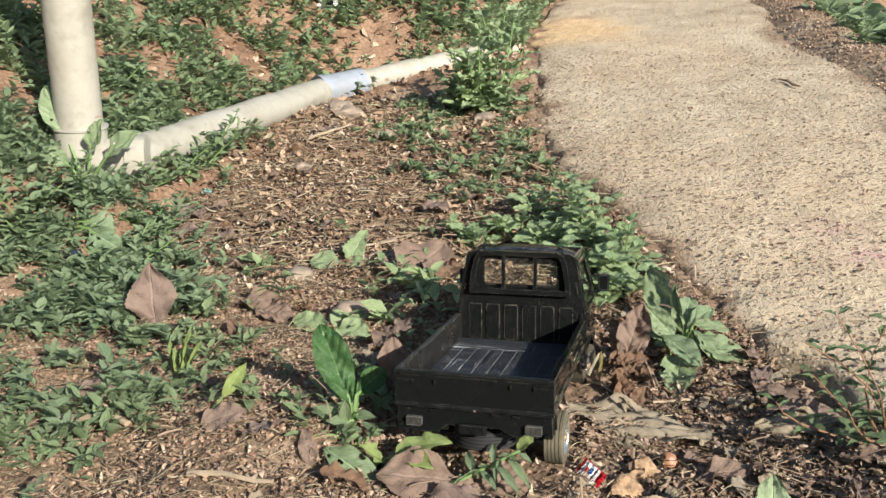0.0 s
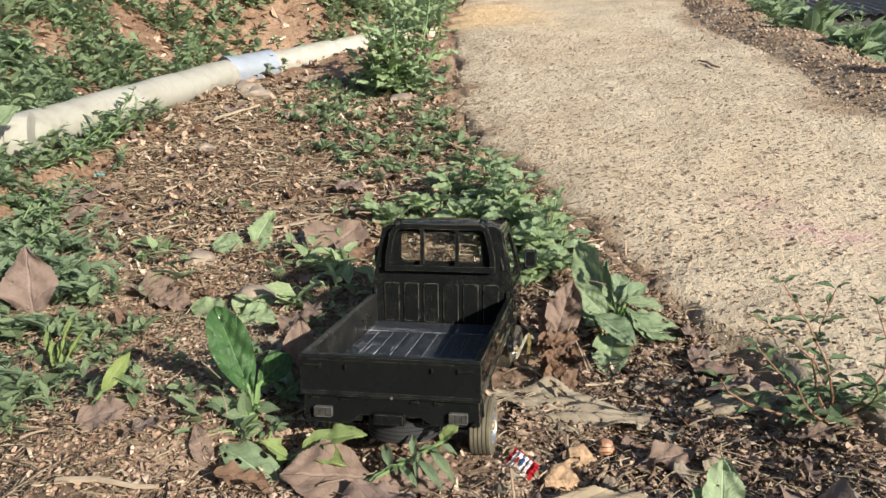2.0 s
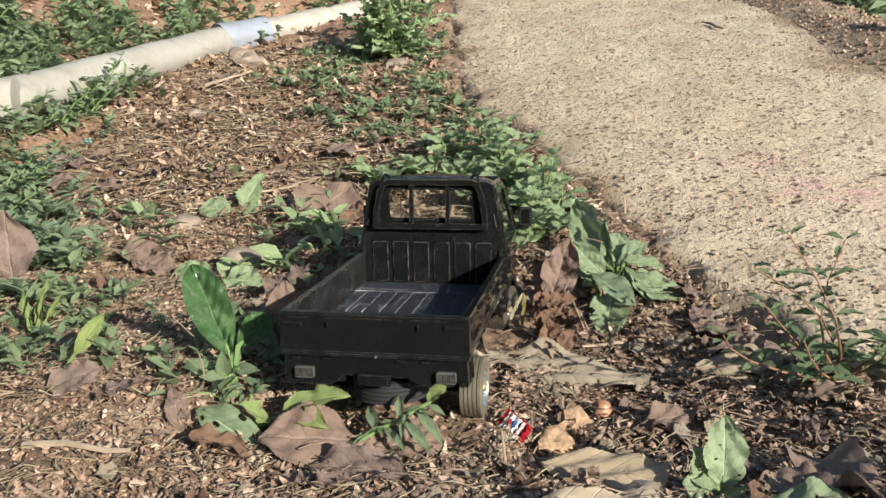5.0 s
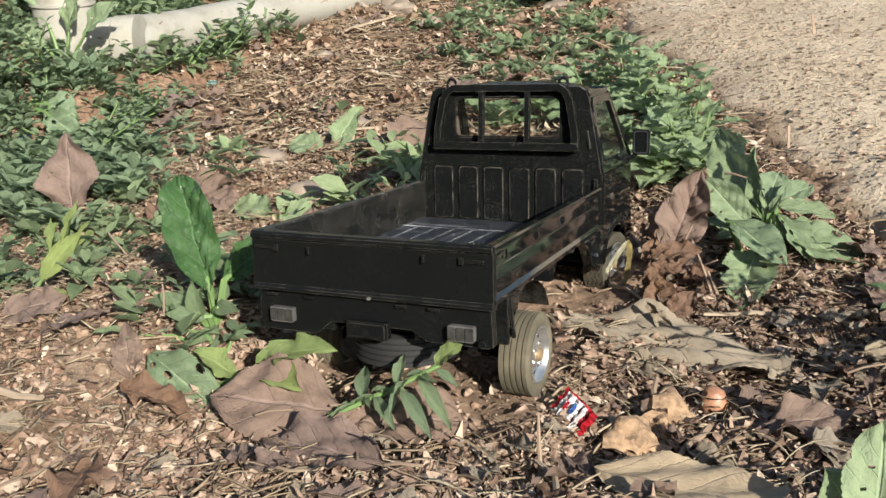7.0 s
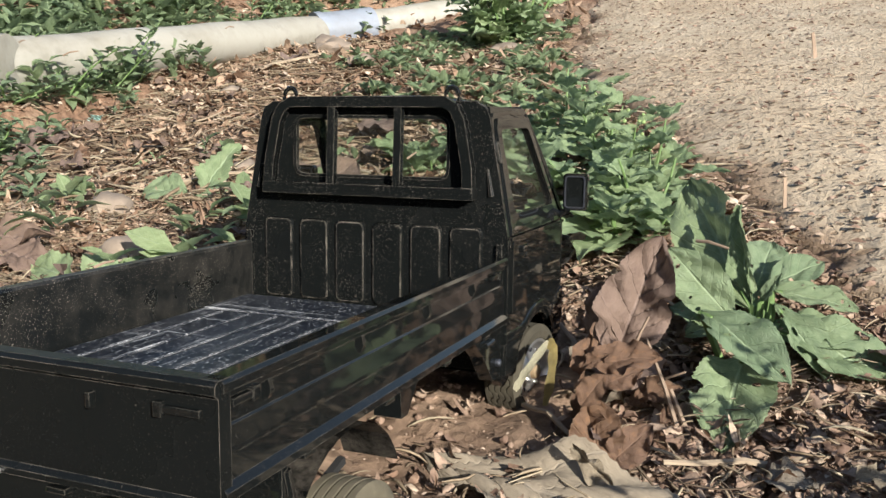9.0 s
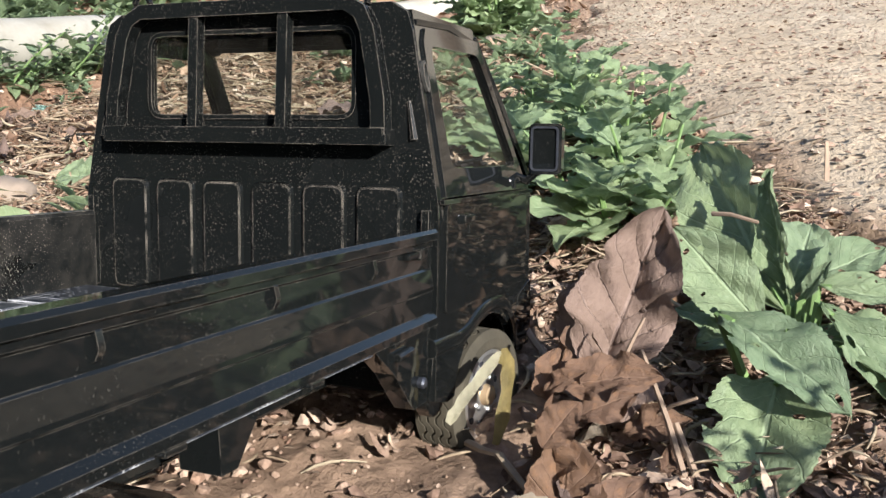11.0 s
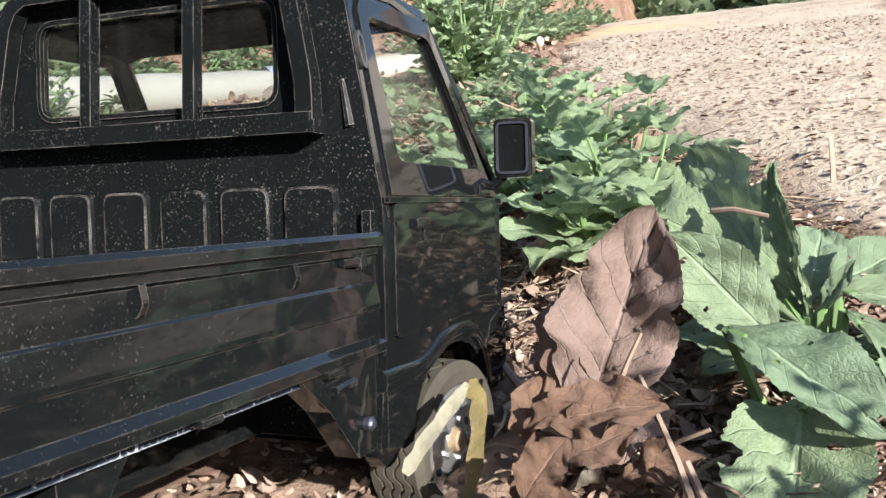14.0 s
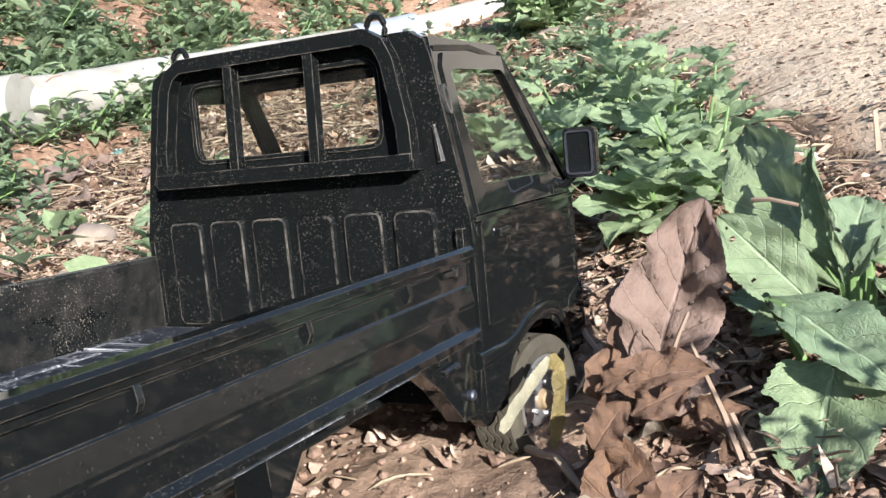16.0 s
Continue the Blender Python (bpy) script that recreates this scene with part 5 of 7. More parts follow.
def build_seedlings():
    rnd = random.Random(21)
    # pale broad leaves in the right foreground
    for (x, y), tips in (((2.24, -0.36), [((2.264, -0.300, -0.501), 0.24), ((2.089, -0.340, -0.693), 0.22), ((2.016, -0.450, -0.855), 0.20), ((2.325, -0.620, -0.875), 0.20)]), ((2.42, -0.50), [((2.955, -0.850, -0.802), 0.26), ((2.588, -0.800, -0.880), 0.16)])):
        z = ground_at(x, y)
        p = thing("broadleaf_seedling", (x, y, z), "small seedling with pale torn green leaves", "plant", "seedlings in the litter")
        for k, (t, w) in enumerate(tips):
            b = (x + (t[0] - x) * 0.15, y + (t[1] - y) * 0.15, z + 0.06)
            leaf_on(p, M_PALE[k % 2], b, t, w * 1.15, (0.1, -0.7, 1))
            stem_on(p, [(x, y, z - 0.05), b, tuple(b[i] + (t[i] - b[i]) * 0.2 for i in range(3))], 0.02, 0.01, STEM, "leafstalk")
    # glossy upright leaf
    x, y, z = -1.14, 0.16, ground_at(-1.14, 0.16)
    p = thing("glossy_seedling", (x, y, z), "seedling with one upright glossy dark green leaf", "plant", "seedlings in the litter")
    for b, t, w, m in (((-1.13, 0.15, -0.38), (-1.48, 0.36, 0.27), 0.31, M_SHINY[0]), ((-1.12, 0.26, -0.34), (-0.92, 0.46, -0.14), 0.21, M_SHINY[1]), ((-1.08, 0.12, -0.46), (-0.88, 0.02, -0.42), 0.09, M_WEED[0]), ((-1.20, 0.08, -0.48), (-1.44, 0.02, -0.38), 0.12, M_WEED[1]), ((-1.14, 0.06, -0.50), (-1.10, -0.06, -0.30), 0.11, M_WEED[2]), ((-1.10, 0.08, -0.50), (-1.24, -0.10, -0.44), 0.10, M_WEED[0])):
        leaf_on(p, m, b, t, w, (0.35, -1, 0.55))
        stem_on(p, [(x, y, z - 0.05), b, tuple(b[i] + (t[i] - b[i]) * 0.15 for i in range(3))], 0.028, 0.014, STEM, "leafstalk")
    # lime leaves on the soil behind it
    x, y = -2.29, 2.52
    z = ground_at(x, y)
    p = thing("lime_seedling", (x, y, z), "seedling with wide lime green toothed leaves", "plant", "seedlings in the litter")
    for k, (t, w) in enumerate((((-2.900, 2.680, -0.350), 0.30), ((-1.820, 2.380, -0.400), 0.34), ((-2.220, 2.780, -0.240), 0.28))):
        b = (x + (t[0] - x) * 0.12, y + (t[1] - y) * 0.12, z + 0.05)
        leaf_on(p, M_LIME[k % 2], b, t, w, (0.2, -0.9, 0.8))
        stem_on(p, [(x, y, z - 0.05), b, tuple(b[i] + (t[i] - b[i]) * 0.15 for i in range(3))], 0.022, 0.012, STEM, "leafstalk")
    # yellow-green sprig lying against the tail
    x, y, z = -0.75, -0.12, -0.74
    p = thing("yellowish_sprig", (x, y, z), "yellow-green sprig lying against the tailgate", "plant", "sprigs by the truck")
    stem_on(p, [(-0.9, -0.2, -0.80), (-0.6, -0.16, -0.66), (-0.38, -0.14, -0.55)], 0.018, 0.012, STEM)
    for b, t, w in (((-0.62, -0.16, -0.66), (-0.22, -0.22, -0.42), 0.20), ((-0.58, -0.17, -0.66), (-0.30, -0.34, -0.60), 0.19), ((-0.72, -0.2, -0.72), (-0.80, -0.36, -0.50), 0.16), ((-0.66, -0.2, -0.7), (-0.44, -0.40, -0.72), 0.15)):
        leaf_on(p, M_YELLOW[0], b, t, w, (0, -0.6, 1))
    x, y, z = 0.02, -0.28, -0.78
    p = thing("wilted_sprig", (x, y, z), "cut green sprig with drooping narrow leaves behind the truck", "plant", "sprigs by the truck")
    stem_on(p, [(-0.12, -0.30, -0.80), (0.15, -0.20, -0.68), (0.40, -0.14, -0.54)], 0.017, 0.012, STEM)
    for b, t, w, m in (((0.38, -0.14, -0.54), (0.48, -0.12, -0.42), 0.12, M_YELLOW[1]), ((0.30, -0.17, -0.60), (0.52, -0.30, -0.76), 0.07, M_WEED[0]), ((0.22, -0.2, -0.66), (0.44, -0.36, -0.78), 0.07, M_WEED[1]),
                       ((0.10, -0.24, -0.70), (0.26, -0.36, -0.77), 0.06, M_WEED[2]), ((0.05, -0.26, -0.72), (-0.06, -0.05, -0.60), 0.08, M_WEED[0]), ((0.2, -0.2, -0.66), (0.16, -0.04, -0.52), 0.06, M_WEED[1])):
        leaf_on(p, m, b, t, w, (0, -0.5, 1))
    for k in range(16):
        u = k / 15
        a = Vector((-0.10 + 0.48 * u, -0.29 + 0.14 * u, -0.78 + 0.22 * u))
        w = rnd.uniform(0, 6.3)
        d = Vector((math.cos(w), math.sin(w) - 0.3, rnd.uniform(-0.5, 0.3))) * rnd.uniform(0.07, 0.15)
        leaf_on(p, M_WEED[k % 3], a, a + d, rnd.uniform(0.022, 0.045), (0, -0.6, 1))
    # single long lime leaf in the soil
    x, y, z = -2.40, -0.04, ground_at(-2.40, -0.04)
    p = thing("lime_shoot", (x, y, z), "shoot with one long narrow lime green leaf", "plant", "seedlings in the litter")
    leaf_on(p, M_YELLOW[0], (-2.30, 0.04, z + 0.17), (-2.12, 0.16, -0.09), 0.13, (0.5, -1, 0.2))
    leaf_on(p, M_YELLOW[1], (-2.37, 0.0, z + 0.05), (-2.12, 0.02, z + 0.12), 0.09, (0.2, -1, 0.6))
    stem_on(p, [(x, y, z - 0.03), (-2.36, 0.0, z + 0.08), (-2.30, 0.04, z + 0.18)], 0.018, 0.012, STEM)
    # broad-leaved weeds below the pipe
    for (x, y), tips in (((-7.35, 4.45), (((-8.60, 4.35, 0.20), 0.42), ((-6.62, 4.55, 0.30), 0.46), ((-7.95, 4.10, 0.02), 0.36), ((-6.30, 4.25, 0.05), 0.36), ((-7.2, 4.9, 0.45), 0.34))),
                         ((-8.05, 5.85), (((-8.82, 5.95, 2.50), 0.40), ((-7.66, 5.80, 1.90), 0.34), ((-6.95, 5.75, 1.72), 0.36), ((-7.70, 5.55, 1.05), 0.36), ((-8.60, 5.6, 1.45), 0.34)))):
        z = ground_at(x, y)
        p = thing("broadleaf_weed", (x, y, z), "weed with long dull green leaves below the pipe", "plant", "seedlings in the litter")
        for k, (t, w) in enumerate(tips):
            b = Vector((x, y, z)).lerp(Vector(t), 0.42) + Vector((0, 0, 0.12))
            leaf_on(p, M_BROAD[k % 2], b, t, w, (0.1, -1, 0.6))
            stem_on(p, [(x, y, z - 0.05), Vector((x, y, z + 0.1)).lerp(b, 0.6), b, b.lerp(Vector(t), 0.2)], 0.03, 0.014, STEM, "leafstalk")
    # dark creeping sprig beside the tail
    x, y, z = -0.98, 0.02, ground_at(-0.98, 0.02)
    p = thing("creeping_sprig", (x, y, z), "dark green creeping sprig beside the tail of the truck", "plant", "sprigs by the truck")
    for k in range(3):
        end = Vector((x - 0.45 + 0.28 * k, y - 0.22 + 0.16 * k, z + 0.14))
        stem_on(p, [(x, y, z - 0.03), Vector((x, y, z + 0.10)).lerp(end, 0.5), end], 0.012, 0.006, STEM)
        for j in range(8):
            a = Vector((x, y, z + 0.06)).lerp(end, (j + 1) / 8)
            w = rnd.uniform(0, 6.3)
            ln = rnd.uniform(0.10, 0.18)
            leaf_on(p, M_WEED[j % 3], a, a + Vector((math.cos(w), math.sin(w), rnd.uniform(0.0, 0.5))) * ln, ln * 0.42, (0, -0.5, 1))
    # two round leaves on the mulch
    x, y = -2.95, 4.45
    z = ground_at(x, y)
    p = thing("round_leaf_seedling", (x, y, z), "tiny seedling with a rounded pale leaf on the mulch", "plant", "seedlings in the litter")
    leaf_on(p, M_BROAD[0], (x - 0.05, y, z + 0.06), (x - 0.48, y - 0.05, z + 0.12), 0.36, (0, -0.8, 1))
    leaf_on(p, M_NETTLE[1], (x + 0.05, y + 0.1, z + 0.06), (x + 0.22, y + 0.32, z + 0.5), 0.34, (0, -1, 0.5))
    leaf_on(p, M_NETTLE[0], (x + 0.05, y, z + 0.05), (x + 0.42, y - 0.08, z + 0.12), 0.24, (0, -0.6, 1))
    stem_on(p, [(x, y, z - 0.05), (x, y, z + 0.05), (x + 0.06, y + 0.1, z + 0.1)], 0.02, 0.012, STEM)


def build_weeds():
    """Three leafy weeds, repeated along the bank and the pipe."""
    rnd = random.Random(33)
    protos = []
    for k in range(3):
        p = thing("leafy_weed", (-7.4 - k * 0.9, 6.6 + k * 0.5, ground_at(-7.4 - k * 0.9, 6.6 + k * 0.5)), "leafy green weed with narrow leaves on the bank", "plant", "weeds on the bank")
        x, y, z = -7.4 - k * 0.9, 6.6 + k * 0.5, ground_at(-7.4 - k * 0.9, 6.6 + k * 0.5)
        for s in range(6):
            a = rnd.uniform(0, 6.3)
            top = (x + 0.75 * math.cos(a), y + 0.75 * math.sin(a), z + rnd.uniform(0.25, 0.85))
            leafy_stem(p, rnd, (x, y, z - 0.1), top, 9, 0.27, M_WEED, STEM, 0.50, 0.2, 1.0, 0.018, 0.10)
        protos.append(p)
    spots = [(-7.25, 7.4), (-7.3, 8.2), (-7.55, 9.0), (-6.9, 6.0), (-6.7, 5.1), (-7.4, 5.3), (-8.3, 4.7), (-6.3, 4.3), (-7.5, 4.0), (-9.5, 7.4), (-9.6, 9.0), (-8.9, 10.4), (-9.2, 12.0), (-10.6, 11.0), (-8.6, 13.8), 
             (-9.7, 15.5), (-8.0, 18.5), (-11.2, 14.0), (-10.0, 18.8), (-11.5, 8.6), (-12.5, 11.5), (-6.2, 20.5), (-12, 17)]
    for k, (x, y) in enumerate(spots):
        m = Matrix.Translation(PLACE @ Vector((x, y, ground_at(x, y)))) @ Matrix.Rotation(rnd.uniform(0, 6.3), 4, "Z")
        copy_thing(protos[k % 3], m)
    # plants beyond the ridge, past the path
    for k in range(9):
        x, y = 4.4 + 0.42 * k, 19.5 + 0.9 * k - 3.2 * (k % 3)
        m = Matrix.Translation(PLACE @ Vector((x + 1.0, y, ground_at(x + 1.0, y) + 0.3))) @ Matrix.Rotation(k * 1.3, 4, "Z")
        copy_thing(protos[k % 3], m)


build_broad_plant()
build_nettles()
build_bush()
build_shrub()
build_seedlings()
build_weeds()


# ---- fallen leaves, sticks and scraps ----
def fallen_leaves():
    rnd = random.Random(44)

    def lie(meshes, name, label, x, y, ln, w, yaw, lift=0.06, tilt=(0, 0), group="fallen leaves"):
        z = ground_at(x, y) + 0.05
        a = radians(yaw)
        d = Vector((math.cos(a), math.sin(a), 0)) * ln / 2
        b, t = Vector((x, y, z)) - d, Vector((x, y, z)) + d
        b.z, t.z = ground_at(b.x, b.y) + 0.06 + rnd.uniform(0, lift), ground_at(t.x, t.y) + 0.08 + rnd.uniform(0, lift)
        fallen(name, rnd.choice(meshes), b, t, w, (tilt[0], tilt[1], 1), label, group)

    dry = "curled dry brown leaf lying on the litter"
    # large ones behind the truck
    big = "large dry purplish brown leaf behind the truck"
    fallen("dry_leaf", M_BIG[0], (-0.08, -0.24, -0.80), (-0.68, -0.48, -0.68), 0.50, (0.25, -0.75, 1), big, "fallen leaves")
    fallen("dry_leaf", M_BIG[1], (0.34, -0.62, -0.82), (-0.34, -0.54, -0.82), 0.34, (0.0, -0.5, 1), big, "fallen leaves")
    fallen("dry_leaf", M_CRUMPLED[0], (-0.12, -0.34, -0.84), (0.50, -0.04, -0.84), 0.36, (0.1, -0.6, 1), "crumpled dark brown leaf behind the truck", "fallen leaves")
    fallen("dry_leaf", M_SHEET[1], (1.12, -0.08, -0.97), (1.92, -0.28, -0.92), 0.36, (0.0, -0.35, 1), "wide flat tan leaf sheet on the litter", "fallen leaves")
    fallen("dry_leaf", M_SHEET[0], (0.98, -1.16, -0.82), (1.90, -1.06, -0.80), 0.50, (0.0, -0.35, 1), "wide flat tan leaf sheet on the litter", "fallen leaves")
    fallen("dry_leaf", M_DRY[3], (-1.12, 1.08, -0.62), (-1.09, 1.20, -0.03), 0.30, (0.2, -1, 0.3), "brown leaf leaning on the side of the truck", "fallen leaves")
    fallen("dry_leaf", M_DRY[1], (-2.38, -0.21, ground_at(-2.38, -0.21) + 0.07), (-2.02, -0.06, ground_at(-2.02, -0.06) + 0.12), 0.30, (-0.1, -0.8, 0.9), "reddish brown leaf on the soil", "fallen leaves")
    fallen("dry_leaf", M_DRY[2], (-1.27, -0.39, ground_at(-1.27, -0.39) + 0.01), (-1.40, -0.24, -0.46), 0.17, (0.6, -1, 0.3), "reddish brown leaf standing folded in the soil", "fallen leaves")
    fallen("dry_leaf", M_CRUMPLED[1], (-3.52, 2.95, ground_at(-3.52, 2.95) + 0.10), (-3.00, 2.92, ground_at(-3.0, 2.92) + 0.10), 0.34, (0.0, -0.6, 1), "crumpled pinkish brown leaf on the soil", "fallen leaves")
    fallen("dry_leaf", M_DRY[0], (-9.45, 6.25, 1.92), (-8.80, 6.20, 1.72), 0.42, (0.0, -1, 0.6), "dry brown leaf caught behind the weeds by the stack", "fallen leaves")
    for x, y, ln, w, yaw in ((2.88, -0.36, 0.95, 0.42, -74), (2.62, -0.45, 0.42, 0.34, 176), (2.0, 0.7, 0.55, 0.25, 20), (2.45, 2.15, 0.5, 0.25, 160), (2.7, 1.75, 0.7, 0.24, 5), (2.35, 2.3, 0.3, 0.2, 60)):
        lie(M_DRY, "dry_leaf", dry, x, y, ln, w, yaw, 0.12, (0, -0.3))
    for x, y, ln, w, yaw in ((-1.6, 0.1, 0.34, 0.18, 110), (-2.9, 0.7, 0.36, 0.24, 10), (-3.5, 3.1, 0.75, 0.35, 5), (-1.5, 2.1, 0.55, 0.30, 95),
                            (-6.4, 6.2, 0.75, 0.55, 60), (-6.1, 5.6, 0.5, 0.4, 170), (-4.2, 10.2, 0.6, 0.35, 20), (-5.8, 10.7, 0.5, 0.25, 40), (-1.7, 7.1, 0.55, 0.35, 80), (-2.2, 6.4, 0.5, 0.3, 170)):
        lie(M_DRY + M_LOBED, "dry_leaf", dry, x, y, ln, w, yaw, 0.15, (0, -0.4))
    # upright ones
    fallen("standing_dry_leaf", M_DRY[0], (-4.60, 2.45, ground_at(-4.60, 2.45) + 0.02), (-4.72, 2.60, 0.26), 0.62, (0.25, -1, 0.3), "dry brown leaf standing on edge among weeds", "fallen leaves")
    fallen("standing_dry_leaf", M_STANDING[0], (1.00, 2.46, -0.58), (1.185, 2.58, 0.01), 0.35, (0.12, -1, 0.2), "dull brown leaf standing upright beside the front wheel", "fallen leaves")
    fallen("standing_dry_leaf", M_DRY[1], (0.95, 2.44, -0.58), (0.90, 2.56, -0.22), 0.20, (-0.5, -1, 0.2), "dull brown leaf standing upright beside the front wheel", "fallen leaves")
    # behind the cab's far side
    fallen("dry_leaf", M_DRY[2], (-1.9, 4.1, -0.18), (-1.55, 4.75, 0.22), 0.95, (0, -1, 0.7), "large purplish brown leaf beside the mulch", "fallen leaves")
    fallen("dry_leaf", M_RUST[0], (-1.28, 3.95, -0.28), (-1.42, 4.35, 0.10), 0.36, (0.1, -1, 0.6), "orange brown leaf leaning on another", "fallen leaves")
    # rust-coloured pile by the front wheel
    pile = ((0.96, 2.16, -0.52), (1.24, 2.16, -0.43), 0.17, (0.1, -0.9, 0.8), 1), ((1.06, 1.76, -0.88), (1.05, 1.90, -0.56), 0.22, (0.35, -1, 0.3), 2), ((1.10, 1.82, -0.84), (1.27, 1.86, -0.66), 0.16, (0.3, -1, 0.6), 3), \
        ((0.92, 2.16, -0.66), (0.93, 2.18, -0.34), 0.08, (-0.4, -1, 0.2), 0), ((0.93, 1.98, -0.84), (0.95, 2.04, -0.54), 0.10, (-0.5, -1, 0.3), 2), ((0.90, 1.90, -0.92), (0.97, 1.94, -0.68), 0.09, (-0.3, -1, 0.4), 1), \
        ((0.92, 2.10, -0.52), (1.04, 2.08, -0.44), 0.07, (0, -1, 0.6), 0), ((0.98, 2.24, -0.64), (1.16, 2.28, -0.54), 0.14, (0, -1, 0.6), 3), ((0.90, 2.95, -0.48), (1.20, 3.10, -0.36), 0.18, (0, -0.7, 1), 1), \
        ((1.12, 2.32, -0.70), (1.32, 2.34, -0.62), 0.13, (0.2, -0.8, 0.8), 0), ((0.76, 1.78, -0.92), (1.00, 1.62, -0.92), 0.16, (0, -0.5, 1), 2), ((0.44, 1.94, -0.90), (0.72, 1.84, -0.90), 0.18, (0, -0.6, 1), 3)
    for b, t, w, f, k in pile:
        fallen("rust_leaf", M_RUST[k], b, t, w, f, "curled rust brown leaf in a pile by the wheel", "rust leaves by the wheel")
    for _ in range(5):
        x, y = rnd.uniform(0.84, 1.35), rnd.uniform(1.6, 2.3)
        z = ground_at(x, y) + 0.06 + rnd.uniform(0, 0.14) * (x < 1.1)
        a, ln = rnd.uniform(0, 6.3), rnd.uniform(0.10, 0.20)
        b = Vector((x, y, z))
        fallen("rust_leaf", rnd.choice(M_RUST + M_SCRAP), b, b + Vector((math.cos(a), math.sin(a), rnd.uniform(-0.1, 0.9))) * ln, ln * rnd.uniform(0.45, 0.75), (rnd.uniform(-0.5, 0.8), -0.9, rnd.uniform(0.2, 1)), "curled rust brown leaf in a pile by the wheel", "rust leaves by the wheel")
    fallen("orange_leaf", M_RUST[2], (0.99, 1.84, -0.60), (1.07, 1.88, -0.47), 0.12, (0, -1, 0.4), "small orange dry leaf on the pile", "rust leaves by the wheel")
    # long grey rotten leaf
    fallen("rotten_leaf", M_ROTTEN[0], (0.36, 1.66, -0.84), (1.86, 1.32, -0.91), 0.50, (0.05, -0.3, 1), "long grey rotten leaf sheet beside the rear wheel", "fallen leaves")
    fallen("rotten_leaf", M_GREY[1], (0.66, 1.34, -0.90), (1.30, 1.16, -0.95), 0.16, (0, -0.5, 1), "strip of grey rotten leaf", "fallen leaves")
    fallen("rotten_leaf", M_ROTTEN[1], (2.24, 1.52, -0.84), (3.00, 1.62, -0.76), 0.32, (0, -0.5, 1), "flat grey rotten leaf near the shrub", "fallen leaves")
    fallen("green_fallen_leaf", M_BROAD[1], (-1.20, -0.30, ground_at(-1.20, -0.30) + 0.10), (-0.66, -0.43, ground_at(-0.66, -0.43) + 0.06), 0.26, (-0.2, -0.75, 1), "pale green fallen leaf behind the truck", "fallen leaves")
    # folded dry strip hanging over the front tyre
    at = (0.775, 2.07, -0.70)
    strip = thing("leaf_strip", at, "dry leaf strip folded over beside the front tyre", "leaf", "fallen leaves")
    ribbon(strip, "pale_fold", [(0.70, 1.86, -0.575), (0.72, 1.92, -0.525), (0.75, 2.00, -0.468), (0.78, 2.09, -0.412)], 0.042, STRIP, "pale bleached end")
    ribbon(strip, "olive_fold", [(0.78, 2.09, -0.410), (0.795, 2.13, -0.45), (0.79, 2.11, -0.58), at], 0.055, OLIVE, "olive brown end")
    # more, strewn
    for _ in range(110):
        x, y = rnd.uniform(-7.5, 3.2), rnd.uniform(-2.5, 10.5)
        if x > float(path_left(y)) - 0.1 or (abs(x) < 0.8 and -0.1 < y < 3.1):
            continue
        ln = rnd.uniform(0.16, 0.42)
        lie(M_DRY + M_RUST + M_LOBED, "dry_leaf", dry, x, y, ln, ln * rnd.uniform(0.45, 0.8), rnd.uniform(0, 360), 0.1, (rnd.uniform(-0.5, 0.5), rnd.uniform(-0.7, 0.2)))


def ribbon(parent, name, pts, w, material, label):
    """A narrow creased strip of dry leaf."""
    pts = [Vector(p) for p in pts]
    line = [pts[0].lerp(pts[1], t) for t in (0, 0.33, 0.66)] + [pts[1].lerp(pts[2], t) for t in (0, 0.33, 0.66)] + [pts[2].lerp(pts[3], t) for t in (0, 0.33, 0.66, 1)]
    bm = bmesh.new()
    prev = None
    for k, p in enumerate(line):
        d = (line[min(k + 1, 9)] - line[max(k - 1, 0)]).normalized()
        out = Vector((1, -0.6, 0.15))
        side = d.cross(out).normalized()
        wk = w * (0.95 + 0.12 * math.sin(k * 2.1)) * (0.5 if k in (0, 9) else 1)
        row = [bm.verts.new(p + side * wk * a + out * 0.004 * (1 - abs(a) * 2) + out * 0.003 * math.sin(k * 2.3 + a * 5)) for a in (-0.5, -0.2, 0.2, 0.5)]
        if prev:
            for j in range(3):
                bm.faces.new((prev[j], prev[j + 1], row[j + 1], row[j]))
        prev = row
    bmesh.ops.solidify(bm, geom=bm.faces[:], thickness=0.004)
    bmesh.ops.transform(bm, matrix=PLACE, verts=bm.verts)
    ob = new(name, mesh_of(name, bm, material))
    return hang(tagged(ob, label), parent, Matrix.Identity(4))


STRIP = plain("pale_dry_strip", (0.36, 0.33, 0.22), 0.7, 0, 0.35, 90, 0.5)
OLIVE = plain("olive_dry_strip", (0.22, 0.17, 0.06), 0.65, 0, 0.45, 90, 0.5)


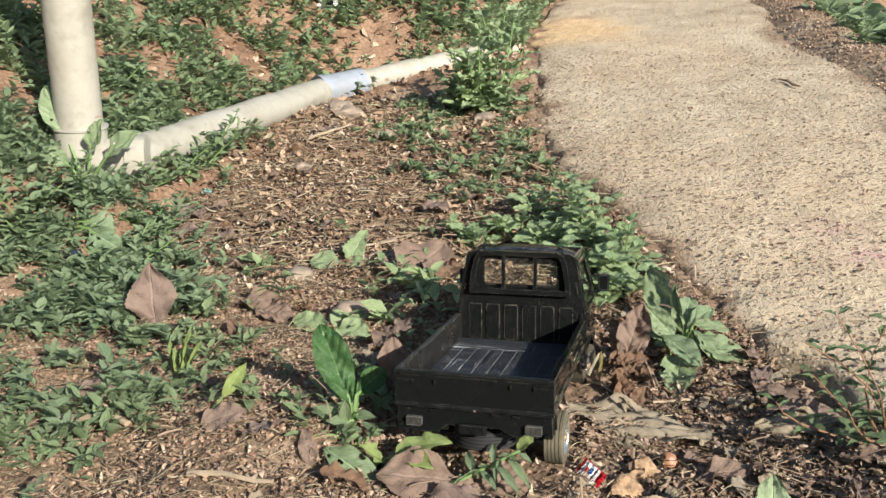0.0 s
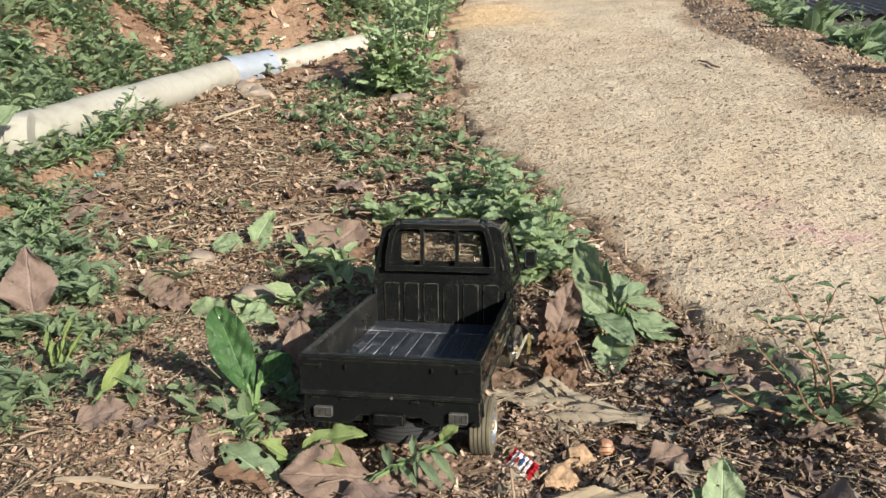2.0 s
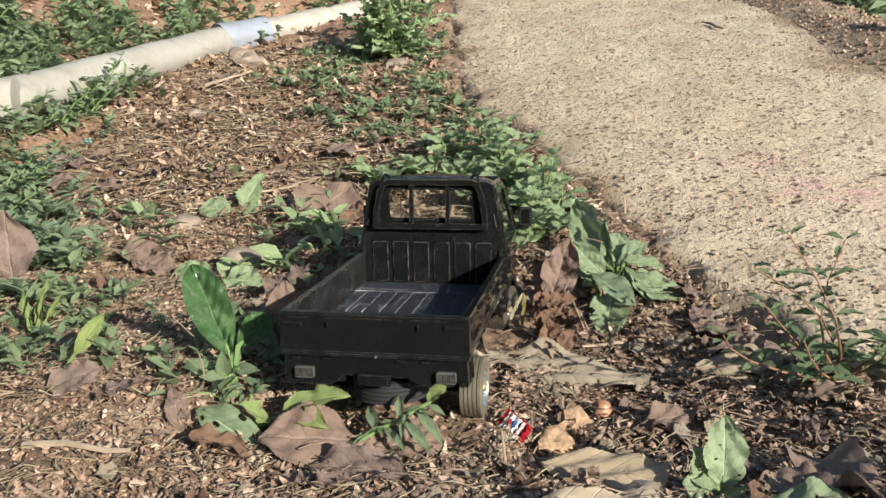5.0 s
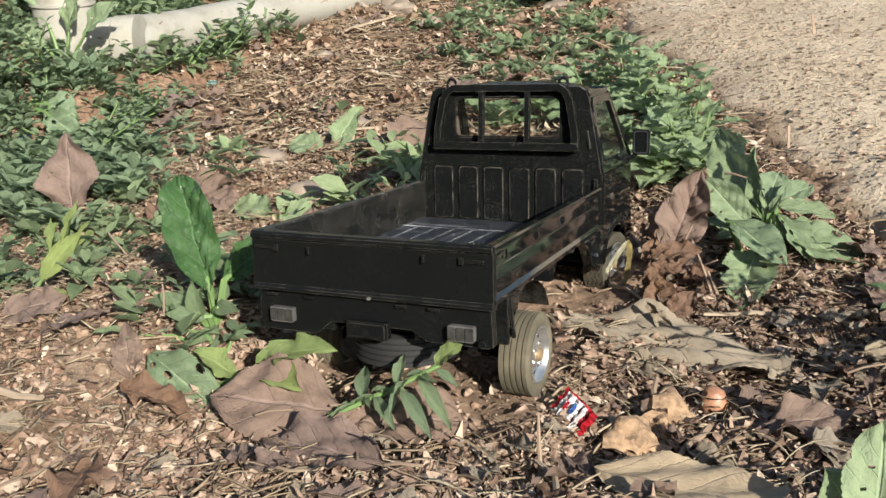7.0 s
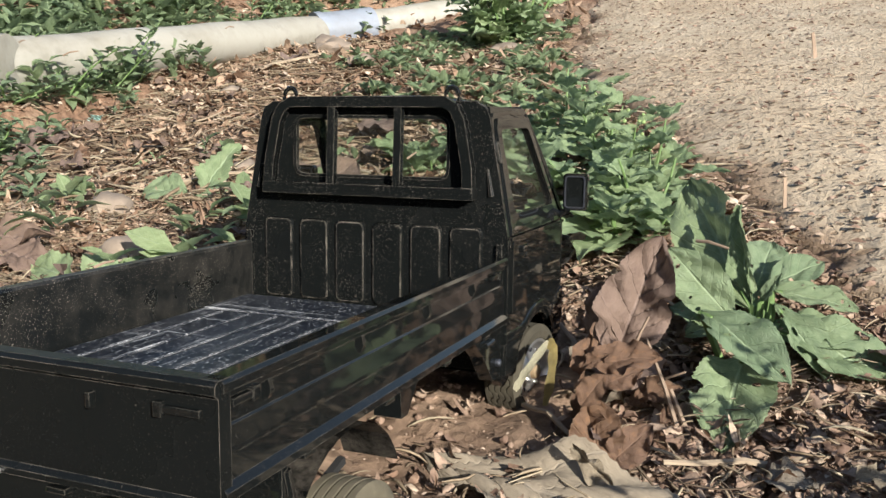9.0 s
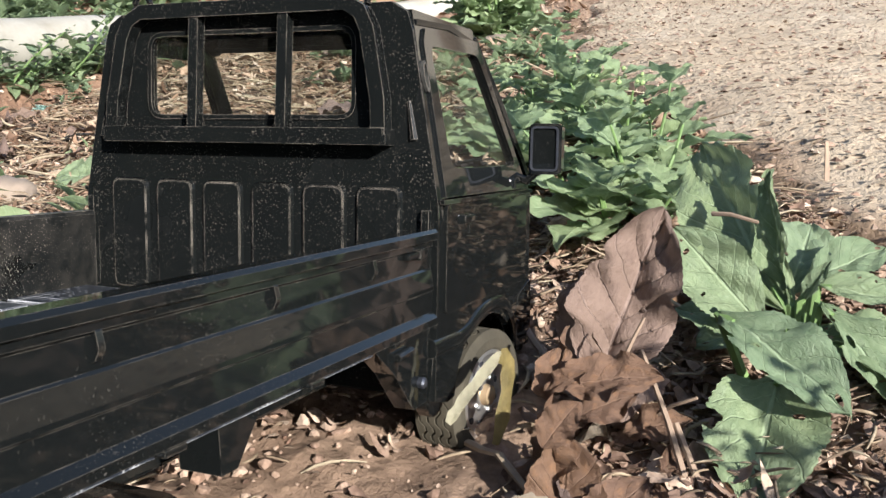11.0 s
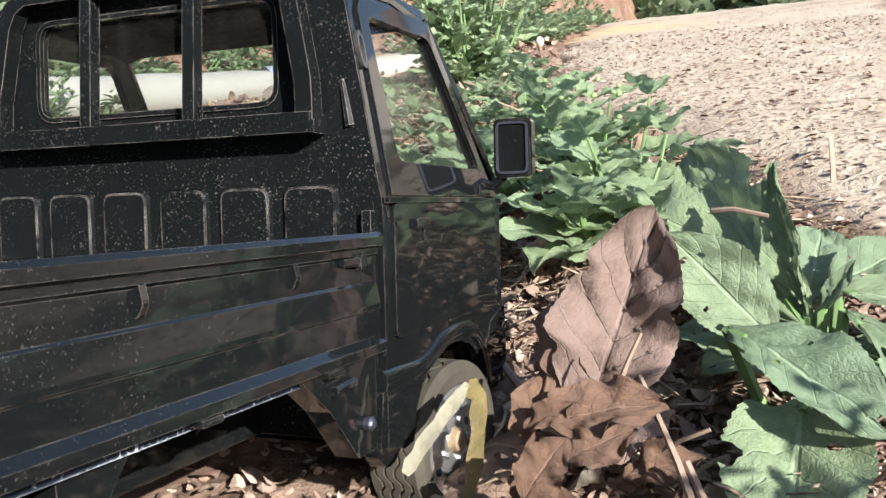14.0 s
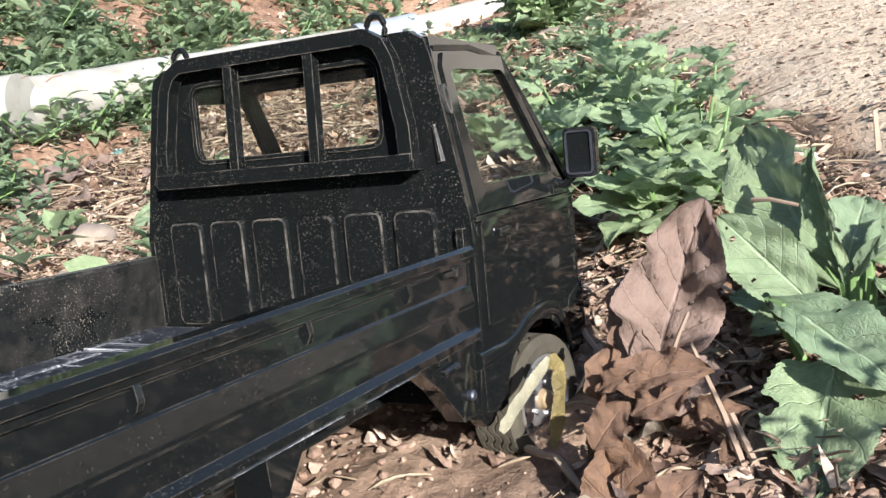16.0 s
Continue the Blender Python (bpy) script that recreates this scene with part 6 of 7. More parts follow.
def near_leaves():
    """Smaller curled dead leaves, crowded beside and behind the truck."""
    rnd = random.Random(77)
    for _ in range(300):
        x, y = rnd.uniform(-1.6, 3.2), rnd.uniform(-1.4, 3.6)
        if x > float(path_left(y)) - 0.05 or (abs(x) < 0.78 and -0.05 < y < 3.05) or (x < 0.6 and rnd.random() < 0.5):
            continue
        if abs(x - 1.72) < 0.5 and abs(y - 2.55) < 0.5 or 0.3 < x < 2.0 and abs(y - 1.5) < 0.28:
            continue
        ln = rnd.uniform(0.08, 0.24)
        a, up = rnd.uniform(0, 6.3), rnd.uniform(-0.05, 0.12)
        z = ground_at(x, y) + 0.06
        d = Vector((math.cos(a), math.sin(a), 0)) * ln / 2
        b, t = Vector((x, y, z)) - d, Vector((x, y, z + up)) + d
        fallen("dry_leaf", rnd.choice(M_SCRAP + M_SCRAP + M_RUST[:1]), b, t, ln * rnd.uniform(0.4, 0.8), (rnd.uniform(-0.6, 0.6), rnd.uniform(-0.7, 0.3), 1), "small curled dead leaf in the litter", "fallen leaves")


def sticks():
    rnd = random.Random(55)

    def stick(x, y, ln, yaw, r, mat, label, lift=0.08):
        a = radians(yaw)
        pts = []
        for k in range(6):
            s = (k / 5 - 0.5) * ln
            px, py = x + math.cos(a) * s + rnd.gauss(0, ln * 0.02), y + math.sin(a) * s + rnd.gauss(0, ln * 0.02)
            pts.append(Vector((px, py, ground_at(px, py) + r + lift * (0.3 + 0.7 * k / 5))))
        bm = tube(pts, [r * (1.1 - 0.4 * k / 5) for k in range(6)], 6, flat=0.7)
        bmesh.ops.transform(bm, matrix=Matrix.Scale(10, 4) @ Matrix.Translation(-(PLACE @ Vector((x, y, 0)))) @ PLACE, verts=bm.verts)
        solid("stick", bm, mat, (x, y, 0), label, "stick", "sticks in the litter")

    pale, dark = "pale dry stick lying in the litter", "dark dry twig lying in the litter"
    for x, y, ln, yaw, r in ((-5.7, 10.6, 1.1, 52, 0.045), (-3.63, -0.08, 0.95, -3, 0.05), (-1.75, -0.87, 0.7, 6, 0.030), (-6.73, 3.41, 0.8, 3, 0.04), (-5.75, 2.80, 1.1, -3, 0.035), (2.46, 2.62, 0.32, 60, 0.022), (-3.1, 5.0, 1.4, 25, 0.03), (-2.6, 5.4, 0.9, 30, 0.025)):
        stick(x, y, ln, yaw, r, STRAW if r > 0.028 else DEADSTEM, pale)
    for _ in range(70):
        x, y = rnd.uniform(-5, 3), rnd.uniform(-1.5, 8)
        if x > float(path_left(y)) - 0.1 or (abs(x) < 0.75 and -0.1 < y < 3.0):
            continue
        stick(x, y, rnd.uniform(0.3, 0.9), rnd.uniform(0, 360), rnd.uniform(0.010, 0.022), rnd.choice((DEADSTEM, DEADSTEM, STRAW)), dark if rnd.random() < 0.5 else pale)
    # standing dead stalk behind the truck, and one by the rosette
    for pts in ([(0.91, -0.20, -1.02), (0.88, -0.14, -0.86), (0.86, -0.08, -0.74)], [(1.36, 2.16, -0.84), (1.27, 2.24, -0.62), (1.17, 2.32, -0.42)], [(1.40, 2.18, -0.84), (1.29, 2.25, -0.62)]):
        bm = tube(pts, [0.012, 0.010, 0.006][:len(pts)], 6)
        bmesh.ops.transform(bm, matrix=Matrix.Scale(10, 4) @ Matrix.Translation(-(PLACE @ Vector(pts[0]))) @ PLACE, verts=bm.verts)
        solid("dead_stalk", bm, DEADSTEM, pts[0], "dead brown stalk standing in the litter", "stick")


def lump(seed, r, flat=0.7, rough=0.25, sub=3):
    bm = bmesh.new()
    bmesh.ops.create_icosphere(bm, subdivisions=sub, radius=r)
    for v in bm.verts:
        n = noise.noise(v.co / r * 1.3 + Vector((seed * 3.1, 0, 0))) * rough + noise.noise(v.co / r * 3.5 + Vector((0, seed, 0))) * rough * 0.5
        v.co *= 1 + n
        v.co.z *= flat
    return bm


CLODEARTH = plain("orange_clod_earth", (0.33, 0.215, 0.125), 0.95, 0, 0.5, 260, 1.0)


def scraps():
    # red and white sweet wrapper
    x, y = 0.98, 0.33
    w = thing("sweet_wrapper", (x, y, ground_at(0.98, 0.33) + 0.07), "crumpled red and white foil sweet wrapper", "wrapper", turn=Matrix.Rotation(radians(-30), 4, "Z") @ Matrix.Rotation(radians(46), 4, "X") @ Matrix.Rotation(radians(78), 4, "Z"))

    def panel(x0, y0, x1, y1, z, amp):
        bm = bmesh.new()
        g = [[bm.verts.new((x0 + (x1 - x0) * i / 8, y0 + (y1 - y0) * j / 8, z + amp * math.sin(i * 1.9 + j * 0.8) * 0.5 + amp * math.sin(j * 2.3))) for i in range(9)] for j in range(9)]
        for j in range(8):
            for i in range(8):
                bm.faces.new((g[j][i], g[j][i + 1], g[j + 1][i + 1], g[j + 1][i]))
        bmesh.ops.solidify(bm, geom=bm.faces[:], thickness=0.006)
        return bm

    part("wrapper_body", panel(-0.075, -0.02, 0.075, 0.24, 0.02, 0.016), REDPLASTIC, w)
    part("white_band", panel(-0.068, 0.035, 0.068, 0.20, 0.038, 0.012), WHITEPLASTIC, w, "white printed band")
    part("print_bar", panel(-0.01, 0.085, 0.045, 0.115, 0.054, 0.004), BLUEPLASTIC, w)
    part("print_bar", panel(-0.02, 0.135, 0.03, 0.155, 0.054, 0.004), REDPLASTIC, w)
    # nut and crumbly clods
    x, y = 1.505, 0.945
    bm = lump(3, 0.078, 0.9, 0.06)
    for v in bm.verts:
        if v.co.z > 0.05:
            v.co.z += 0.02
    nut = solid("nut", bm, NUTSHELL, (x, y, ground_at(x, y) + 0.05), "round glossy brown nut on the litter", "nut", smooth=True)
    for k, (x, y, r, mat, lab) in enumerate(((1.16, 0.40, 0.125, CLODEARTH, "pale crumbly clod beside the wrapper"), (1.29, 0.69, 0.125, CLODEARTH, "crumbly orange brown clod"), (-4.35, 10.3, 0.2, STONE, "pale stone by the weeds"),
                                            (-2.75, 12.2, 0.24, STONE, "pale flat stone beside the bush"), (-5.35, 8.5, 0.16, STONE, "small pale stone on the mulch"), (-3.2, 5.6, 0.11, STONE, "small pale stone on the mulch"),
                                            (-2.55, 5.4, 0.10, STONE, "small pale stone on the mulch"), (-2.3, 4.75, 0.10, STONE, "small pale stone on the mulch"), (-6.5, 13.2, 0.3, STONE, "mossy stone under the pipe"), (-6.0, 12.5, 0.28, STONE, "mossy stone under the pipe"),
                                            (1.75, -0.55, 0.13, STONE, "grey stone half sunk in litter"), (0.62, 3.78, 0.15, CLODEARTH, "reddish clod behind the upright leaf"), (-2.2, 2.9, 0.2, STONE, "crumbly clod on the soil"), (-3.4, 4.0, 0.2, STONE, "crumbly clod on the soil"))):
        solid("stone" if "stone" in lab else "clod", lump(k + 5, r, 0.6 if k > 1 else 0.8, 0.45 if k > 1 else 0.75), mat, (x, y, ground_at(x, y) + r * 0.25), lab, "stone" if "stone" in lab else "clod", smooth=True)
    # torn packet on the bank
    x, y = -8.6, 17.6
    z = ground_at(x, y)
    p = thing("torn_packet", (x, y, z), "torn yellow, white and dark packet on the bank", "packet", turn=Matrix.Rotation(radians(70), 4, "X"))
    part("packet_body", panel(-0.3, 0.0, 0.3, 0.9, 0.0, 0.05), WHITEPLASTIC, p)
    part("packet_top", panel(-0.3, 0.7, 0.3, 1.0, 0.05, 0.04), YELLOWPLASTIC, p, "yellow packet top")
    part("print_bar", panel(-0.05, 0.05, 0.2, 0.6, 0.08, 0.03), BLACKBAR, p)
    # blue scrap under the pipe, dark scrap among the weeds
    x, y = -6.77, 7.40
    p = solid("plastic_scrap", panel(-0.09, 0, 0.09, 0.12, 0, 0.03), plain("pale_turquoise_plastic", (0.40, 0.58, 0.52), 0.5), (x, y, ground_at(x, y) + 0.06), "pale turquoise plastic scrap below the pipe", "scrap", turn=Matrix.Rotation(radians(40), 4, "X"))
    x, y = -6.99, 3.97
    p = thing("dark_packet", (x, y, ground_at(x, y) + 0.05), "dark folded packet with a red spot in the weeds", "packet", turn=Matrix.Rotation(radians(60), 4, "X") @ Matrix.Rotation(radians(20), 4, "Z"))
    part("packet_body", panel(-0.2, -0.1, 0.2, 0.22, 0, 0.03), plain("dark_blue_plastic", (0.03, 0.045, 0.08), 0.4), p)
    part("red_spot", panel(0.0, 0.0, 0.06, 0.10, 0.045, 0.01), REDPLASTIC, p)
    # bits of red foil
    for x, y, r in ((0.63, 5.16, 0.045), (2.42, 1.55, 0.04)):
        solid("foil_scrap", lump(int(x * 10) + 40, r, 0.6, 0.6, 2), REDPLASTIC, (x, y, ground_at(x, y) + 0.05), "small crumpled scrap of red foil", "scrap")
    # leaf stem lying on the path
    pts = [(3.32, 14.1, 0), (3.5, 13.9, 0), (3.55, 13.6, 0), (3.7, 13.35, 0)]
    pts = [Vector((x, y, float(slope(y)) + 0.27)) for x, y, _ in pts]
    bm = tube(pts, [0.015, 0.03, 0.03, 0.02], 6)
    bmesh.ops.transform(bm, matrix=Matrix.Scale(10, 4) @ Matrix.Translation(-(PLACE @ pts[0])) @ PLACE, verts=bm.verts)
    solid("curled_twig", bm, DEADSTEM, pts[0], "curled dark twig lying on the concrete", "stick")


def grass_tuft():
    rnd = random.Random(8)
    x, y = -3.53, 1.27
    z = ground_at(x, y)
    p = thing("grass_tuft", (x, y, z), "pale yellowish grass tuft in the weeds", "grass")
    for k in range(9):
        a = rnd.uniform(0, 6.3)
        r = rnd.uniform(0.05, 0.3)
        leaf_on(p, M_YELLOW[k % 2], (x + 0.03 * math.cos(a), y + 0.03 * math.sin(a), z), (x + r * math.cos(a), y + r * math.sin(a), z + rnd.uniform(0.28, 0.55)), 0.05, (0.3, -1, 0.3), "blade")


fallen_leaves()
near_leaves()
grass_tuft()
sticks()
scraps()


# ---- loose litter and small herbs that nobody could count ----
def to_world(v):
    m = np.array(PLACE)
    return v @ m[:3, :3].T + m[:3, 3]


def stuff(name, verts, faces, material, label, category, uvs=None, flat=True):
    me = bpy.data.meshes.new(name)
    me.from_pydata(to_world(verts).tolist(), [], faces.tolist())
    if uvs is not None:
        lay = me.uv_layers.new(name="UVMap")
        lay.data.foreach_set("uv", uvs[faces.reshape(-1)].reshape(-1).astype(np.float32))
    me.materials.append(material)
    me.polygons.foreach_set("use_smooth", [not flat] * len(me.polygons))
    return tagged(new(name, me), label, category, kind="stuff")


def turned(local, yaw, tilt_x, tilt_y):
    """Turns small pieces (n, k, 3) by their own yaw and tilts."""
    def r(a, i, j, v):
        c, s = np.cos(a)[:, None], np.sin(a)[:, None]
        out = v.copy()
        out[..., i] = c * v[..., i] - s * v[..., j]
        out[..., j] = s * v[..., i] + c * v[..., j]
        return out
    v = r(tilt_x, 1, 2, local)
    v = r(tilt_y, 0, 2, v)
    return r(yaw, 0, 1, v)


def crumbs(name, n, region, size, aspect, label, material, seed, curl=0.35, tilt=0.5, weight=None):
    """Irregular curled flakes strewn over a part of the ground."""
    g = np.random.default_rng(seed)
    x, y = g.uniform(region[0], region[1], n * 3), g.uniform(region[2], region[3], n * 3)
    w = np.ones(n * 3) if weight is None else weight(x, y)
    ok = (g.random(n * 3) < w) & (x < path_left(y) + 0.05)
    x, y = x[ok][:n], y[ok][:n]
    n = len(x)
    sz = size[0] * (size[1] / size[0]) ** (g.random(n) ** 1.6)
    asp = g.uniform(*aspect, n)
    k = 9
    a = np.linspace(0, 2 * np.pi, k, endpoint=False)[None] + g.uniform(-0.2, 0.2, (n, k))
    rad = 0.9 + 0.16 * np.sin(2 * a + g.uniform(0, 6, (n, 1))) + 0.12 * np.sin(3 * a + g.uniform(0, 6, (n, 1))) + g.uniform(-0.14, 0.14, (n, k))
    rings = []
    bx, by = g.uniform(-1, 1, (n, 1)) * curl / sz[:, None], g.uniform(-1, 1, (n, 1)) * curl / sz[:, None]
    for part_of in (1.0, 0.5):
        px, py = np.cos(a) * rad * part_of * sz[:, None] / 2 * np.sqrt(asp)[:, None], np.sin(a) * rad * part_of * sz[:, None] / 2 / np.sqrt(asp)[:, None]
        py = py + bx * 0.5 * px ** 2
        pz = bx * px ** 2 * 1.6 + by * py ** 2 * 2.0 + g.uniform(-0.06, 0.06, (n, k)) * sz[:, None]
        rings.append(np.stack([px, py, pz], -1))
    local = np.concatenate([*rings, np.zeros((n, 1, 3))], 1)
    v = turned(local, g.uniform(0, 6.3, n), g.normal(0, tilt, n), g.normal(0, tilt, n))
    v += np.stack([x, y, height(x, y) + 0.02 + sz * 0.12 + g.uniform(0, 0.025, n)], -1)[:, None]
    i, j = np.arange(k), (np.arange(k) + 1) % k
    tri = np.concatenate([np.stack([i, j, i + k], -1), np.stack([j, j + k, i + k], -1), np.stack([i + k, j + k, np.full(k, 2 * k)], -1)])
    tri = tri[None] + (np.arange(n) * (2 * k + 1))[:, None, None]
    return stuff(name, v.reshape(-1, 3), tri.reshape(-1, 3), material, label, "leaf litter", flat=False)


def truck_clear(x, y):
    wheel = (np.abs(np.abs(x) - 0.66) < 0.2) & (y > 1.75) & (y < 2.55)
    return np.where(wheel, 0.04, np.where((np.abs(x) < 0.72) & (y > 0.1) & (y < 3.0), 0.15, 1.0))


def mulch(x, y):
    left_weeds = smooth(0.0, 1.0, x - np.interp(y, [-4, 2.2, 6, 9, 14], [-3.4, -3.8, -6.2, -7.4, -8]))
    return truck_clear(x, y) * (0.30 + 0.70 * left_weeds)


def right_side(x, y):
    return truck_clear(x, y) * (0.12 + 0.88 * smooth(-1.4, -0.2, x - 0.25 * (y - 1)))


def chip_side(x, y):
    return mulch(x, y) * (1 - 0.75 * smooth(-1.2, 0.2, x - 0.25 * (y - 1)))


def fibres(name, n, region, size, thick, label, material, seed, weight=None):
    """Fine bent straws, rootlets and bark threads."""
    g = np.random.default_rng(seed)
    x, y = g.uniform(region[0], region[1], n * 3), g.uniform(region[2], region[3], n * 3)
    w = np.ones(n * 3) if weight is None else weight(x, y)
    ok = (g.random(n * 3) < w) & (x < path_left(y) + 0.1)
    x, y = x[ok][:n], y[ok][:n]
    n = len(x)
    ln = size[0] * (size[1] / size[0]) ** (g.random(n) ** 1.5)
    r = thick * g.uniform(0.5, 1.6, n)
    t = np.linspace(-0.5, 0.5, 5)
    bow, arch = g.normal(0, 0.35, (n, 1)), g.uniform(-0.1, 0.5, (n, 1))
    cx = t[None] * ln[:, None]
    cy = bow * ln[:, None] * (t ** 2)[None] + 0.25 * bow * ln[:, None] * (t ** 3 * 4)[None]
    cz = -arch * ln[:, None] * (t ** 2)[None]
    taper = np.array([0.5, 1, 1, 1, 0.4])
    ang = np.array([0, 2.1, 4.2])
    local = np.zeros((n, 5, 3, 3))
    local[..., 0] = cx[:, :, None]
    local[..., 1] = cy[:, :, None] + r[:, None, None] * taper[None, :, None] * np.cos(ang)[None, None] * 1.5
    local[..., 2] = cz[:, :, None] + r[:, None, None] * taper[None, :, None] * np.sin(ang)[None, None]
    v = turned(local.reshape(n, 15, 3), g.uniform(0, 6.3, n), g.normal(0, 0.3, n), g.normal(0, 0.22, n))
    v += np.stack([x, y, height(x, y) + 0.03 + g.uniform(0.0, 0.07, n)], -1)[:, None]
    f = []
    for i in range(4):
        for j in range(3):
            a, b = i * 3 + j, i * 3 + (j + 1) % 3
            f += [(a, b, b + 3), (a, b + 3, a + 3)]
    f = np.array(f)[None] + (np.arange(n) * 15)[:, None, None]
    return stuff(name, v.reshape(-1, 3), f.reshape(-1, 3), material, label, "dry fibres", flat=False)


def grains(name, n, region, size, label, material, seed, weight=None):
    """Angular soil crumbs and grit grains."""
    g = np.random.default_rng(seed)
    x, y = g.uniform(region[0], region[1], n * 3), g.uniform(region[2], region[3], n * 3)
    w = np.ones(n * 3) if weight is None else weight(x, y)
    ok = (g.random(n * 3) < w) & ((x < path_left(y) + 0.1) | (x > path_right(y) - 0.9))
    x, y = x[ok][:n], y[ok][:n]
    n = len(x)
    sz = size[0] * (size[1] / size[0]) ** (g.random(n) ** 2.0)
    bm = bmesh.new()
    bmesh.ops.create_icosphere(bm, subdivisions=1, radius=1)
    base = np.array([v.co for v in bm.verts])
    tri = np.array([[v.index for v in fc.verts] for fc in bm.faces])
    bm.free()
    local = base[None] * g.uniform(0.65, 1.25, (n, len(base), 1)) * sz[:, None, None] / 2
    local[..., 2] *= 0.75
    v = turned(local, g.uniform(0, 6.3, n), g.normal(0, 0.5, n), g.normal(0, 0.5, n))
    z = np.where(x > path_right(y) - 1.0, kerb_top(x, y), height(x, y))
    v += np.stack([x, y, z + sz * 0.2], -1)[:, None]
    f = tri[None] + (np.arange(n) * len(base))[:, None, None]
    return stuff(name, v.reshape(-1, 3), f.reshape(-1, 3), material, label, "soil")


def bare_left(x, y):
    return truck_clear(x, y) * (1 - 0.8 * smooth(-0.9, 0.3, x - 0.2 * y))


crumbs("leaf_crumbs", 17000, (-2.0, 3.6, -2.2, 4.2), (0.018, 0.105), (1.0, 2.4), "crumbled dark dry leaves over the soil", MOULD, 1, 0.8, 0.3, right_side)
crumbs("bark_strips", 2000, (-3.5, 3.6, -2.2, 5.0), (0.02, 0.075), (4.0, 9.0), "thin dry strips of bark and leaf", MOULD, 2, 0.35, 0.3, truck_clear)
crumbs("near_chips", 9500, (-7.5, 1.0, -2.4, 4.6), (0.012, 0.062), (1.0, 4.0), "dry leaf crumbs over the tan soil", CHIPS, 5, 0.8, 0.45, chip_side)
crumbs("far_chips", 20000, (-9.5, 1.5, 3.5, 14), (0.025, 0.14), (1.0, 4.5), "wood chips and dry leaf crumbs on the mulch", CHIPS, 3, 0.5, 0.4, mulch)
crumbs("bank_crumbs", 9000, (-20, 0, 9, 30), (0.06, 0.30), (1.0, 4.0), "dry leaf crumbs on the bank", CHIPS, 4, 0.4, 0.5)
grains("soil_crumbs", 34000, (-7.5, 0.8, -2.4, 4.5), (0.010, 0.075), "loose crumbs of tan soil", CLODS, 21, bare_left)
grains("dark_soil_crumbs", 22000, (-1.0, 3.4, -2.2, 4.0), (0.012, 0.075), "loose crumbs of brown soil", MOULD, 22, truck_clear)
fibres("dry_fibres", 13500, (-7.0, 3.4, -2.2, 4.4), (0.04, 0.36), 0.0042, "fine dry straws and rootlets in the litter", FIBRE, 23, truck_clear)
fibres("far_fibres", 4500, (-9.0, 1.5, 4.0, 14), (0.12, 0.7), 0.009, "fine dry straws on the mulch", FIBRE, 24)


def grit():
    """Loose grains and leaf bits on the concrete."""
    g = np.random.default_rng(8)
    n = 11000
    y = g.uniform(-1, 18, n)
    t = g.random(n) ** 1.3
    x = path_left(y) + t * (path_right(y) - path_left(y))
    sz = 0.011 * (5.5 ** (g.random(n) ** 2.2))
    k = 5
    a = np.linspace(0, 2 * np.pi, k, endpoint=False)[None] + g.uniform(-0.3, 0.3, (n, k))
    px, py = np.cos(a) * sz[:, None] * 0.8, np.sin(a) * sz[:, None] * g.uniform(0.3, 0.8, (n, 1))
    local = np.concatenate([np.stack([px, py, np.zeros_like(px)], -1), np.zeros((n, 1, 3))], 1)
    local[:, -1, 2] = sz * 0.4
    v = turned(local, g.uniform(0, 6.3, n), g.normal(0, 0.15, n), g.normal(0, 0.15, n))
    z = slope(y) + 0.20 + bumps(x, y, 3.5) * 0.12 + 0.015 - 0.10 * (1 - smooth(0.0, 0.16, t))
    v += np.stack([x, y, z], -1)[:, None]
    idx = np.arange(k)
    tri = np.stack([idx, (idx + 1) % k, np.full(k, k)], -1)[None] + (np.arange(n) * (k + 1))[:, None, None]
    stuff("path_grit", v.reshape(-1, 3), tri.reshape(-1, 3), MOULD, "loose grit and leaf bits on the concrete", "grit")


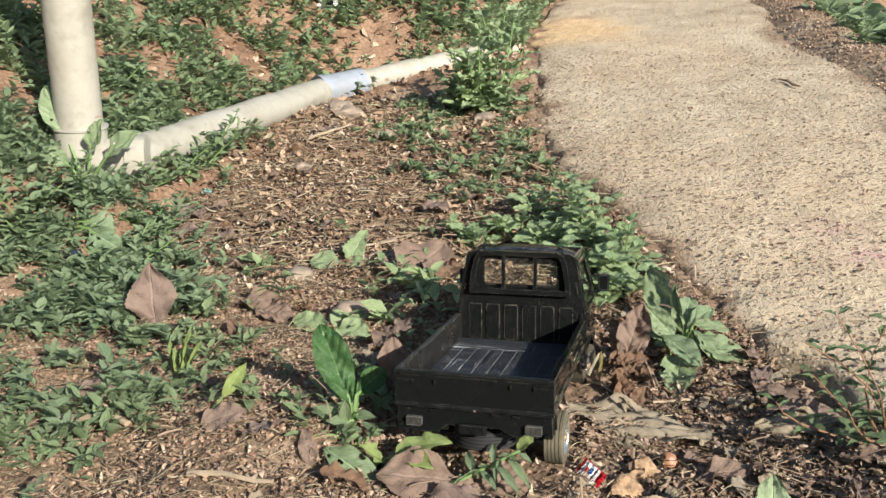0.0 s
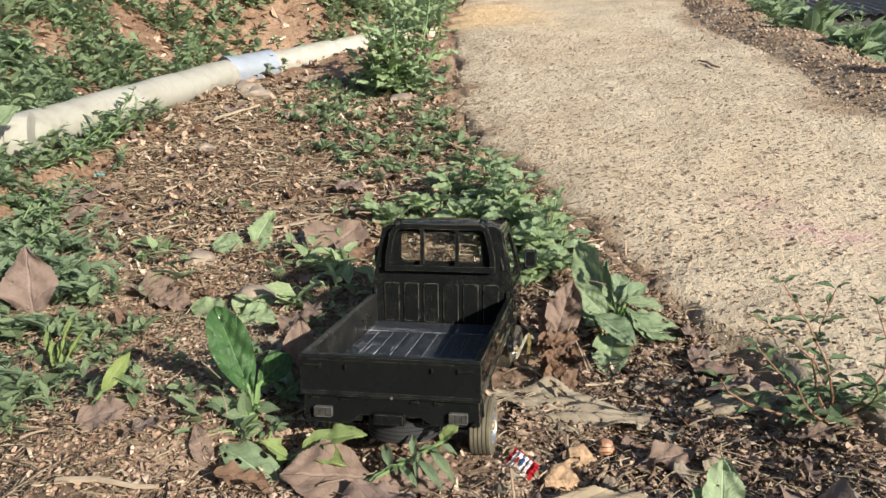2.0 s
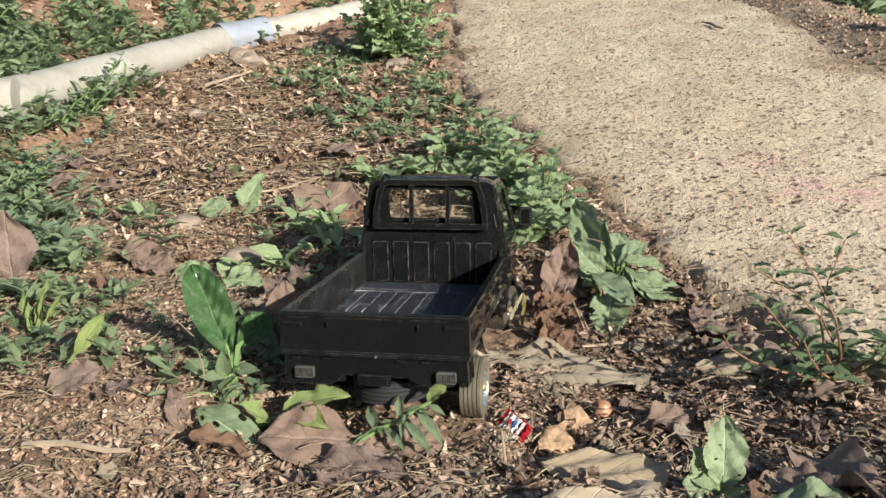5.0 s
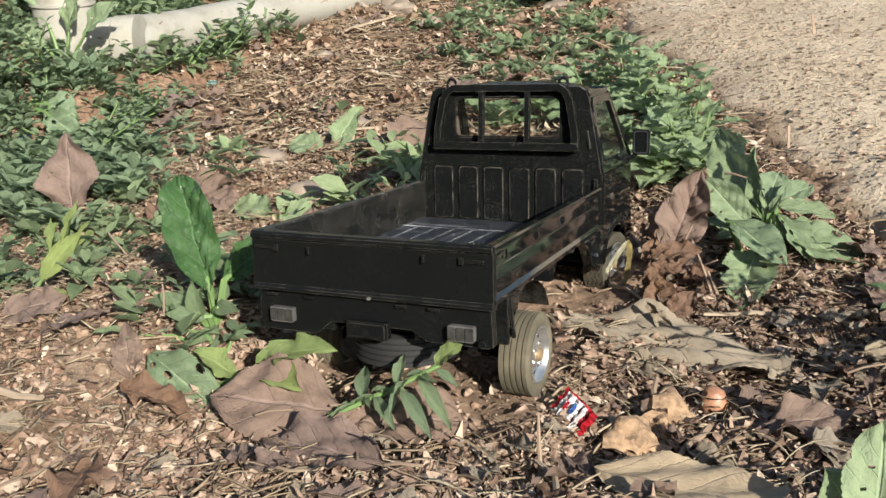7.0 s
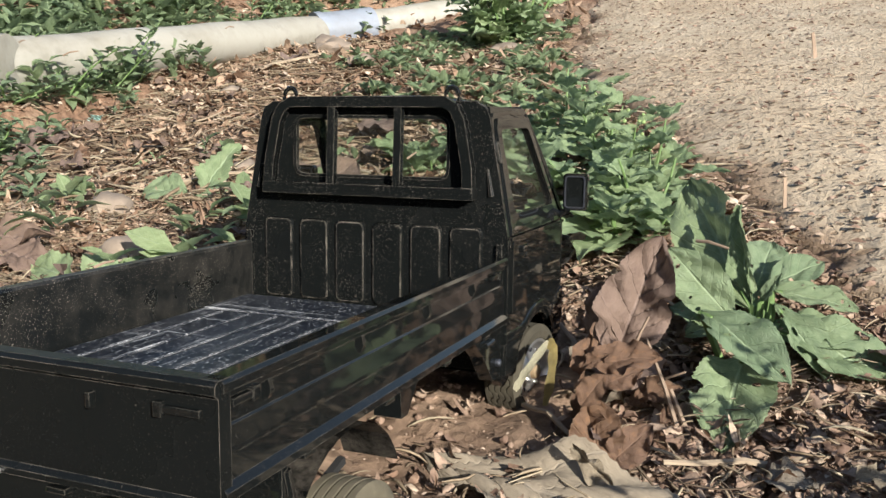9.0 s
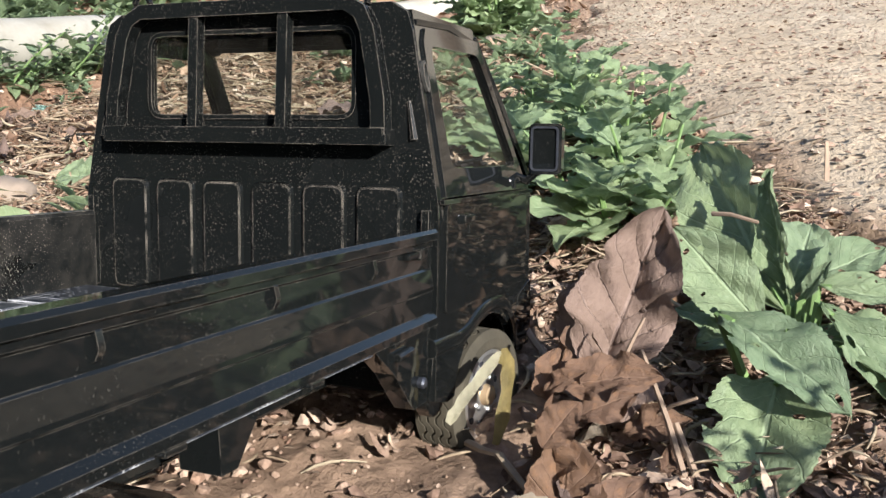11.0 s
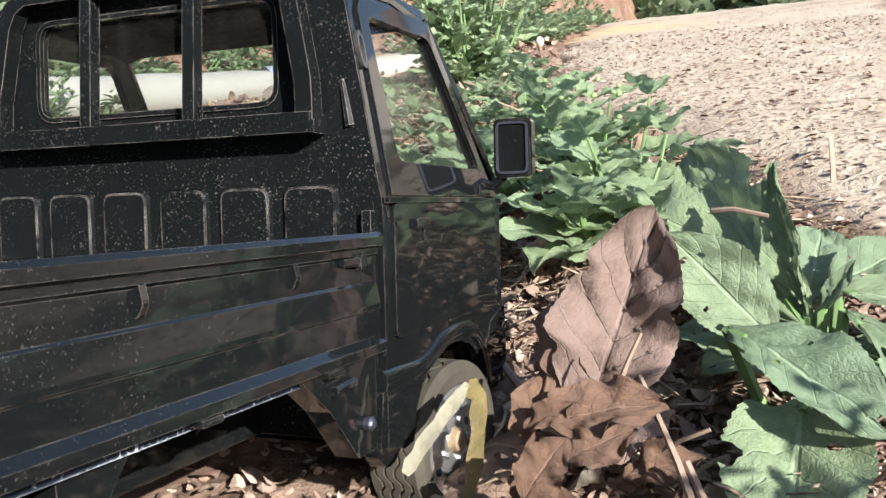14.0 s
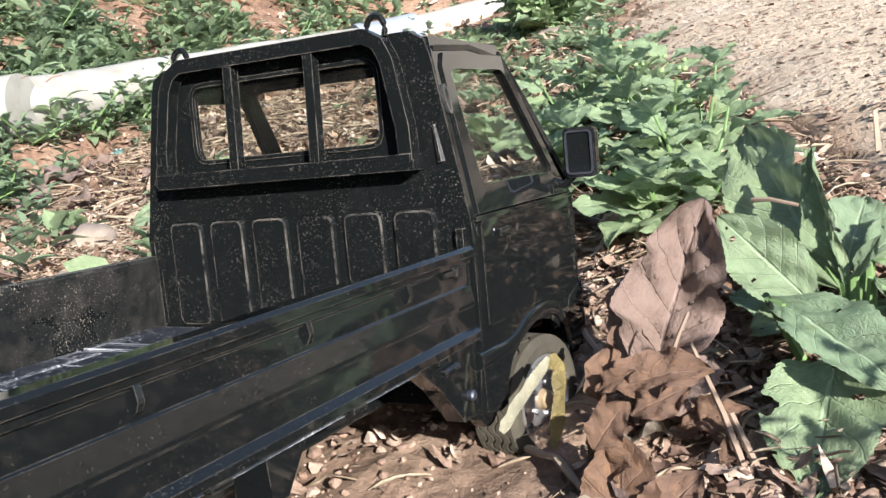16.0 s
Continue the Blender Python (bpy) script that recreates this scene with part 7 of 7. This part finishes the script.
def herbs(name, n, region, leaf, tall, weight, label, material, seed, per=(7, 13)):
    """Small creeping herbs: rosettes and short sprigs of narrow leaves."""
    g = np.random.default_rng(seed)
    x, y = g.uniform(region[0], region[1], n * 8), g.uniform(region[2], region[3], n * 8)
    ok = (g.random(n * 8) < weight(x, y)) & ((x < path_left(y) + 0.1) | (y > 50) | (x > path_right(y) + 1.0))
    x, y = x[ok][:n], y[ok][:n]
    cnt = g.integers(per[0], per[1], len(x))
    pid = np.repeat(np.arange(len(x)), cnt)
    m = len(pid)
    size = (g.uniform(0.7, 1.4, len(x)))[pid]
    h = tall * g.random(m) * size
    leanx, leany = g.normal(0, 0.35, len(x))[pid] * h, g.normal(0, 0.35, len(x))[pid] * h
    ln = g.uniform(leaf[0], leaf[1], m) * size
    wd = ln * g.uniform(0.36, 0.52, m)
    t = np.array([[0, 0], [-0.5, 0.35], [0.5, 0.35], [0, 0.35], [-0.42, 0.68], [0.42, 0.68], [0, 0.68], [0, 1.0]])
    local = np.zeros((m, 8, 3))
    local[..., 0] = t[None, :, 0] * wd[:, None]
    local[..., 1] = t[None, :, 1] * ln[:, None]
    droop = g.uniform(-0.1, 0.5, m)
    local[..., 2] = np.abs(local[..., 0]) * 0.5 - droop[:, None] * ln[:, None] * t[None, :, 1] ** 2
    pitch = g.uniform(0.1, 1.0, m)
    v = turned(local, g.uniform(0, 6.3, m), pitch, g.normal(0, 0.3, m))
    v += np.stack([x[pid] + leanx, y[pid] + leany, height(x[pid], y[pid]) + 0.03 + h], -1)[:, None]
    f = np.array([[0, 3, 1], [0, 2, 3], [1, 3, 6], [1, 6, 4], [3, 2, 5], [3, 5, 6], [4, 6, 7], [6, 5, 7]])
    tri = f[None] + (np.arange(m) * 8)[:, None, None]
    uv = np.tile(t + np.array([0.5, 0.0]), (m, 1))
    stuff(name, v.reshape(-1, 3), tri.reshape(-1, 3), material, label, "herbs", uv, flat=False)


def left_weeds(x, y):
    w = smooth(0.3, -1.0, x - np.interp(y, [-4, 0.5, 2.2, 4, 6, 9, 14], [-2.9, -2.9, -3.4, -4.6, -6.2, -7.1, -7.3]))
    return np.clip(w * (0.05 + 1.5 * (bumps(x, y, 1.2) + 0.06) + 1.5 * bumps(x, y, 0.45)) * (0.05 + 0.95 * smooth(1.6, 3.2, y)), 0, 1)


def edge_weeds(x, y):
    d = path_left(y) - x
    return np.clip((1 - smooth(2.2, 3.8, d)) * smooth(6.2, 8.0, y) * (0.08 + 2.2 * (bumps(x, y, 0.9) + 0.08)), 0, 1)


def bank_weeds(x, y):
    return np.clip(smooth(-1.2, 0.5, bank(x, y)) * np.where((y > 10.5) & (bank(x, y) < 0.55), 0.04, 1.0) * (0.40 + 0.8 * bumps(x, y, 2.2) + 1.2 * bumps(x, y, 0.7)), 0, 1)


def sparse(x, y):
    return np.clip((bumps(x, y, 0.8) + 0.02) * 1.5, 0, 1) * truck_clear(x, y) * smooth(-0.75, -1.1, x)


def beyond_kerb(x, y):
    return np.where(x > path_right(y) + 1.2, 0.25 + 0.75 * (bumps(x, y, 1.5) > -0.1), 0.0)


def on_kerb(x, y):
    d = x - path_right(y)
    return np.where((d > -0.7) & (d < 1.5), 1.0, 0.0)


grains("kerb_crumbs", 9000, (2.5, 10.5, 2, 26), (0.02, 0.10), "dark earth crumbs over the concrete ridge", MOULD, 25, on_kerb)
herbs("ridge_herbs", 700, (4.5, 13, 10, 30), (0.3, 0.8), 0.7, beyond_kerb, "green growth beyond the concrete ridge", LEAF_HERB, 17)
grit()
herbs("ground_herbs", 2100, (-10, -2.4, -2.5, 10), (0.08, 0.20), 0.20, left_weeds, "low green herbs in patches over the soil", LEAF_HERB, 11)
herbs("edge_herbs", 240, (-8, 1.5, 6.6, 15), (0.08, 0.20), 0.08, edge_weeds, "low green herbs along the path edge", LEAF_HERB, 12)
herbs("bank_herbs", 8500, (-19, -1, 7, 36), (0.11, 0.29), 0.36, bank_weeds, "green herbs growing in patches on the red bank", LEAF_HERB, 13)
herbs("stray_herbs", 380, (-6.5, -0.75, -0.9, 2.2), (0.06, 0.17), 0.13, sparse, "small green creeping herbs in the litter", LEAF_HERB, 14, (4, 9))
herbs("mulch_seedlings", 70, (-4.5, -0.9, 2.5, 6), (0.10, 0.26), 0.14, sparse, "stray green seedlings on the mulch", LEAF_FRESH, 16, (3, 6))


# ---- what stands past the crest of the path ----
def far_things():
    y = 62.0
    z = float(slope(y))
    at = PLACE @ Vector((8, y, z))

    def lay(bm):
        bmesh.ops.transform(bm, matrix=Matrix.Scale(10, 4) @ Matrix.Translation(-at) @ PLACE, verts=bm.verts)
        return bm

    bm = lay(box((-30, y, z - 1), (60, y + 1.5, z + 9), 0.1))
    solid("garden_wall", bm, PLASTER, (8, y, z), "pale plastered garden wall in the distance", "wall")
    for x in (-6, 2, 11, 20):
        bm = lay(box((x - 0.5, y - 2.4, z - 1), (x + 0.5, y - 1.4, z + 11), 0.08))
        solid("fence_post", bm, DEADSTEM, (8, y, z), "dark wooden fence post before the wall", "post", "fence posts")
    herbs("far_hedge", 900, (-20, 34, 55, 60), (0.8, 1.8), 2.2, lambda a, b: 0.3 + 0.7 * (bumps(a, b, 4.0) > 0), "low green growth before the wall", LEAF_HERB, 15, (7, 12))


def sky_blocker_behind():
    """Tall dark hedge shape behind the walker, unseen, added to keep sky out of the truck's reflections."""
    bm = bmesh.new()
    bmesh.ops.create_cube(bm, size=1.0, matrix=Matrix.Translation((-3.2, -4.6, 1.0)) @ Matrix.Diagonal((9.0, 0.9, 3.2, 1)))
    bmesh.ops.subdivide_edges(bm, edges=bm.edges[:], cuts=24, use_grid_fill=True)
    for v in bm.verts:
        n = noise.noise(v.co * 1.6) * 0.25 + noise.noise(v.co * 5) * 0.14
        v.co += Vector((n * 0.6, n, n * 0.8))
    m = Mat("sky_blocker_foliage", 0.7, spec=0.3)
    m.color(m.ramp(m.noise(9, 6, 0.7), (0.3, (0.02, 0.032, 0.014)), (0.55, (0.05, 0.075, 0.03)), (0.75, (0.11, 0.14, 0.06))))
    m.bump(m.noise(14, 6, 0.7), 1.0, 0.05)
    ob = new("hedge", mesh_of("hedge", bm, m.m))
    tagged(ob, "unseen dark green block added behind to cut sky reflections", "hedge", kind="structure")


def shed_roof():
    """Grey corrugated sheet of a low shed past the ridge."""
    x0, y0, z0 = 8.52, 27.0, 3.99
    bm = bmesh.new()
    rows = []
    for j in range(2):
        rows.append([bm.verts.new((x0 + i * 0.06, y0 + j * 6.0, z0 - 0.2 + j * 0.9 + 0.09 * math.sin(i * 1.05))) for i in range(110)])
    for i in range(109):
        bm.faces.new((rows[0][i], rows[0][i + 1], rows[1][i + 1], rows[1][i]))
    bmesh.ops.solidify(bm, geom=bm.faces[:], thickness=0.03)
    at = (x0, y0, z0)
    bmesh.ops.transform(bm, matrix=Matrix.Scale(10, 4) @ Matrix.Translation(-(PLACE @ Vector(at))) @ PLACE, verts=bm.verts)
    shed = thing("shed", at, "low shed with a grey corrugated roof past the ridge", "shed")
    part("roof", bm, plain("grey_roof_sheet", (0.22, 0.22, 0.23), 0.6, 0.2), shed, "grey corrugated roof sheet", True)
    bm = box((x0 + 0.3, y0 + 0.3, z0 - 6.0), (x0 + 6.3, y0 + 5.7, z0 - 0.2), 0.02)
    bmesh.ops.transform(bm, matrix=Matrix.Scale(10, 4) @ Matrix.Translation(-(PLACE @ Vector(at))) @ PLACE, verts=bm.verts)
    part("wall", bm, plain("dark_shed_boards", (0.05, 0.045, 0.04), 0.9), shed, "dark board wall")


sky_blocker_behind()
shed_roof()
far_things()
